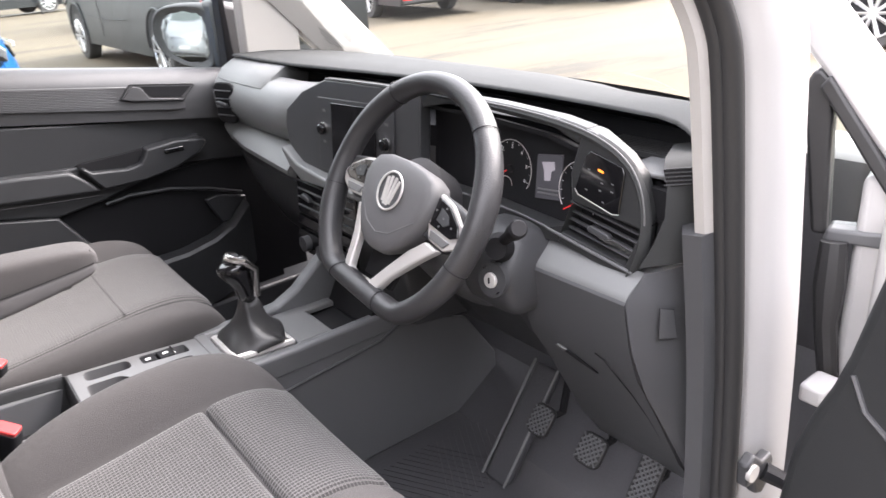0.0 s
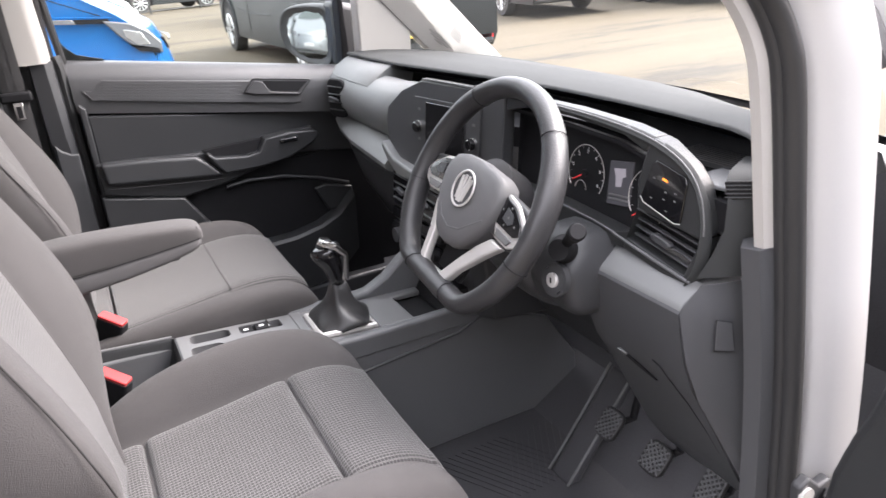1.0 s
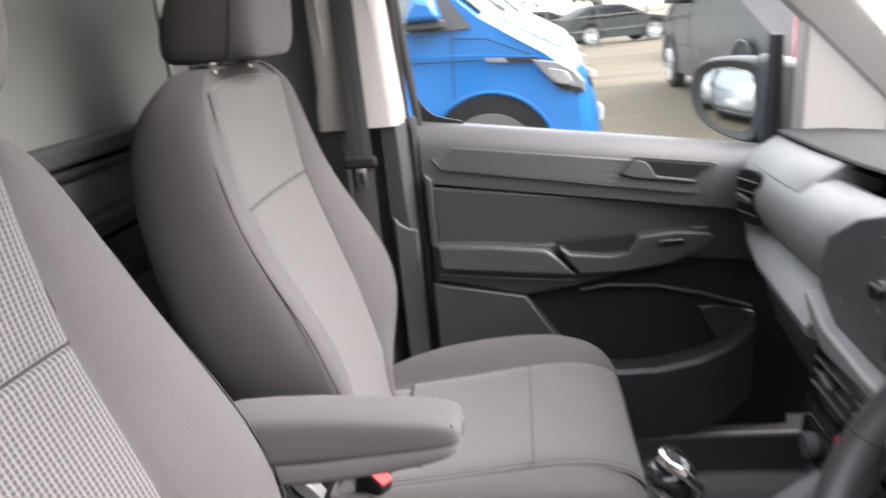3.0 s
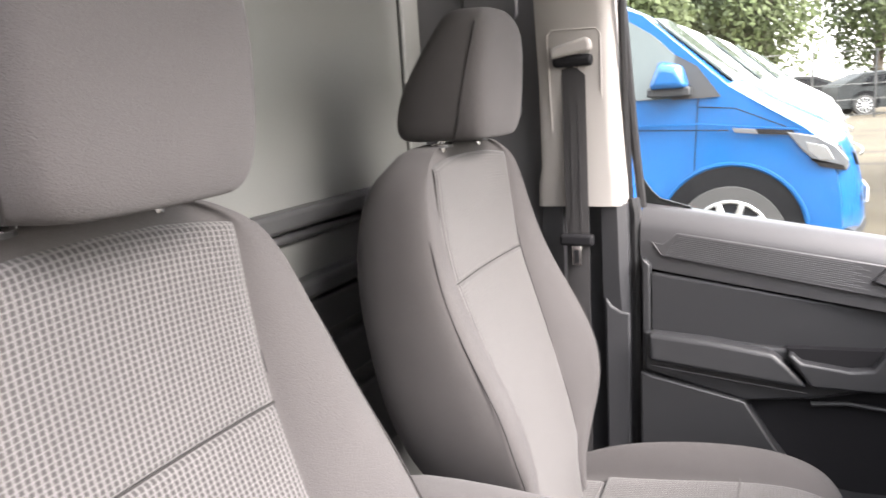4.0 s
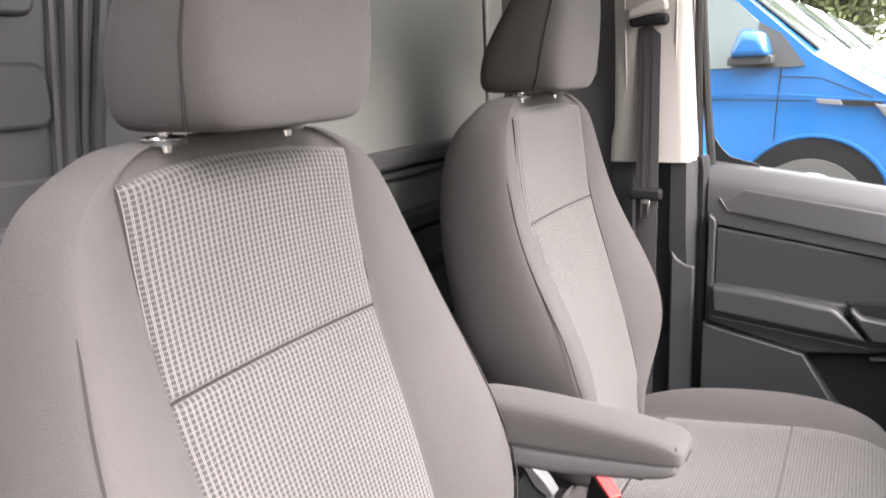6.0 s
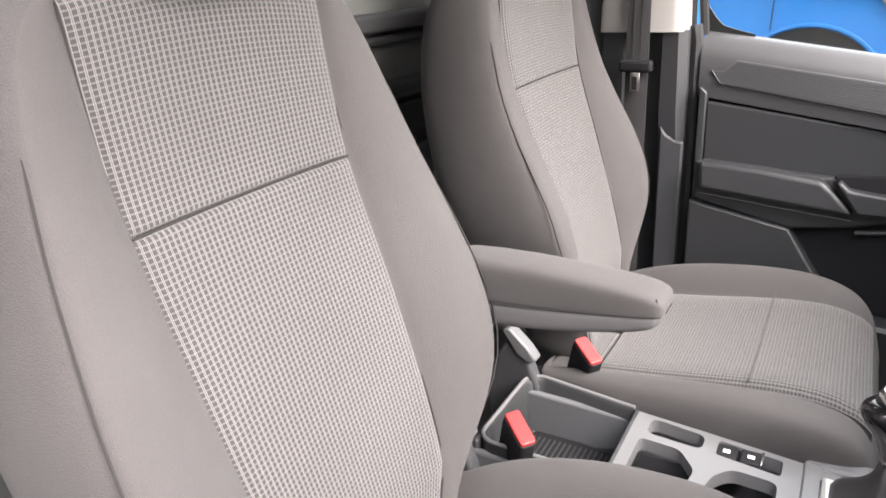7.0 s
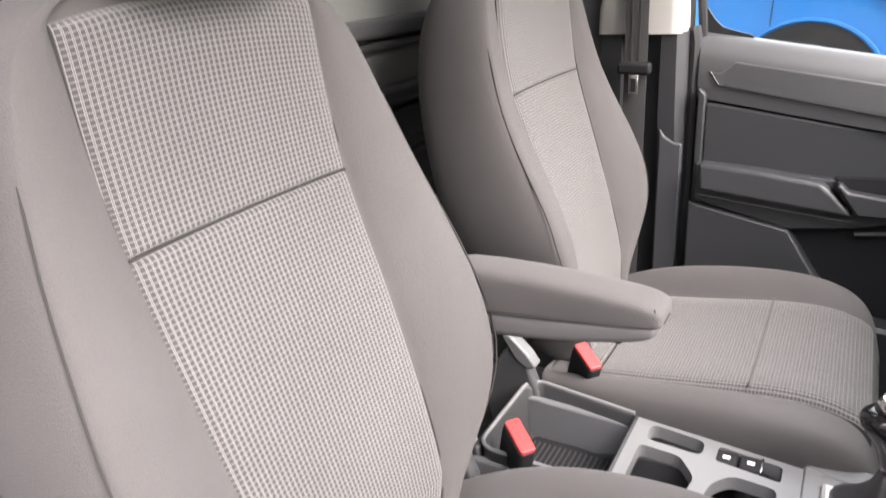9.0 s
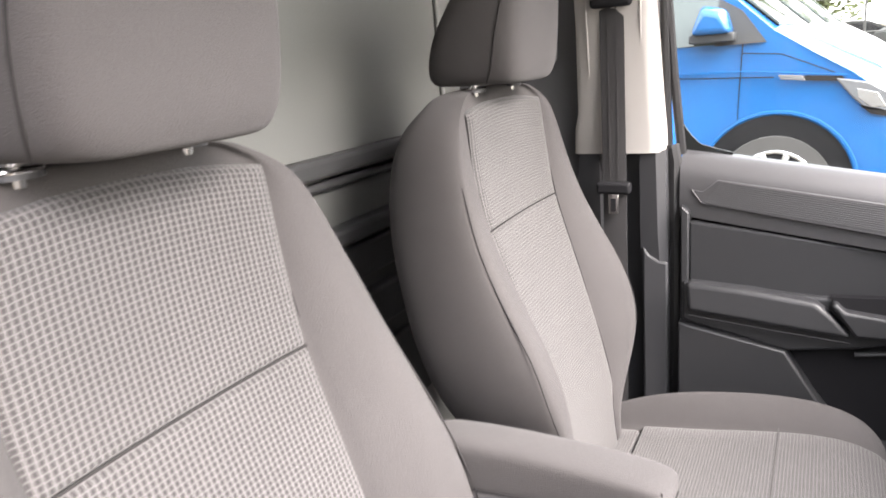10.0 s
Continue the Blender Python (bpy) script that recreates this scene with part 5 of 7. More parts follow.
def console():
    t = thing("centre_console", (-0.30, 0.03, FLOOR), "dark centre console with silver-grey top, tray and cup holders", "centre console")
    Y0, Y1 = -0.062, 0.122
    zt = lambda x: lerp_table(CONS, x)
    # body walls
    for y0, y1 in ((Y0 - 0.008, Y0 + 0.004), (Y1 - 0.020, Y1 - 0.006)):
        bm = prism([(-0.60, FLOOR), (-0.60, 0.655), (-0.19, 0.640), (0.05, 0.615), (0.20, 0.615), (0.34, 0.56), (0.42, 0.44), (0.42, FLOOR)], lambda a, b, d: Vector((a, y0 + d, b)), y1 - y0)
        part("side_panel", bm, M_DASH, t, "dark plastic side panel", bevel=0.003)
    part("end_wall", box(-0.602, -0.592, Y0, Y1, 0.45, 0.668), M_DARK, t, bevel=0.003)
    # open box: a moulded tub with rounded corners, its floor mat and thin bright rim
    def tub(g, z):
        """Outline of the tub drawn in by g at height z."""
        x0, x1, ya, yb, yc_ = -0.590 + g, -0.414 - g, Y0 + 0.002 + g, 0.124 - g, 0.106 - g
        out = []
        for cx, cy, r, a0 in ((x1 - 0.006, yc_ - 0.006, 0.006, 0), (x0 + 0.026, yb - 0.026, 0.026, 90), (x0 + 0.026, ya + 0.026, 0.026, 180), (x1 - 0.006, ya + 0.006, 0.006, 270)):
            out += [Vector((cx + r * math.cos(radians(a0 + 90 * k / 5)), cy + r * math.sin(radians(a0 + 90 * k / 5)), zt(cx) + z)) for k in range(6)]
        return out

    bm = loft([tub(-0.004, -0.020), tub(-0.004, -0.001), tub(0.0, 0.001), tub(0.003, -0.004), tub(0.006, -0.075), tub(0.012, -0.088)], False)
    bm.verts.ensure_lookup_table()
    bm.faces.new(bm.verts[-24:])
    part("open_tray", bm, M_PANEL, t, "dark open storage tray with rounded corners", angle=50)
    part("tray_mat", prism([(p.x, p.y) for p in tub(0.014, 0)], lambda a_, b_, d: Vector((a_, b_, 0.583 + d)), 0.003), M_BLACK, t, "black ribbed tray mat", smooth=False)
    bm = bmesh.new()
    for k in range(17):
        x = -0.568 + 0.0085 * k
        tube([Vector((x, Y0 + 0.024, 0.587)), Vector((x, 0.088, 0.587))], 0.0014, 5, bm)
    part("mat_ribs", bm, M_RUBBER, t)["kind"] = "stuff"
    part("under_floor", box(-0.40, 0.10, Y0, Y1 - 0.02, 0.56, 0.57), M_BLACK, t, smooth=False)
    rim = tub(-0.003, 0.002)
    part("box_rim", tube(rim[5:19], 0.0032, 8), M_CONSOLE, t, "silver-grey rim of the open tray")
    # top plate in one piece, with openings for a slot, a switch well and two cups
    far = lambda x: lerp_table([(-0.60, 0.128), (-0.41, 0.106), (-0.20, 0.094)], x)

    def plate(loops, name="top_plate"):
        bm = bmesh.new()
        edges = []
        for loop in loops:
            vs = [bm.verts.new((x, y, zt(x))) for x, y in loop]
            es = [bm.edges.new((vs[q], vs[(q + 1) % len(vs)])) for q in range(len(vs))]
            edges += es
        bmesh.ops.triangle_fill(bm, edges=edges, use_beauty=True)
        low = bmesh.ops.extrude_edge_only(bm, edges=edges)["geom"]
        for v in low:
            if isinstance(v, bmesh.types.BMVert):
                v.co.z -= 0.020
        part(name, bm, M_CONSOLE, t, "silver-grey console top plate", angle=40)

    def soft(pts, r=0.006):
        out = []
        for q in range(len(pts)):
            p0, p1, p2 = (Vector(pts[q - 1]), Vector(pts[q]), Vector(pts[(q + 1) % len(pts)]))
            e0, e2 = (p0 - p1), (p2 - p1)
            k = min(r, e0.length * 0.45, e2.length * 0.45)
            a0, a2 = p1 + e0.normalized() * k, p1 + e2.normalized() * k
            out += [tuple(a0 * (1 - u) ** 2 + p1 * (2 * u * (1 - u)) + a2 * u * u) for u in (0.0, 0.33, 0.67, 1.0)]
        return out

    plate([[(-0.410, Y0), (-0.410, far(-0.41)), (-0.30, far(-0.30)), (-0.188, far(-0.19)), (-0.188, Y0)],
           soft([(-0.388, 0.060), (-0.388, 0.097), (-0.312, 0.090), (-0.312, 0.057)], 0.012),
           soft([(-0.294, 0.056), (-0.294, 0.089), (-0.212, 0.083), (-0.212, 0.050)], 0.005),
           soft([(-0.393, -0.045), (-0.393, 0.045), (-0.338, 0.043), (-0.312, 0.008), (-0.320, -0.045)], 0.010),
           soft([(-0.300, -0.045), (-0.290, 0.008), (-0.270, 0.034), (-0.214, 0.034), (-0.212, -0.045)], 0.012)])
    part("cup_well", box(-0.400, -0.206, Y0 + 0.01, 0.09, 0.600, 0.604), M_BLACK, t, smooth=False)
    # switch pair in its well
    z = zt(-0.25)
    s = part("switch_block", box(-0.296, -0.236, 0.054, 0.088, z - 0.02, z - 0.004), M_GLOSS, t, "gloss black parking brake switches", bevel=0.0015)
    for k in range(2):
        x = -0.295 + 0.031 * k
        q = part("switch", box(x, x + 0.027, 0.056, 0.086, z - 0.006, z + 0.001), M_BLACK, s, bevel=0.002)
        part("switch_mark", box(x + 0.009, x + 0.018, 0.067, 0.074, z + 0.001, z + 0.0014), M_MARK, q, smooth=False)
    part("switch_edge", box(-0.2385, -0.2355, 0.056, 0.086, z - 0.004, z + 0.003), M_CHROME, s, "chrome switch edge", bevel=0.001)
    # gear surround and the tray before it
    def sheet(x0, x1, y0, y1, mat, name, label=""):
        xs = steps(x0, x1, 6)
        bm = loft([[Vector((x, y, zt(x) + dz)) for y, dz in ((y0, 0.0), (y1, 0.0), (y1, -0.012), (y0, -0.012))] for x in xs])
        part(name, bm, mat, t, label, bevel=0.003)

    sheet(-0.188, 0.10, Y0 - 0.004, Y0 + 0.020, M_CONSOLE, "gear_surround", "silver-grey gear surround")
    sheet(-0.188, 0.10, Y1 - 0.052, Y1 - 0.026, M_CONSOLE, "gear_surround", "silver-grey gear surround")
    sheet(-0.188, -0.165, Y0 + 0.020, Y1 - 0.020, M_CONSOLE, "gear_surround", "silver-grey gear surround")
    sheet(-0.040, 0.035, Y0 + 0.020, Y1 - 0.020, M_CONSOLE, "front_tray", "silver-grey tray before the gear lever")
    part("tray_pocket", box(0.035, 0.10, Y0 + 0.02, Y1 - 0.02, 0.60, 0.622), M_BLACK, t, smooth=False)
    loop = [(-0.160, Y0 + 0.028), (-0.160, Y1 - 0.056), (-0.048, Y1 - 0.056), (-0.048, Y0 + 0.028), (-0.160, Y0 + 0.028)]
    part("gaiter_frame", tube([Vector((x, y, zt(x) + 0.001)) for x, y in loop], 0.0075, 8), M_SILVER, t, "bright gaiter frame")
    # rising arms to the dashboard
    for y0, y1, pr in ((Y0 - 0.010, Y0 + 0.014, ((-0.188, 0.60), (-0.188, 0.652), (-0.06, 0.646), (0.134, 0.646), (0.24, 0.66), (0.32, 0.70), (0.34, 0.60))),
                       (Y1 - 0.026, Y1 + 0.008, ((-0.188, 0.60), (-0.188, 0.654), (-0.08, 0.650), (-0.01, 0.655), (0.035, 0.676), (0.076, 0.709), (0.115, 0.738), (0.15, 0.76), (0.22, 0.78), (0.30, 0.60)))):
        bm = prism(pr, lambda a, b, d: Vector((a, y0 + d, b)), y1 - y0)
        part("riser", bm, M_DASH, t, "grey raised edge of the console", bevel=0.007, segs=3)
    part("side_crease", tube([Vector((x, Y0 - 0.009, z)) for x, z in ((-0.25, 0.555), (-0.05, 0.575), (0.12, 0.590), (0.17, 0.612), (0.22, 0.620))], 0.0035, 6), M_DARK, t)
    bm = prism([(0.10, 0.625), (0.13, 0.68), (0.30, 0.68), (0.30, 0.60)], lambda a, b, d: Vector((a, Y0 + d, b)), Y1 - Y0)
    part("riser_back", bm, M_BLACK, t, smooth=False)
    return t


console()


def gear_lever():
    t = thing("gear_lever", (-0.10, 0.022, 0.640), "gear lever with black leather gaiter and chrome-trimmed knob", "gear lever")
    # folded gaiter
    rings = []
    n = 32
    for k, (s, z) in enumerate(((0.96, 0.646), (0.94, 0.656), (0.78, 0.668), (0.56, 0.679), (0.40, 0.694), (0.32, 0.714), (0.27, 0.737))):
        ring = []
        for i in range(n):
            a = 2 * math.pi * i / n
            fold = 1 + 0.20 * math.sin(5 * a + 1.1 * k) * min(1, k / 2) * (1 - k / 8)
            ring.append(Vector((-0.104 + 0.063 * s * fold * math.copysign(abs(math.cos(a)) ** 0.7, math.cos(a)) + 0.010 * k / 6, 0.024 + 0.074 * s * fold * math.copysign(abs(math.sin(a)) ** 0.7, math.sin(a)), z + 0.006 * math.sin(4 * a + k))))
        rings.append(ring)
    part("gaiter", loft(rings), M_BOOT, t, "creased black leather gaiter", sub=1)
    # collar, shaft and knob leaning back
    rings = []
    for x, z, rx, ry in ((-0.094, 0.725, 0.014, 0.016), (-0.098, 0.752, 0.015, 0.018), (-0.102, 0.772, 0.017, 0.020), (-0.108, 0.790, 0.024, 0.023), (-0.112, 0.803, 0.027, 0.025), (-0.114, 0.812, 0.024, 0.022), (-0.115, 0.816, 0.012, 0.012)):
        rings.append([Vector((x + 1.18 * rx * math.cos(a), 0.021 + 1.18 * ry * math.sin(a), z + 0.25 * rx * math.cos(a))) for a in [2 * math.pi * i / 18 for i in range(18)]])
    kn = part("knob", loft(rings), M_GLOSS, t, "black gear knob", sub=1)
    pts = [Vector((-0.090 + 0.0, 0.021 - 0.020, 0.742)), Vector((-0.088, 0.000, 0.772)), Vector((-0.086, -0.002, 0.795)), Vector((-0.100, -0.001, 0.814)), Vector((-0.115, 0.008, 0.819)), Vector((-0.120, 0.021, 0.820)), Vector((-0.115, 0.034, 0.819)), Vector((-0.100, 0.043, 0.812)), Vector((-0.088, 0.043, 0.790)), Vector((-0.089, 0.041, 0.770)), Vector((-0.092, 0.039, 0.742))]
    part("knob_trim", tube([Vector((p.x + 0.004 if p.z < 0.80 else p.x, 0.021 + 1.15 * (p.y - 0.021), p.z + 0.002)) for p in pts], 0.0068, 8), M_CHROME, kn, "chrome trim round the knob")
    part("shift_pattern", tube([Vector((-0.113, 0.021, 0.815)), Vector((-0.1145, 0.021, 0.8195))], [0.016, 0.015], 20), M_BLACK, kn)
    for dy in (-0.007, 0.0, 0.007):
        part("pattern_line", box(-0.122, -0.107, 0.021 + dy - 0.0006, 0.021 + dy + 0.0006, 0.8190, 0.8203), M_MARK, kn, smooth=False)
    part("pattern_line", box(-0.115, -0.1138, 0.013, 0.029, 0.8190, 0.8203), M_MARK, kn, smooth=False)


gear_lever()


# ---- belts and buckles ----
def buckle(y, label):
    t = thing("seat_belt_buckle", (-0.53, y, 0.60), label, "seat belt buckle", group="seat belt buckles")
    w = Vector((0.77, -0.63, 0.0)).normalized()
    d = Vector((0.26, -0.26, 0.92)).normalized()
    w = (w - d * w.dot(d)).normalized()
    b = Vector((-0.525 if y < 0 else -0.510, y, 0.712))
    a = b - d * 0.115
    n = d.cross(w).normalized()

    def at(p, q, s):
        return a + d * s + w * p + n * q

    L = (b - a).length
    rings = []
    for s, k in ((0.0, 0.75), (0.03, 0.95), (L - 0.012, 1.0), (L - 0.002, 0.96)):
        rings.append([at(x * k, y_ * k, s) for x, y_ in rounded(0.058, 0.026, 0.007, 3)])
    body = part("body", loft(rings), M_BLACK, t, "black buckle body", bevel=0.001)
    part("release_button", prism(rounded(0.053, 0.022, 0.004), lambda p, q, s: at(p, q, L - 0.003 + s), 0.007), M_RED, t, "red release button", bevel=0.0015)
    part("stalk", tube([a, a - d * 0.05 + Vector((0, 0, -0.03))], 0.009, 8), M_BLACK, t)
    # webbing stub in the slot
    part("slot", prism(rounded(0.036, 0.003, 0.001), lambda p, q, s: at(p, q - 0.008, L + 0.002 + s), 0.0015), M_BLACK, body, smooth=False)


buckle(-0.068, "black belt buckle with red button beside the driver's seat")
buckle(0.168, "black belt buckle with red button beside the passenger seat")


def seat_belt():
    t = thing("seat_belt", (-0.60, 0.70, 1.1), "black seat belt hanging from the pale pillar", "seat belt")

    def web(path, w=0.046):
        bm = bmesh.new()
        rings = []
        for x, y, z in path:
            rings.append([Vector((x - w / 2, y, z)), Vector((x - w / 6, y - 0.0012, z)), Vector((x + w / 6, y - 0.0012, z)), Vector((x + w / 2, y, z)), Vector((x + w / 2, y + 0.002, z)), Vector((x - w / 2, y + 0.002, z))])
        return loft(rings, True, True, bm)

    part("webbing", web([(-0.592, 0.690, 1.440), (-0.592, 0.690, 1.30), (-0.592, 0.692, 1.10), (-0.594, 0.694, 0.80), (-0.60, 0.70, 0.42)]), M_BELT, t, "black woven belt webbing")
    for dx in (-0.008, 0.008):
        part("woven_stripe", box(-0.592 + dx - 0.001, -0.592 + dx + 0.001, 0.6880, 0.6885, 1.10, 1.43), M_BELT, t, smooth=False)
    part("tongue_plate", box(-0.602, -0.582, 0.678, 0.682, 1.035, 1.075), M_CHROME, t, "chrome belt tongue", bevel=0.001)
    part("tongue_gap", box(-0.597, -0.587, 0.6765, 0.679, 1.040, 1.066), M_BLACK, t, smooth=False)
    part("tongue_grip", box(-0.625, -0.558, 0.672, 0.694, 1.075, 1.098), M_BLACK, t, "black plastic tongue grip", bevel=0.006, segs=3)
    part("anchor_loop", box(-0.630, -0.552, 0.672, 0.696, 1.425, 1.447), M_BLACK, t, "black belt guide", bevel=0.008, segs=3)
    bm = prism([(-0.632, 1.440), (-0.628, 1.462), (-0.560, 1.478), (-0.552, 1.466), (-0.554, 1.452)], lambda a, b, d: Vector((a, 0.664 + d, b)), 0.03)
    part("anchor_cover", bm, M_BEIGE, t, "pale plastic anchor cover", bevel=0.006, segs=3)


seat_belt()


# ---- passenger door ----
def passenger_door():
    t = thing("passenger_door", (-0.10, 0.74, 0.45), "closed passenger door with dark grey panel and armrest", "car door")
    F = 0.28
    inn = lambda y: (lambda a, b, d: Vector((a, y - d, b)))
    # core
    part("door_core", prism([(-0.478, 0.40), (-0.478, 1.120), (F, 1.02), (F + 0.10, 0.95), (F + 0.10, 0.40)], inn(0.84), 0.062), M_BLACK, t, smooth=False)
    # sill rail: rounded top
    rings = []
    for x in steps(-0.476, F, 8):
        zs = 1.142 + (x + 0.476) / 0.70 * (1.044 - 1.142)
        yo = 0.765 + (x + 0.476) / 0.70 * (0.715 - 0.765)
        rings.append([Vector((x, yo + dy, zs + dz)) for dy, dz in ((0.045, 0.004), (0.022, 0.004), (0.010, 0.001), (-0.006, -0.009), (-0.021, -0.025), (-0.027, -0.040), (-0.030, -0.08), (-0.026, -0.120), (0.02, -0.123), (0.05, -0.05))])
    part("sill_rail", loft(rings), M_DOORUP, t, "grey grained upper door rail", angle=50)
    # upper insert band with fine ribs, and the release handle
    up = lambda x: (1.142 + (x + 0.476) / 0.70 * (1.044 - 1.142), 0.765 + (x + 0.476) / 0.70 * (0.715 - 0.765))

    def band(a, b, d):
        zs, yo = up(a)
        return Vector((a, yo - 0.0245 - d + 0.06 * b, zs + b))

    part("trim_band", prism([(-0.452, -0.064), (-0.432, -0.064), (-0.405, -0.038), (0.09, -0.036), (0.075, -0.094), (-0.434, -0.087)], lambda a, b, d: band(a, b, d - 0.007), 0.009), M_DOORUP, t, "ribbed dark trim band", bevel=0.002)
    for k in range(12):
        b = -0.042 - 0.0038 * k
        part("rib", tube([band(-0.400 - 0.0025 * k, b, 0.0018), band(-0.10 + 0.012 * (k % 3), b, 0.0018)], 0.0010, 5), M_DOORUP, t)
    part("band_edge", tube([band(-0.452, -0.064, 0.0025), band(-0.434, -0.087, 0.0025), band(0.06, -0.094, 0.0025)], 0.0015, 6), M_DOOR, t)
    h = part("handle_bowl", prism([(-0.075, -0.068), (-0.045, -0.030), (0.110, -0.030), (0.075, -0.072)], lambda a, b, d: band(a, b, d), 0.005), M_DOORUP, t, "dark recessed door release", bevel=0.0015)
    part("handle_gap", tube([band(a, b, 0.0052) for a, b in ((0.104, -0.031), (-0.044, -0.031), (-0.073, -0.068), (-0.050, -0.0725), (0.072, -0.0725), (0.108, -0.033))], 0.0011, 6), M_BLACK, h, "black gap round the door release")
    # flat black plate in place of the shaded hollow behind the lever
    part("handle_recess_shade", prism([(-0.028, -0.042), (-0.030, -0.036), (0.098, -0.036), (0.070, -0.062), (0.00, -0.062)], lambda a, b, d: band(a, b, d + 0.0045), 0.0025), M_BLACK, h, smooth=False)
    part("handle_lever", prism([(-0.070, -0.066), (-0.040, -0.036), (-0.022, -0.038), (-0.006, -0.064), (0.066, -0.066), (0.070, -0.071), (-0.05, -0.071)], lambda a, b, d: band(a, b, d + 0.005), 0.004), M_DOORUP, h, "dark grey pull lever", bevel=0.0015)
    # mid panel, set back
    part("mid_panel", prism([(-0.455, 1.013), (-0.10, 0.965), (0.15, 0.940), (F, 0.920), (F, 0.80), (-0.10, 0.85), (-0.455, 0.875)], inn(0.745), 0.022), M_DOOR, t, "dark recessed door panel", bevel=0.004)
    part("panel_edge", prism([(-0.470, 1.045), (-0.455, 1.032), (-0.455, 0.80), (-0.470, 0.80)], inn(0.745), 0.030), M_DOOR, t, bevel=0.003)
    # armrest pad: flat-faced wedge that ends in a point
    arm = part("armrest_pad", prism([(-0.456, 0.897), (-0.34, 0.890), (-0.228, 0.877), (-0.205, 0.858), (-0.166, 0.814), (-0.30, 0.826), (-0.452, 0.842)], lambda a, b, d: Vector((a, 0.735 - d + 0.30 * max(0.0, b - 0.872) , b)), 0.053), M_DOOR, t, "padded dark door armrest", bevel=0.009, segs=4)
    part("pad_seam", tube([Vector((x, 0.6845, z)) for x, z in ((-0.448, 0.833), (-0.30, 0.817), (-0.17, 0.805))], 0.0014, 6), M_BLACK, arm)
    part("armrest_carrier", prism([(-0.466, 0.895), (-0.466, 0.812), (-0.274, 0.768), (-0.16, 0.784), (0.0, 0.826), (0.10, 0.872), (0.10, 0.90), (-0.05, 0.888), (-0.22, 0.880)], inn(0.745), 0.036), M_DOOR, t, "dark carrier under the armrest", bevel=0.006, segs=3)
    # grab handle and switch wing
    wing = [(-0.204, 0.874), (-0.196, 0.864), (-0.162, 0.818), (-0.06, 0.818), (0.02, 0.831), (0.085, 0.857), (0.108, 0.880), (0.100, 0.892), (0.03, 0.899), (-0.045, 0.893), (-0.065, 0.860), (-0.10, 0.855), (-0.180, 0.864), (-0.196, 0.880)]
    part("grab_handle", prism(wing, inn(0.735), 0.0545), M_DOOR, t, "dark pull handle with window switch", bevel=0.006, segs=3)
    # black plate painted as the shade behind the pull handle
    part("grab_recess_shade", prism([(-0.205, 0.884), (-0.05, 0.890), (-0.055, 0.852), (-0.18, 0.858)], inn(0.735), 0.031), M_BLACK, t, smooth=False)
    part("window_switch", box(-0.005, 0.045, 0.6765, 0.684, 0.872, 0.884), M_GLOSS, t, "black window switch", bevel=0.002)
    # tiny chrome block put on as the glint of the switch
    part("switch_glint", box(-0.002, 0.004, 0.6745, 0.6775, 0.876, 0.880), M_CHROME, t)
    # lower panel and bottle pocket
    part("lower_panel", prism([(-0.472, 0.812), (-0.455, 0.806), (-0.276, 0.770), (-0.225, 0.688), (-0.16, 0.60), (-0.16, 0.42), (-0.472, 0.42)], inn(0.745), 0.045), M_DOOR, t, "dark lower door panel", bevel=0.004)
    # black sheet stands for the shade within the door pocket
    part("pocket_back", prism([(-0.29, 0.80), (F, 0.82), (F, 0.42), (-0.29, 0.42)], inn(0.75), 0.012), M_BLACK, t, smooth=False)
    rings = []
    for x, z in ((-0.15, 0.600), (-0.08, 0.592), (0.0, 0.595), (0.08, 0.612), (0.14, 0.640), (0.19, 0.690)):
        rings.append([Vector((x, y, z + dz)) for y, dz in ((0.74, 0.0), (0.690, 0.0), (0.682, -0.008), (0.684, -0.05), (0.70, -0.18), (0.74, -0.18))])
    part("pocket_rim", loft(rings), M_DOOR, t, "door pocket front", angle=40)
    pts = [(-0.16, 0.770), (-0.10, 0.778), (0.0, 0.770), (0.10, 0.745), (0.19, 0.712)]
    part("pocket_top_edge", tube([Vector((x, 0.722, z)) for x, z in pts], 0.005, 8), M_DOOR, t)
    part("pocket_fin", prism([(0.085, 0.715), (0.12, 0.72), (0.20, 0.70), (0.20, 0.64), (0.12, 0.64)], inn(0.735), 0.012), M_DOOR, t, bevel=0.004)
    # window frame: black edge, glass
    fr = [(-0.478, 1.14), (-0.490, 1.30), (-0.508, 1.66), (-0.44, 1.705), (-0.20, 1.705)]
    lean = lambda z: 0.775 - 0.16 * max(0, z - 1.14)
    part("window_seal", tube([Vector((x, lean(z), z)) for x, z in fr], 0.009, 8), M_RUBBER, t, "black window seal")
    # rounded seal corner at the foot of the window
    part("seal_corner", prism([(-0.478, 1.13), (-0.478, 1.195), (-0.462, 1.172), (-0.445, 1.155), (-0.415, 1.146), (-0.385, 1.138), (-0.385, 1.12)], inn(0.795), 0.006), M_RUBBER, t, smooth=False)
    g = part("window_pane", prism([(-0.478, 1.12), (-0.50, 1.66), (-0.44, 1.70), (-0.18, 1.70), (0.235, 1.25), (0.235, 1.03)], lambda a, b, d: Vector((a, lean(b) + 0.010 + d, b)), 0.004), M_GLASS, t, "clear door glass", smooth=False)
    g.visible_shadow = False
    # front upright of the door frame by the mirror
    part("front_upright", prism([(0.225, 1.03), (0.225, 1.26), (0.238, 1.26), (0.250, 1.02)], lambda a, b, d: Vector((a, lean(b) - 0.03 + d, b)), 0.05), M_BLACK, t, bevel=0.003)
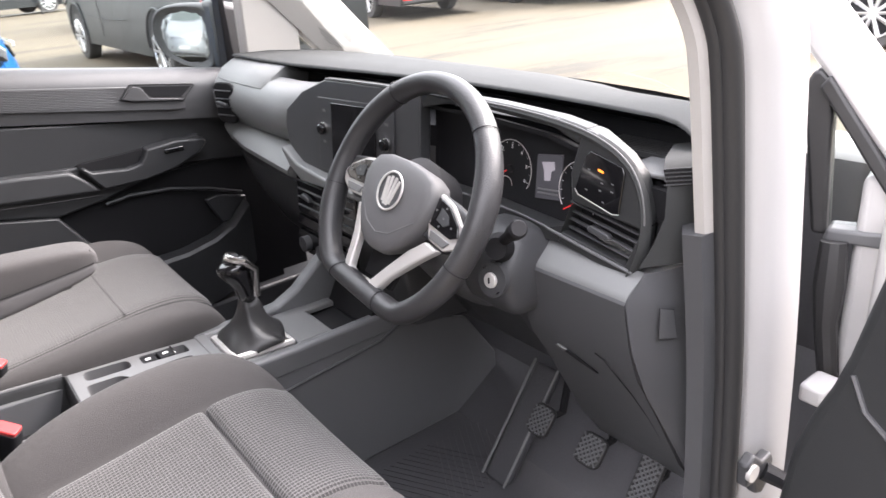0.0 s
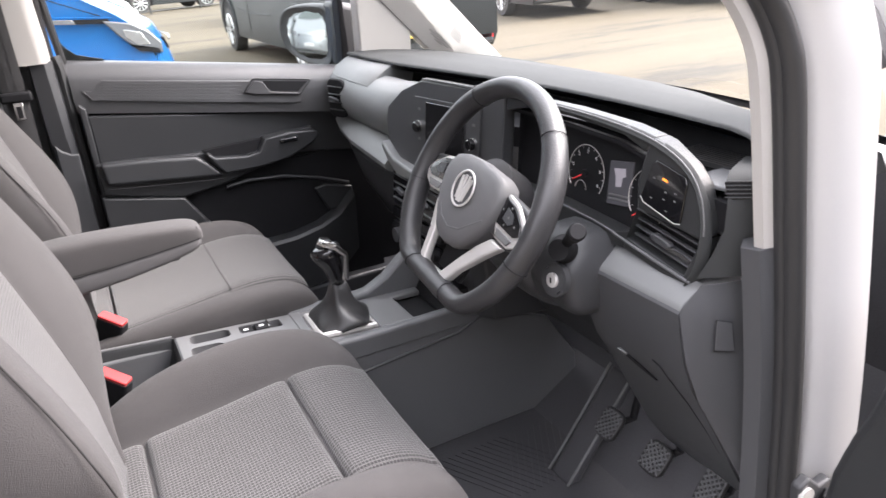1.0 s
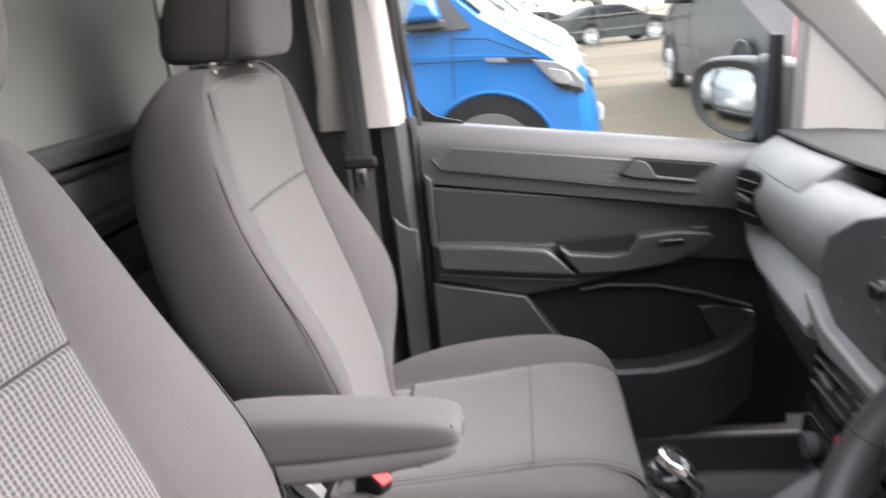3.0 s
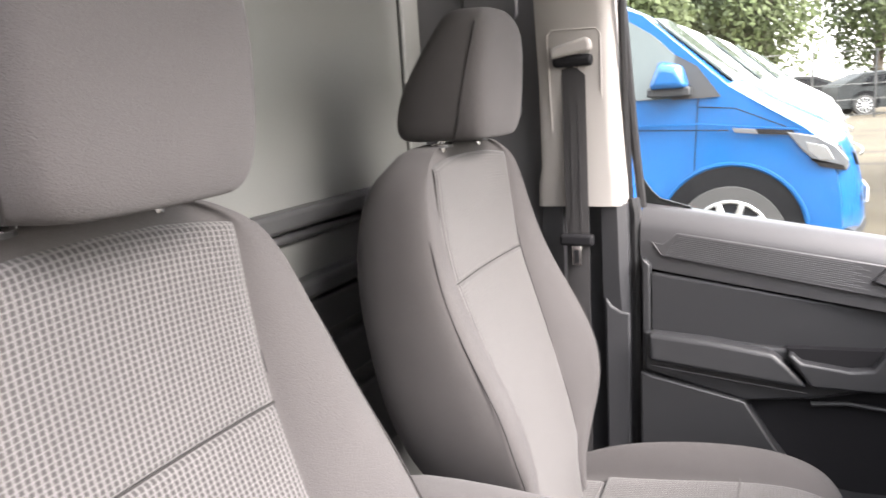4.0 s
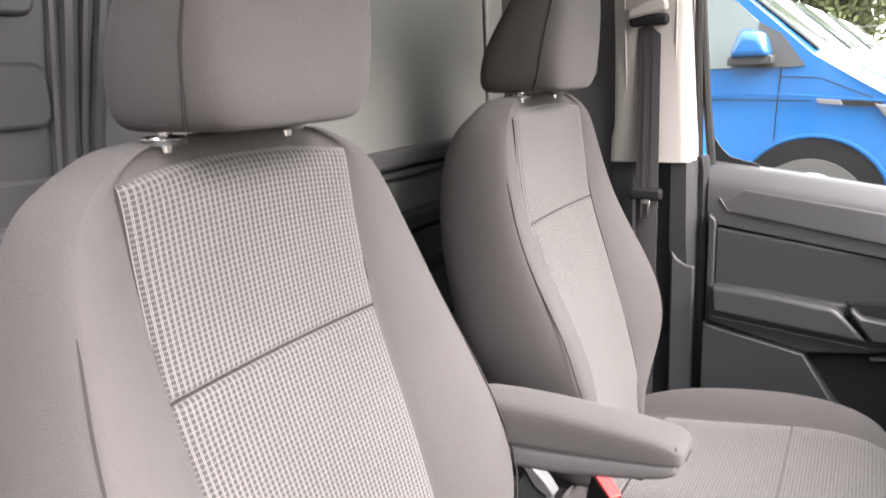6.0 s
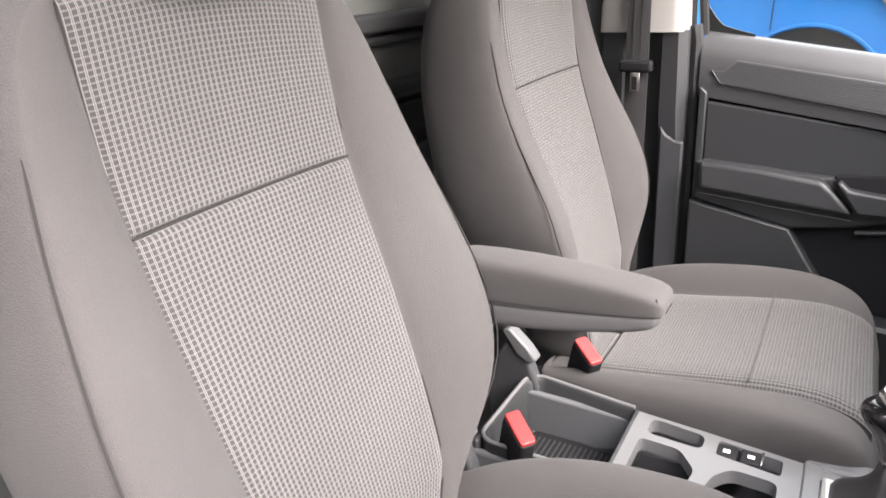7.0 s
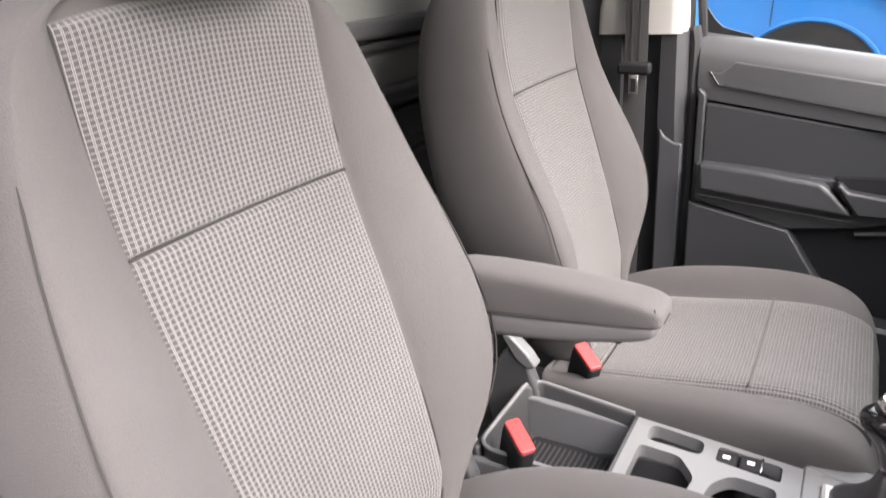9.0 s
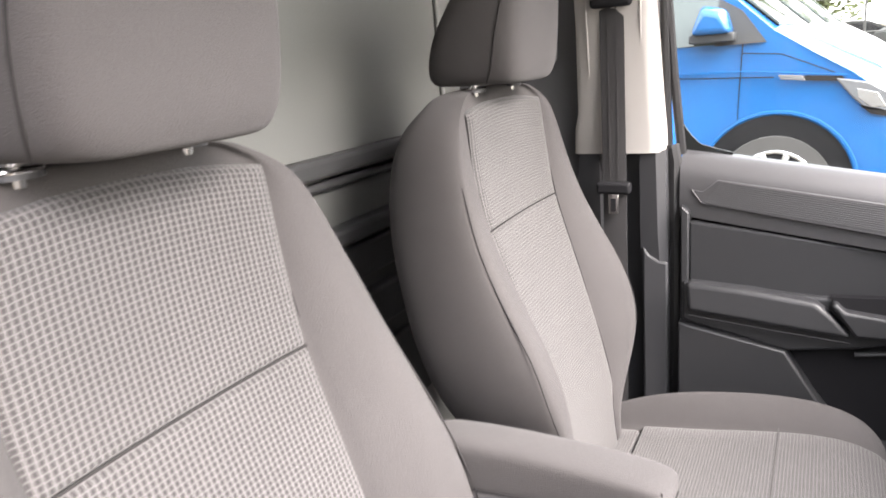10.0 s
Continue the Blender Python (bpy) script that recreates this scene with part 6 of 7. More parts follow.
    # outside skin
    part("outer_skin", prism([(-0.49, 0.35), (-0.49, 1.10), (0.40, 1.0), (0.60, 0.95), (0.60, 0.35)], inn(0.905), 0.03), M_PAINT, t, "white outer door skin", bevel=0.01)
    return t


passenger_door()


def door_mirror():
    t = thing("door_mirror", (0.22, 0.90, 1.03), "black door mirror with glass set in a rounded housing", "door mirror")
    c = Vector((0.196, 0.935, 1.118))
    n = Vector((-0.89, -0.456, 0.03)).normalized()
    u = Vector((0, 0, 1)).cross(n).normalized()
    v = n.cross(u)
    f = lambda a, b, d: c + u * a + v * b + n * d
    out = [(0.115, 0.040), (0.100, 0.066), (0.068, 0.082), (0.0, 0.086), (-0.070, 0.082), (-0.086, 0.074), (-0.094, 0.050), (-0.096, 0.0), (-0.094, -0.056), (-0.086, -0.076), (-0.064, -0.084), (0.0, -0.078), (0.060, -0.060), (0.096, -0.036), (0.114, 0.0)]
    out = [(-a, b) for a, b in out] if f(1, 0, 0).x > f(0, 0, 0).x else out
    rings = []
    for k, d in ((0.90, 0.0), (0.97, 0.010), (1.04, 0.010), (1.10, -0.004), (1.12, -0.030), (1.02, -0.075), (0.80, -0.105), (0.4, -0.12)):
        rings.append([f(a * k, b * k, d) for a, b in out])
    part("housing", loft(rings), M_RUBBER, t, "black mirror housing", sub=1)
    rr = [[f(a * 0.95 * k, b * 0.95 * k, 0.006 - (a * a + b * b) * (0.95 * k) ** 2 / 2.6) for a, b in out] for k in steps(1.0, 0.02, 12)]
    part("mirror_glass", loft(rr), M_MIRROR, t, "slightly domed mirror glass", angle=80)
    part("mirror_foot", prism([(0.23, 1.03), (0.23, 1.22), (0.32, 1.20), (0.34, 1.03)], lambda a, b, d: Vector((a, 0.80 + d, b)), 0.09), M_RUBBER, t, "black mirror foot", bevel=0.02, segs=3)


door_mirror()


# ---- pillars, windscreen and the open driver's door ----
def passenger_pillars():
    b = thing("pillar_rear", (-0.58, 0.74, 0.4), "centre pillar with pale upper trim and dark lower trim", "pillar", kind="structure")
    rings = []
    for z, x0, x1, y in ((0.38, -0.70, -0.492, 0.735), (0.80, -0.69, -0.492, 0.735), (0.93, -0.685, -0.492, 0.728), (0.985, -0.680, -0.494, 0.722), (1.153, -0.672, -0.498, 0.722)):
        rings.append([Vector((x0, y + 0.06, z)), Vector((x0, y + 0.004, z)), Vector((x0 + 0.012, y, z)), Vector((-0.63, y, z)), Vector((-0.628, y + 0.03, z)), Vector((-0.555, y + 0.03, z)), Vector((-0.550, y, z)), Vector((x1 - 0.02, y - 0.006, z)), Vector((x1 - 0.004, y + 0.006, z)), Vector((x1, y + 0.03, z)), Vector((x1, y + 0.06, z))])
    part("lower_trim", loft(rings), M_DARK, b, "dark grey lower pillar trim", angle=40)
    # moulded step in the lower trim
    part("trim_step", prism([(-0.545, 0.960), (-0.532, 0.942), (-0.512, 0.930), (-0.495, 0.928), (-0.495, 0.40), (-0.545, 0.40)], lambda a, c, d: Vector((a, 0.728 - d, c)), 0.010), M_DARK, b, bevel=0.006, segs=3)
    rings = []
    for z, x0, x1, y in ((1.150, -0.678, -0.500, 0.712), (1.20, -0.675, -0.500, 0.708), (1.23, -0.667, -0.502, 0.704), (1.40, -0.664, -0.508, 0.694), (1.55, -0.664, -0.514, 0.676), (1.78, -0.67, -0.50, 0.63)):
        rings.append([Vector((x0, y + 0.06, z)), Vector((x0, y + 0.006, z)), Vector((x0 + 0.010, y, z)), Vector((-0.60, y - 0.002, z)), Vector((x1 - 0.03, y - 0.004, z)), Vector((x1 - 0.014, y + 0.001, z)), Vector((x1 - 0.004, y + 0.02, z)), Vector((x1, y + 0.075, z))])
    part("upper_trim", loft(rings), M_BEIGE, b, "pale beige upper pillar trim", angle=50)
    # raised slider plate outline
    pts = [(-0.640, 1.30), (-0.640, 1.485), (-0.632, 1.495), (-0.545, 1.492), (-0.537, 1.482), (-0.540, 1.320), (-0.548, 1.305)]
    part("slider_outline", tube([Vector((x, 0.7005 - 0.11 * (z - 1.30), z)) for x, z in pts], 0.002, 6), M_BEIGE, b)
    part("seal_strip", tube([Vector((-0.487, 0.752, 0.42)), Vector((-0.487, 0.752, 1.13)), Vector((-0.493, 0.755, 1.16))], 0.013, 8), M_RUBBER, b, "black door seal")
    part("seal_strip", tube([Vector((-0.502, 0.768 - 0.16 * (z - 1.14), z)) for z in (1.14, 1.3, 1.45, 1.6)], 0.008, 8), M_RUBBER, b, "black door seal")

    a = thing("pillar_front_far", (0.45, 0.68, 1.03), "pale front pillar trim with speaker grille and quarter window", "pillar", kind="structure")
    ly = lambda z: 0.672 - 0.16 * max(0, z - 1.05)
    pl = lambda p, q, d: Vector((p, ly(q) + d, q))
    part("upright_trim", prism([(0.252, 1.035), (0.245, 1.295), (0.262, 1.280), (0.330, 1.215), (0.405, 1.142), (0.408, 1.045)], pl, 0.05), M_BEIGE, a, bevel=0.006, segs=3)
    part("base_trim", prism([(0.30, 1.030), (0.30, 1.062), (0.40, 1.058), (0.48, 1.052), (0.50, 1.02)], pl, 0.05), M_BEIGE, a, bevel=0.005)
    rings = []
    for s in steps(0, 1, 12):
        p0 = Vector((0.480, 1.048)).lerp(Vector((-0.26, 1.75)), s) + Vector((0, 0.012 * math.sin(math.pi * s)))
        p1 = Vector((0.690, 1.020)).lerp(Vector((-0.13, 1.75)), s) + Vector((0, 0.03 * math.sin(math.pi * s)))
        rings.append([Vector((p0.x, ly(p0.y) + 0.03, p0.y)), Vector((p0.x + 0.004, ly(p0.y) - 0.004, p0.y)), Vector(((p0.x * 0.6 + p1.x * 0.4), ly((p0.y + p1.y) / 2) - 0.022, p0.y * 0.6 + p1.y * 0.4)), Vector((p1.x - 0.012, ly(p1.y) - 0.035, p1.y)), Vector((p1.x, ly(p1.y) - 0.03, p1.y)), Vector((p1.x, ly(p1.y) + 0.03, p1.y))])
    pil = part("pillar_trim", loft(rings), M_BEIGE, a, "pale grey pillar trim", angle=50)
    # speaker perforations
    c0 = Vector((0.505, ly(1.11) - 0.022, 1.110))
    bm = bmesh.new()
    ex, ez = Vector((-0.74, -0.07, 0.66)).normalized(), Vector((0.63, -0.30, 0.70)).normalized()
    en = ex.cross(ez)
    if en.y > 0:
        en = -en
    for i in range(-9, 10):
        for j in range(-6, 7):
            p, q = i * 0.0062 + (j % 2) * 0.003, j * 0.0054
            if (p / 0.058) ** 2 + (q / 0.034) ** 2 < 1:
                o = c0 + ex * p + ez * q
                k = [bm.verts.new(o + en * 0.0012 + ex * 0.0021 * math.cos(w) + ez * 0.0021 * math.sin(w)) for w in [math.pi / 3 * z for z in range(6)]]
                bm.faces.new(k)
    part("speaker_grille", bm, M_DASH, pil, "dark perforated speaker grille", smooth=False)["kind"] = "stuff"
    g = part("quarter_pane", prism([(0.400, 1.055), (0.400, 1.130), (0.43, 1.10), (0.485, 1.050)], lambda p, q, d: Vector((p, ly(q) + 0.045 + d, q)), 0.004), M_GLASS, a, "small clear quarter window", smooth=False)
    g.visible_shadow = False
    ws = patch(lambda u, v: Vector((0.685 - 0.82 * v - 0.12 * u * u * (1 - v), u * (0.665 - 0.08 * v), 1.015 + 0.735 * v + 0.02 * math.sin(math.pi * v))), steps(-1, 1, 9), steps(0, 1, 7), back=(0.004, 0, 0.003))
    w = lone("window_1", ws, M_GLASS, "clear raked windscreen of the van", "windscreen", kind="structure")
    w.visible_shadow = False
    part("windscreen_edge", tube([Vector((0.672 - 0.82 * v, 0.655 - 0.08 * v, 1.012 + 0.735 * v + 0.02 * math.sin(math.pi * v))) for v in steps(0, 1, 8)], 0.006, 6), M_BLACK, w)
    # black lower band of the screen
    part("screen_band", loft([[Vector((0.672 - 0.10 * u * u, u * 0.64, 1.018)), Vector((0.664 - 0.10 * u * u, u * 0.64, 1.026)), Vector((0.70 - 0.10 * u * u, u * 0.64, 1.0))] for u in steps(-1, 1, 9)]), M_BLACK, w)


passenger_pillars()


def driver_pillar():
    a = thing("pillar_front_near", (0.25, -0.75, 0.4), "white door pillar with black rubber seal and pale inner trim", "pillar", kind="structure")
    # curve of the opening: x and z
    line = [(0.265, 0.34), (0.262, 0.50), (0.254, 0.65), (0.246, 0.76), (0.232, 0.87), (0.214, 0.98), (0.198, 1.08), (0.184, 1.165), (0.166, 1.235), (0.125, 1.290), (0.04, 1.38), (-0.08, 1.49), (-0.22, 1.62), (-0.40, 1.70), (-0.60, 1.73)]
    ly = lambda z: -0.742 + 0.16 * max(0, z - 1.20)
    fine = []
    for i in range(len(line) - 1):
        for k in range(4):
            fine.append(Vector(line[i]).lerp(Vector(line[i + 1]), k / 4))
    fine.append(Vector(line[-1]))
    for _ in range(4):
        fine = [fine[0]] + [(fine[i - 1] + 2 * fine[i] + fine[i + 1]) / 4 for i in range(1, len(fine) - 1)] + [fine[-1]]

    def off(i, s):
        d = (fine[min(i + 1, len(fine) - 1)] - fine[max(i - 1, 0)]).normalized()
        return fine[i] + Vector((d.y, -d.x)) * s

    def bar(name, sec, mat, label="", i0=0, i1=None, **kw):
        rings = []
        for i in range(i0, i1 or len(fine)):
            r = []
            for s, dy in sec:
                p = off(i, s)
                r.append(Vector((p.x, ly(p.y) + dy, p.y)))
            rings.append(r)
        return part(name, loft(rings), mat, a, label, **kw)

    # fat rubber seal in two lips
    bar("door_seal", [(-0.006, 0.010), (-0.004, -0.010), (0.006, -0.018), (0.016, -0.016), (0.020, -0.002), (0.012, 0.012)], M_RUBBER, "black rubber door seal", sub=1)
    bar("seal_lip", [(-0.008, 0.016), (-0.009, 0.004), (-0.004, -0.002), (0.002, 0.002), (0.002, 0.016)], M_RUBBER, "black rubber seal lip", sub=1)
    # pale inner trim above the dashboard and dark kick trim below
    bar("inner_trim", [(-0.006, 0.012), (-0.017, 0.018), (-0.019, 0.030), (-0.006, 0.038), (0.02, 0.038), (0.02, 0.010)], M_BEIGE, "pale inner pillar trim", 20, None, angle=50)
    bar("kick_trim", [(-0.006, 0.012), (-0.024, 0.018), (-0.030, 0.040), (0.0, 0.060), (0.02, 0.06), (0.02, 0.010)], M_KNEE, "dark grey kick trim", 0, 21, angle=50)
    # painted flange: rolls from the seal to the outer face
    bar("painted_pillar", [(0.012, 0.004), (0.026, -0.008), (0.034, -0.026), (0.046, -0.036), (0.072, -0.044), (0.086, -0.045), (0.094, -0.02), (0.08, 0.03)], M_PAINT, "white painted door pillar", angle=50)
    # door check
    st = part("check_strap", prism([(0.222, 0.662), (0.240, 0.672), (0.262, 0.650), (0.282, 0.654), (0.290, 0.640), (0.284, 0.606), (0.268, 0.592), (0.252, 0.600), (0.246, 0.622), (0.224, 0.626)], lambda p, q, d: Vector((p, -0.780 - d, q)), 0.016), M_DARK, a, "dark steel door check bracket", bevel=0.004, segs=3)
    part("strap_bolt", tube([(0.234, -0.794, 0.647), (0.234, -0.800, 0.647)], 0.012, 16), M_SILVER, st, "bright bolt head")
    part("strap_arm", tube([(0.266, -0.795, 0.632), (0.290, -0.83, 0.612), (0.33, -0.90, 0.585)], [0.013, 0.011, 0.010], 8), M_BLACK, st, "black door check arm")
    # outer wing and roof rail keep the body closed
    part("wing", prism([(0.46, 0.30), (0.46, 0.96), (0.75, 0.90), (1.45, 0.72), (1.55, 0.30)], lambda p, q, d: Vector((p, -0.86 + d, q)), 0.05), M_PAINT, a, bevel=0.02, segs=3)
    part("sill", box(-0.95, 0.46, -0.86, -0.76, 0.24, 0.35), M_PAINT, a, "white painted door sill", bevel=0.02, segs=3)
    part("sill_trim", box(-0.80, 0.26, -0.76, -0.66, 0.33, 0.352), M_DARK, a, "dark sill tread", bevel=0.005)
    # centre pillar on the driver's side
    part("rear_post", box(-0.95, -0.74, -0.84, -0.72, 0.34, 1.76), M_PAINT, a, bevel=0.02, segs=3)


driver_pillar()
lone("bonnet", loft([[Vector((x, y * (1 - 0.10 * k), z)) for x, z in ((0.74, 0.955), (1.10, 0.875), (1.50, 0.75), (1.60, 0.62), (1.60, 0.40), (0.74, 0.40))] for y, k in ((-0.80, 1), (-0.5, 0), (0.5, 0), (0.80, 1))]), M_PAINT, "white painted bonnet before the windscreen", "bonnet", kind="structure", bevel=0.03, segs=3)


def driver_door():
    t = thing("driver_door", (0.50, -0.86, 0.40), "white driver's door standing wide open with dark inner trim", "car door")
    # plane of the open door: runs out to the side and a little forward
    H = Vector((0.53, -0.80, 0))
    e = Vector((0.26, -0.966, 0)).normalized()
    n = Vector((-e.y, e.x, 0)) * -1
    f = lambda a, b, d: H + e * a + n * -d + Vector((0, 0, b))
    side = -1 if (f(0, 0, 1) - f(0, 0, 0)).x > 0 else 1
    g = lambda a, b, d: f(a, b, d * side)
    part("door_edge", prism([(-0.04, 0.36), (-0.04, 0.98), (0.03, 0.99), (0.03, 0.36)], lambda a, b, d: g(a, b, d - 0.06), 0.08), M_PAINT, t, "white door front edge", bevel=0.012, segs=3)
    out = [(-0.008, 0.40), (-0.008, 0.73), (0.000, 0.800), (0.010, 0.835), (0.018, 0.860), (0.032, 0.895), (0.044, 0.935), (0.057, 0.995), (0.068, 1.045), (0.90, 1.05), (0.90, 0.40)]
    pl = lambda a, b, d: Vector((0.12 - 0.2425 * a + d, -0.89 - 0.970 * a, b))
    part("inner_panel", prism(out, pl, 0.20), M_PANEL, t, "dark grey door inner panel", bevel=0.012, segs=3)
    part("door_skin", prism([(0.03, 0.33), (0.05, 1.02), (0.92, 1.04), (0.94, 0.75), (0.92, 0.33)], lambda a, b, d: pl(a, b, d + 0.205), 0.05), M_PAINT, t, "white door skin", bevel=0.01)
    part("panel_seam", tube([pl(a, b, -0.001) for a, b in ((0.055, 0.925), (0.072, 0.895), (0.10, 0.88), (0.30, 0.87))], 0.003, 6), M_DOORUP, t)
    # quarter window frame
    part("quarter_upright", prism([(-0.096, 0.888), (-0.129, 1.097), (-0.119, 1.120), (-0.108, 1.122), (-0.092, 1.104), (-0.076, 0.888)], lambda a, b, d: g(a, b, d - 0.02), 0.04), M_RUBBER, t, "black quarter window frame", bevel=0.006, segs=3)
    rings = [[g(a + da, b + db, d) for da, db, d in ((0, 0, 0.03), (0.012, 0.016, 0.03), (0.012, 0.016, -0.02), (0, 0, -0.02))] for a, b in ((-0.108, 1.100), (-0.022, 0.978), (0.06, 0.865))]
    part("quarter_rail", loft(rings), M_RUBBER, t, "black quarter window frame", bevel=0.004)
    rings = [[g(a + da, b + db, d) for da, db, d in ((0, 0, 0.02), (0.040, 0.044, 0.02), (0.040, 0.044, -0.05), (0, 0, -0.05))] for a, b in ((-0.27, 1.315), (-0.100, 1.110), (-0.020, 1.008), (0.08, 0.88))]
    part("door_frame", loft(rings), M_PAINT, t, "white raked door frame", bevel=0.008, segs=3)
    part("frame_seal", tube([g(a, b, 0.05) for a, b in ((-0.30, 1.335), (-0.215, 1.262), (-0.170, 1.208), (-0.148, 1.168), (-0.138, 1.148))], 0.017, 8), M_RUBBER, t, "black frame seal")
    part("quarter_sill", prism([(-0.080, 0.880), (-0.075, 0.900), (0.04, 0.905), (0.04, 0.880)], lambda a, b, d: g(a, b, d - 0.02), 0.045), M_DASH, t, bevel=0.005)
    q = part("quarter_pane", prism([(-0.078, 0.895), (-0.098, 1.100), (0.04, 0.905), (0.04, 0.895)], lambda a, b, d: g(a, b, d), 0.004), M_GLASS, t, "clear quarter window", smooth=False)
    q.visible_shadow = False
    part("wiring_boot", tube([g(-0.062, 0.885, 0.03), g(-0.058, 0.82, 0.04), g(-0.056, 0.76, 0.04), g(-0.042, 0.66, 0.03)], [0.018, 0.022, 0.016, 0.015], 10), M_RUBBER, t, "black rubber wiring boot")
    part("hinge", box(0.40, 0.455, -0.800, -0.765, 0.665, 0.695), M_PAINT, t, "white painted door hinge", bevel=0.006)


driver_door()


def pedals():
    t = thing("pedal_set", (0.36, -0.38, FLOOR), "three black foot pedals with ribbed rubber pads", "pedals")
    for y, z, w, h, tilt, nm in ((-0.350, 0.462, 0.052, 0.062, 40, "clutch_pedal"), (-0.474, 0.464, 0.055, 0.060, 40, "brake_pedal"), (-0.588, 0.450, 0.045, 0.130, 35, "accelerator_pedal")):
        # local: x along the pad's height, y across, z towards the foot
        m = Matrix.Translation((0.290, y, z)) @ Matrix(((math.sin(radians(tilt)), 0, -math.cos(radians(tilt))), (0, 1, 0), (math.cos(radians(tilt)), 0, math.sin(radians(tilt))))).to_4x4()
        p = part(nm, prism(rounded(h, w, 0.016), lambda a, b, d: m @ Vector((a, b, -0.006 + d)), 0.012), M_RUBBER, t, "black rubber pedal pad", bevel=0.003)
        bm = bmesh.new()
        for i in range(-12, 13):
            for s in (-1, 1):
                # diagonal rib, clipped to the pad
                pts = [(i * 0.011 + s * q, q) for q in steps(-w / 2 + 0.004, w / 2 - 0.004, 24)]
                pts = [(p_, q) for p_, q in pts if abs(p_) < h / 2 - 0.004]
                if len(pts) > 4:
                    tube([m @ Vector((*pts[0], 0.0066)), m @ Vector((*pts[-1], 0.0066))], 0.0017, 5, bm)
        if len(bm.verts):
            part("pad_ribs", bm, M_DASH, p, smooth=False)
        else:
            bm.free()
        part("pedal_arm", tube([m @ Vector((0, 0, -0.006)), m @ Vector((0.03, 0, -0.05)), Vector((0.40, y, 0.66))], 0.008, 8), M_BLACK, t)
    # footrest with raised edges
    f = thing("foot_rest", (0.38, -0.15, FLOOR), "moulded black foot rest beside the clutch", "foot rest")
    part("rest_plate", prism([(0.205, 0.331), (0.29, 0.44), (0.36, 0.53), (0.372, 0.52), (0.305, 0.425), (0.235, 0.331)], lambda a, b, d: Vector((a, -0.330 + d, b)), 0.062), M_CARPET, f, bevel=0.012, segs=3)
    for y in (-0.330, -0.268):
        part("edge_bead", tube([Vector((0.203, y, 0.336)), Vector((0.288, y, 0.443)), Vector((0.358, y, 0.534))], 0.0026, 8), M_DASHTOP, f)
    # mat with crossed ribs
    bm = bmesh.new()
    for i in range(12):
        for s in (-1, 1):
            x = 0.10 + i * 0.016
            tube([Vector((x, -0.30, 0.3315)), Vector((x + 0.10 * s, -0.12, 0.3315))], 0.0012, 4, bm)
    lone("heel_mat", bm, M_CARPET, "black heel mat with crossed ribs on the floor", "floor mat", kind="stuff", smooth=False)


pedals()


# ---- vehicles and trees outside ----
def wheel_set(t, x, y, s, r=0.34, spokes=10):
    """A wheel whose outer face looks along s * y."""
    ax = lambda d: Vector((x, y + s * d, r))
    w = part("wheel", tube([ax(-0.20), ax(-0.19), ax(-0.02), ax(0.0), ax(0.004)], [r * 0.9, r, r, r * 0.95, r * 0.70], 36), M_TYRE, t, "black tyre on alloy rim")
    part("rim", tube([ax(-0.03), ax(0.0), ax(0.006)], [r * 0.71, r * 0.71, r * 0.66], 32), M_BLACK, w)
    for k in range(spokes):
        a = 2 * math.pi * k / spokes
        d = Vector((math.cos(a), 0, math.sin(a)))
        part("rim_spoke", tube([ax(0.010) + d * 0.03, ax(0.012) + d * r * 0.66], [0.022, 0.030], 6, flat=0.5), M_RIM, w)
    part("rim_edge", tube([ax(0.008) + Vector((math.cos(a), 0, math.sin(a))) * r * 0.68 for a in [2 * math.pi * k / 32 for k in range(33)]], 0.012, 6), M_RIM, w)
    part("hub_cap", tube([ax(0.0), ax(0.02)], 0.055, 16), M_RIM, w)


VAN = [(0.02, 0.28), (0.0, 0.45), (0.02, 0.66), (0.06, 0.84), (0.12, 0.985), (0.26, 1.090), (0.46, 1.215), (0.72, 1.375), (1.0, 1.62), (1.30, 1.88), (1.50, 1.965), (2.2, 1.99), (3.6, 1.99), (4.75, 1.96), (4.84, 1.75), (4.88, 1.1), (4.88, 0.42), (4.80, 0.28)]
LONG = [(x if x < 1.5 else x + 1.4, z) for x, z in VAN]
CAR = [(0.02, 0.26), (0.0, 0.42), (0.03, 0.60), (0.10, 0.74), (0.30, 0.86), (1.05, 0.98), (1.55, 1.25), (1.95, 1.43), (2.6, 1.47), (3.4, 1.42), (3.95, 1.15), (4.2, 1.0), (4.25, 0.6), (4.2, 0.28)]


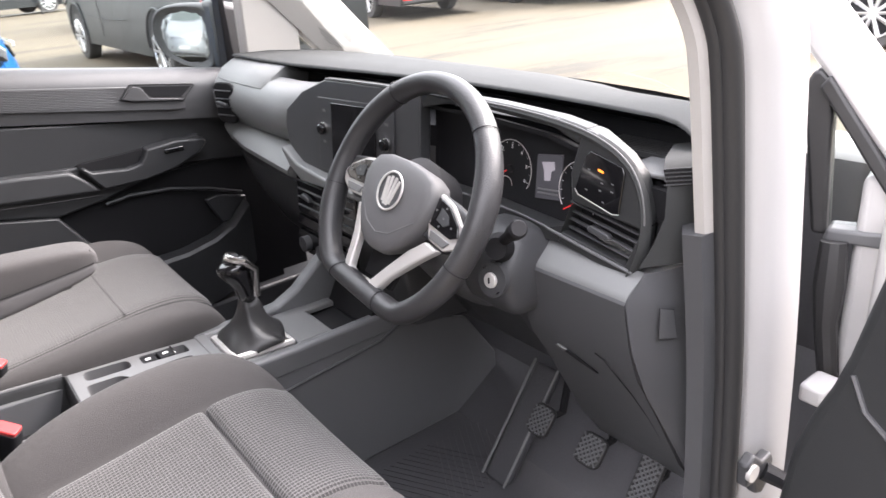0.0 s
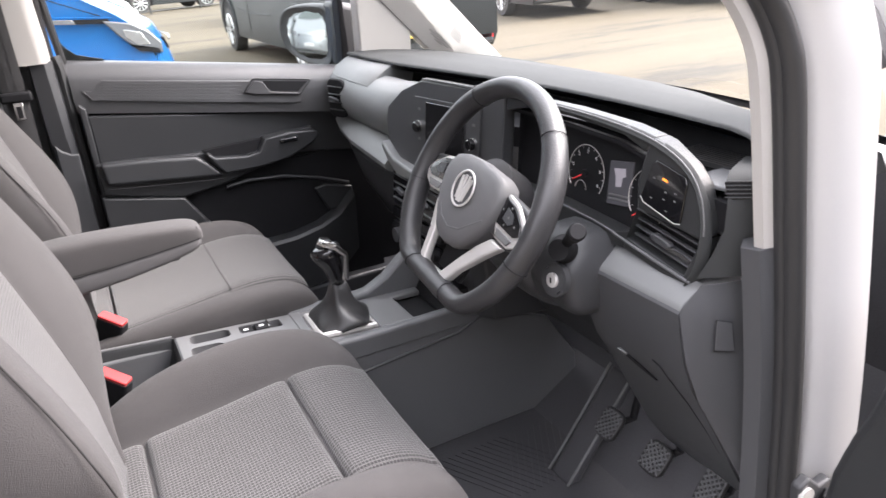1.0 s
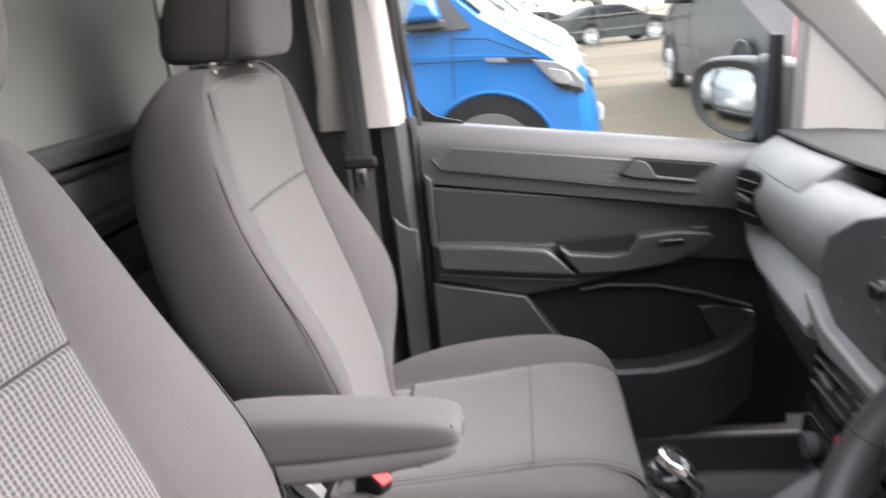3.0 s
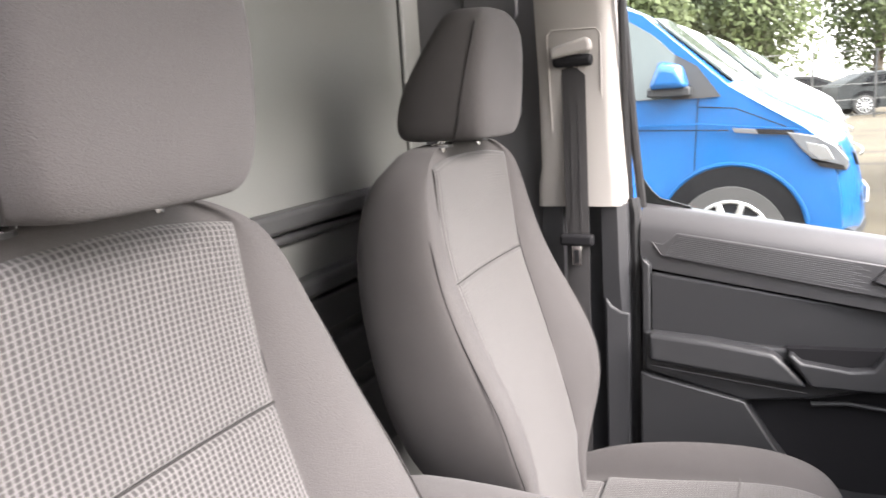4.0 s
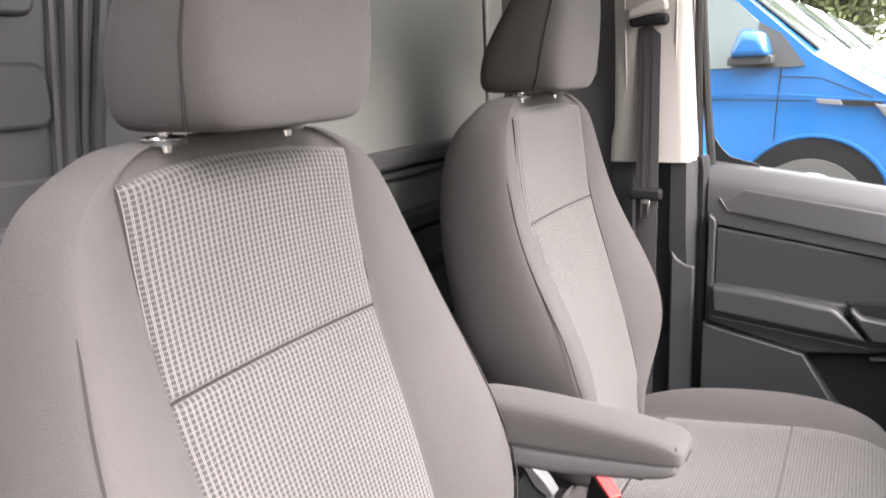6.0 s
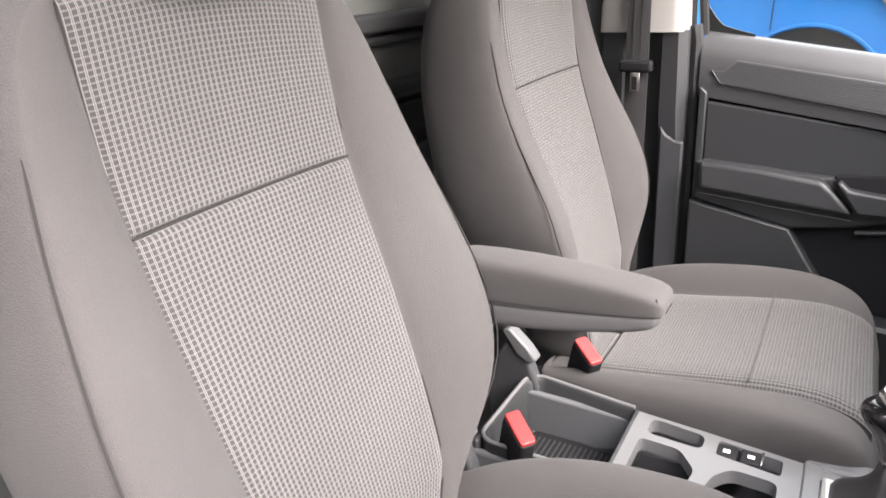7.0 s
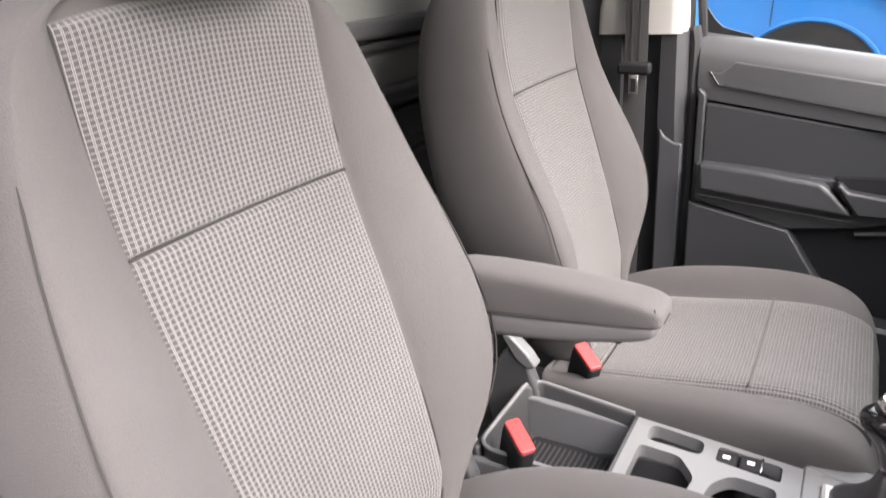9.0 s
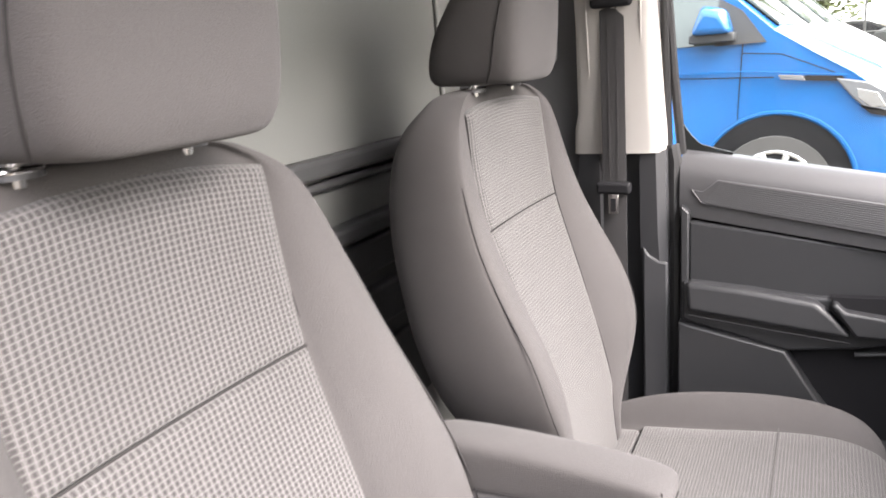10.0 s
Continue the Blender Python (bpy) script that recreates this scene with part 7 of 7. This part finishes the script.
def vehicle(name, paint, label, category, prof=VAN, W=1.90, full=True, group="parked vehicles", rear=False, panes=True):
    """A parked vehicle at the origin, its nose at x = 0 pointing along +x, body along -x."""
    t = thing(name, (0, 0, 0), label, category, group=group)
    top = max(z for _, z in prof)
    belt = 1.10 if prof is not CAR else 0.92
    L = prof[-1][0]

    def half(z):
        return W / 2 - 0.15 * max(0.0, (z - belt) / (top - belt)) ** 1.2 - 0.03 * max(0, (0.5 - z) / 0.25)

    rings = []
    for s in (-1, -0.93, -0.75, -0.4, 0, 0.4, 0.75, 0.93, 1):
        bow = 0.14 * (1 - s * s) if abs(s) < 0.94 else 0.0
        ring = []
        for x, z in prof:
            k = 1 - min(1, x / 1.4)
            crown = (0.03 * (1 - s * s) if z > top - 0.1 else 0)
            inset = 0.045 * (abs(s) > 0.98) * (0.25 + 0.75 * (z > belt + 0.1 or z < 0.4))
            ring.append(Vector((-x + (bow - 0.06 * (abs(s) > 0.9)) * k, s * (half(z) - 0.0) if abs(s) < 0.98 else s * half(z), z + crown - inset * 0.3)))
        rings.append(ring)
    body = part("body", loft(rings), paint, t, angle=32)

    def sidep(s):
        return lambda a, b, d: Vector((-a, s * (half(b) + d), b))

    wb = {5: (0.72, 3.80), 6: (0.72, 4.70), 4: (0.80, 3.35)}[round(L)]
    for s in (-1, 1):
        for x in wb:
            arch = [(x + 0.46 * math.cos(q), 0.38 + 0.46 * math.sin(q)) for q in [math.pi * k / 14 for k in range(15)]] + [(x - 0.45, 0.24), (x + 0.45, 0.24)]
            part("wheel_arch", prism(arch, lambda a, b, d: sidep(s)(a, b, d - 0.02), 0.024), M_BLACK, t, smooth=False)
            lip = [sidep(s)(x + 0.475 * math.cos(q), 0.38 + 0.475 * math.sin(q), 0.004) for q in [math.pi * k / 18 for k in range(19)]]
            part("arch_lip", tube(lip, 0.018, 6, flat=0.8), paint, t)
            wheel_set(t, -x, s * (W / 2 + 0.004), s, 0.36)
        if prof is not CAR:
            part("side_window", prism([(1.06, 1.30), (2.05, 1.29), (2.08, 1.86), (1.62, 1.88), (1.42, 1.85), (1.22, 1.72), (1.08, 1.58)], lambda a, b, d: sidep(s)(a, b, d - 0.004), 0.010), M_PRIV if not panes else M_PANE, t, "side window reflecting the sky", bevel=0.002)
            for a, b in (((0.95, 0.82), (0.93, 1.30)), ((2.12, 0.42), (2.12, 1.80)), ((0.74, 1.075), (2.12, 1.125)), ((0.93, 1.235), (0.70, 1.215)), ((0.70, 1.215), (0.40, 1.085))):
                part("shut_line", tube([sidep(s)(*a, 0.001), sidep(s)((a[0] + b[0]) / 2 + 0.0, (a[1] + b[1]) / 2, 0.001), sidep(s)(*b, 0.001)], 0.004, 5), M_BLACK, t)
            part("crease", tube([sidep(s)(x, z, 0.0) for x, z in ((0.33, 1.065), (0.9, 1.12), (2.4, 1.13), (4.7, 1.14))], 0.006, 5), paint, t)
            part("crease", tube([sidep(s)(x, z, 0.0) for x, z in ((1.35, 0.72), (2.4, 0.66), (3.4, 0.68))], 0.008, 5), paint, t)
            part("side_marker", prism([(0.56, 1.045), (0.70, 1.058), (0.72, 1.090), (0.58, 1.078)], lambda a, b, d: sidep(s)(a, b, d - 0.002), 0.010), M_LENS, t, "pale side marker", bevel=0.003)
            part("marker_strip", prism([(0.34, 1.030), (0.56, 1.045), (0.58, 1.078), (0.36, 1.062)], lambda a, b, d: sidep(s)(a, b, d - 0.004), 0.008), M_BLACK, t, smooth=False)
            m = part("door_mirror", loft([[Vector((-x, s * y, z)) for x, y, z in ring] for ring in ([(0.99, 0.93, 1.37), (1.03, 0.93, 1.49), (1.16, 0.93, 1.52), (1.21, 0.93, 1.37)], [(0.97, 1.02, 1.36), (1.02, 1.02, 1.52), (1.17, 1.02, 1.555), (1.24, 1.02, 1.36)], [(0.99, 1.14, 1.37), (1.04, 1.14, 1.49), (1.16, 1.14, 1.52), (1.22, 1.14, 1.37)])]), paint, t, "painted door mirror", bevel=0.035, segs=4)
            part("mirror_base", box(-1.24, -0.97, s * 0.98 - 0.10, s * 0.98 + 0.15, 1.315, 1.372), M_DARK, m, bevel=0.01)
            part("mirror_sail", prism([(0.79, 1.295), (1.10, 1.29), (1.08, 1.585), (0.94, 1.50)], lambda a, b, d: sidep(s)(a, b, d - 0.002), 0.010), M_DARK, t, smooth=False)
        else:
            part("side_window", prism([(1.35, 1.00), (3.5, 1.02), (3.2, 1.33), (2.6, 1.38), (1.95, 1.34)], lambda a, b, d: sidep(s)(a, b, d - 0.004), 0.010), M_PRIV, t, "dark side window", smooth=False)
    if full:
        if prof is not CAR:
            fx = lambda z: lerp_table([(0.28, 0.02), (0.66, 0.02), (0.84, 0.06), (0.985, 0.14), (1.075, 0.34)], z)
            for s in (-1, 1):
                lamp = part("headlight", prism([(0.40, 1.055), (0.22, 1.020), (0.11, 0.955), (0.04, 0.87), (0.05, 0.80), (0.20, 0.83), (0.31, 0.94)], lambda a, b, d: sidep(s)(a, b, d - 0.02), 0.030), M_LENS, t, "clear wraparound headlight", bevel=0.01)
                part("lamp_front", prism([(0.60, 0.82), (0.62, 0.90), (0.88, 0.965), (0.925, 0.96), (0.925, 0.80)], lambda a, b, d: Vector((-fx(b) - 0.02 + 0.10 * (1 - (a / 0.95) ** 2) + d, s * a, b)), 0.02), M_LENS, lamp, bevel=0.004)
                part("lamp_core", prism([(0.28, 0.985), (0.17, 0.955), (0.12, 0.87), (0.20, 0.87), (0.27, 0.93)], lambda a, b, d: sidep(s)(a, b, d + 0.008), 0.004), M_CHROME, lamp, bevel=0.002)
                part("lamp_edge", prism([(0.05, 0.80), (0.20, 0.83), (0.26, 0.885), (0.24, 0.862), (0.07, 0.835)], lambda a, b, d: sidep(s)(a, b, d + 0.008), 0.004), M_BLACK, lamp, smooth=False)
            part("grille", prism([(-0.62, 0.80), (0.62, 0.80), (0.62, 0.88), (-0.62, 0.88)], lambda a, b, d: Vector((-fx(b) + 0.14 * (1 - (a / 0.95) ** 2) + 0.0 + d, a, b)), 0.012), M_BLACK, t, smooth=False)
            part("lower_grille", prism([(-0.70, 0.42), (0.70, 0.42), (0.62, 0.60), (-0.62, 0.60)], lambda a, b, d: Vector((-fx(b) + 0.14 * (1 - (a / 0.95) ** 2) + 0.0 + d, a, b)), 0.012), M_BLACK, t, smooth=False)
            part("grille_bar", tube([Vector((-0.05 + 0.15 * (1 - (a / 0.95) ** 2) + 0.012, a, 0.865)) for a in steps(-0.62, 0.62, 9)], 0.008, 6), M_CHROME, t)
            part("number_plate", box(0.13, 0.145, -0.26, 0.26, 0.50, 0.61), M_MARK, t, "pale number plate", bevel=0.003)
            sx = lambda a, b, d: Vector((-(0.72 + (b - 1.375) / 0.505 * 0.58) + 0.14 * (1 - a * a) * 0.35 + d * 0.6 + 0.02, a * (half(b) - 0.10), b + d * 0.8))
            part("windscreen", prism([(-1, 1.40), (-0.5, 1.39), (0, 1.385), (0.5, 1.39), (1, 1.40), (1, 1.84), (0.5, 1.87), (0, 1.88), (-0.5, 1.87), (-1, 1.84)], lambda a, b, d: sx(a, b, d - 0.004), 0.012), M_PRIV if not panes else M_PANE, t, "sloping windscreen", smooth=False)
            part("bumper", tube([Vector((-0.06 + 0.15 * (1 - (a / 0.95) ** 2), a, 0.36)) for a in steps(-0.88, 0.88, 11)], 0.07, 8, flat=0.8), M_DARK, t, "dark lower bumper")
    if rear:
        X = -L - 0.02
        for s in (-1, 1):
            l = part("tail_lamp", box(X - 0.03, X + 0.08, s * 0.86 - 0.06, s * 0.86 + 0.06, 0.56, 1.22), M_TAIL, t, "tall red tail lamp", bevel=0.02, segs=3)
            part("reverse_lens", box(X - 0.034, X - 0.02, s * 0.86 - 0.05, s * 0.86 + 0.05, 0.70, 0.80), M_LENS, l, bevel=0.005)
            part("rear_window", prism(rounded(0.66, 0.50, 0.05), lambda a, b, d: Vector((-L - 0.06 + 0.07 * (b) - d, s * 0.38 + a, 1.48 + b)), 0.02), M_PRIV, t, "dark rear window", bevel=0.003)
            part("reflector", box(X - 0.05, X + 0.05, s * 0.80 - 0.09, s * 0.80 + 0.09, 0.36, 0.41), M_TAIL, t, bevel=0.004)
        part("number_plate", box(X - 0.065, X - 0.045, 0.03, 0.55, 0.46, 0.57), M_PLATE, t, "yellow rear number plate", bevel=0.003)
        part("plate_bars", box(X - 0.069, X - 0.065, 0.09, 0.49, 0.49, 0.54), M_BLACK, t)
        part("rear_bumper", box(X - 0.05, X + 0.12, -0.90, 0.90, 0.30, 0.50), M_DARK, t, "dark rear bumper", bevel=0.03, segs=3)
    return t


M_PANE = material("pale_reflecting_pane", (0.085, 0.105, 0.102), 0.10, vary=0.3, coat=0.3, stain=1.2)


def place(t, x, y, turn, s=1.0):
    t.matrix_world = pose(x, y, 0, 0, 0, turn) @ Matrix.Scale(s, 4)
    return t


blue = place(vehicle("blue_van", M_BLUE, "bright blue panel van parked nose out", "van"), 0.22, 5.35, 0)
white_v = place(vehicle("white_van", M_WHITE2, "white panel van parked in the row", "van"), 0.35, 7.75, 0)
for x, y in ((0.5, 10.2), (0.45, 12.6), (0.7, 15.0)):
    copy_thing(white_v, pose(x, y, 0, 0, 0, 0))
grey_v = place(vehicle("grey_van", M_GREYV, "silver grey panel van parked behind", "van"), -5.8, 2.9, 3)
copy_thing(grey_v, pose(-7.2, 5.6, 0, 0, 0, 3))
copy_thing(grey_v, pose(-12.0, 0.6, 0, 0, 0, 4))
char = place(vehicle("charcoal_van", M_CHAR, "long charcoal van with red tail lamps and yellow plate", "van", LONG, rear=True, panes=False), 3.14, 12.50, 90)
for x, y in ((9.5, 16.5), (12.5, 15.5)):
    copy_thing(char, pose(x, y, 0, 0, 0, 80))
car = place(vehicle("white_car", M_WHITE2, "white hatchback car with alloy wheels", "car", CAR, 1.78, full=False), 8.0, 3.28, 113)
dcar = place(vehicle("dark_car", M_CHAR, "dark grey car parked across the yard", "car", CAR, 1.78, full=False), 11.6, 12.4, 100)
for x, y, a in ((15.5, 8.0, 100), (18.5, 6.0, 100), (5.5, 30.0, 15), (3.0, 34.0, 10)):
    copy_thing(dcar, pose(x, y, 0, 0, 0, a))
rcar = place(vehicle("red_car", M_REDV, "dark red car parked far off", "car", CAR, 1.78, full=False), 5.6, 21.0, 80)


def tree(x, y, h, seed, group="trees beyond the yard"):
    rnd = random.Random(seed)
    t = thing("tree", (x, y, 0), "leafy green tree beyond the yard fence", "tree", group=group)
    part("trunk", tube([(x, y, 0), (x + 0.1, y, h * 0.3), (x, y + 0.1, h * 0.7)], [0.28, 0.2, 0.07], 8), M_BARK, t)
    for k in range(5):
        a = rnd.uniform(0, 6.28)
        part("limb", tube([(x, y, h * (0.3 + 0.07 * k)), (x + 1.6 * math.cos(a), y + 1.6 * math.sin(a), h * (0.5 + 0.07 * k))], [0.1, 0.03], 6), M_BARK, t)
    verts, faces = [], []
    for _ in range(6000):
        a, q, r = rnd.uniform(0, 6.28), rnd.uniform(-1, 1), rnd.random() ** 0.4
        lump = 0.72 + 0.28 * noise.noise(Vector((math.cos(a) * 2 + seed, math.sin(a) * 2, q * 2)))
        c = Vector((x + math.cos(a) * math.sqrt(1 - q * q) * h * 0.36 * r * lump, y + math.sin(a) * math.sqrt(1 - q * q) * h * 0.36 * r * lump, h * 0.52 + q * h * 0.50 * r * lump))
        u = Vector((rnd.gauss(0, 1), rnd.gauss(0, 1), rnd.gauss(0, 1))).normalized()
        v = u.orthogonal().normalized()
        s = rnd.uniform(0.09, 0.20)
        i = len(verts)
        verts += [c - u * s, c + v * s * 0.6, c + u * s, c - v * s * 0.6]
        faces.append((i, i + 1, i + 2, i + 3))
    me = bpy.data.meshes.new("crown")
    me.from_pydata([tuple(v) for v in verts], [], faces)
    me.materials.append(M_LEAF)
    o = new("crown", me)
    o.parent = t
    o.matrix_parent_inverse = t.matrix_world.inverted()
    return t


for k, (x, y, h) in enumerate(((-13, 24, 7), (-10, 25, 6.5), (-7.5, 26, 7), (-5, 28, 7), (-14, 24, 8), (-6, 30, 8.5), (-1, 34, 9), (-18, 20, 8), (-22, 14, 8.5), (4, 40, 10), (-9, 33, 11), (-3, 38, 10), (10, 42, 9), (-26, 7, 9), (-28, 0, 9), (22, 30, 9), (28, 18, 9))):
    tree(x, y, h, k)


def fence():
    t = thing("yard_fence", (-8, 20, 0), "green wire mesh fence along the yard", "fence")
    a, b = Vector((-20, 15.5, 0)), Vector((14, 33, 0))
    n = 18
    for k in range(n + 1):
        p = a.lerp(b, k / n)
        part("post", tube([p, p + Vector((0, 0, 2.2))], 0.035, 6), M_BULKD, t)
    for z in (0.1, 0.6, 1.1, 1.6, 2.15):
        part("wire_rail", tube([a + Vector((0, 0, z)), b + Vector((0, 0, z))], 0.012, 5), M_BULKD, t)


fence()


def lamp_post():
    t = thing("street_lamp", (-4.6, 17.5, 0), "tall grey lamp post by the fence", "street lamp")
    part("pole", tube([(-4.6, 17.5, 0), (-4.6, 17.5, 7.0)], [0.07, 0.045], 10), M_GREYV, t)
    part("lamp_head", box(-4.75, -4.2, 17.4, 17.6, 6.95, 7.05), M_GREYV, t, bevel=0.03)


lamp_post()
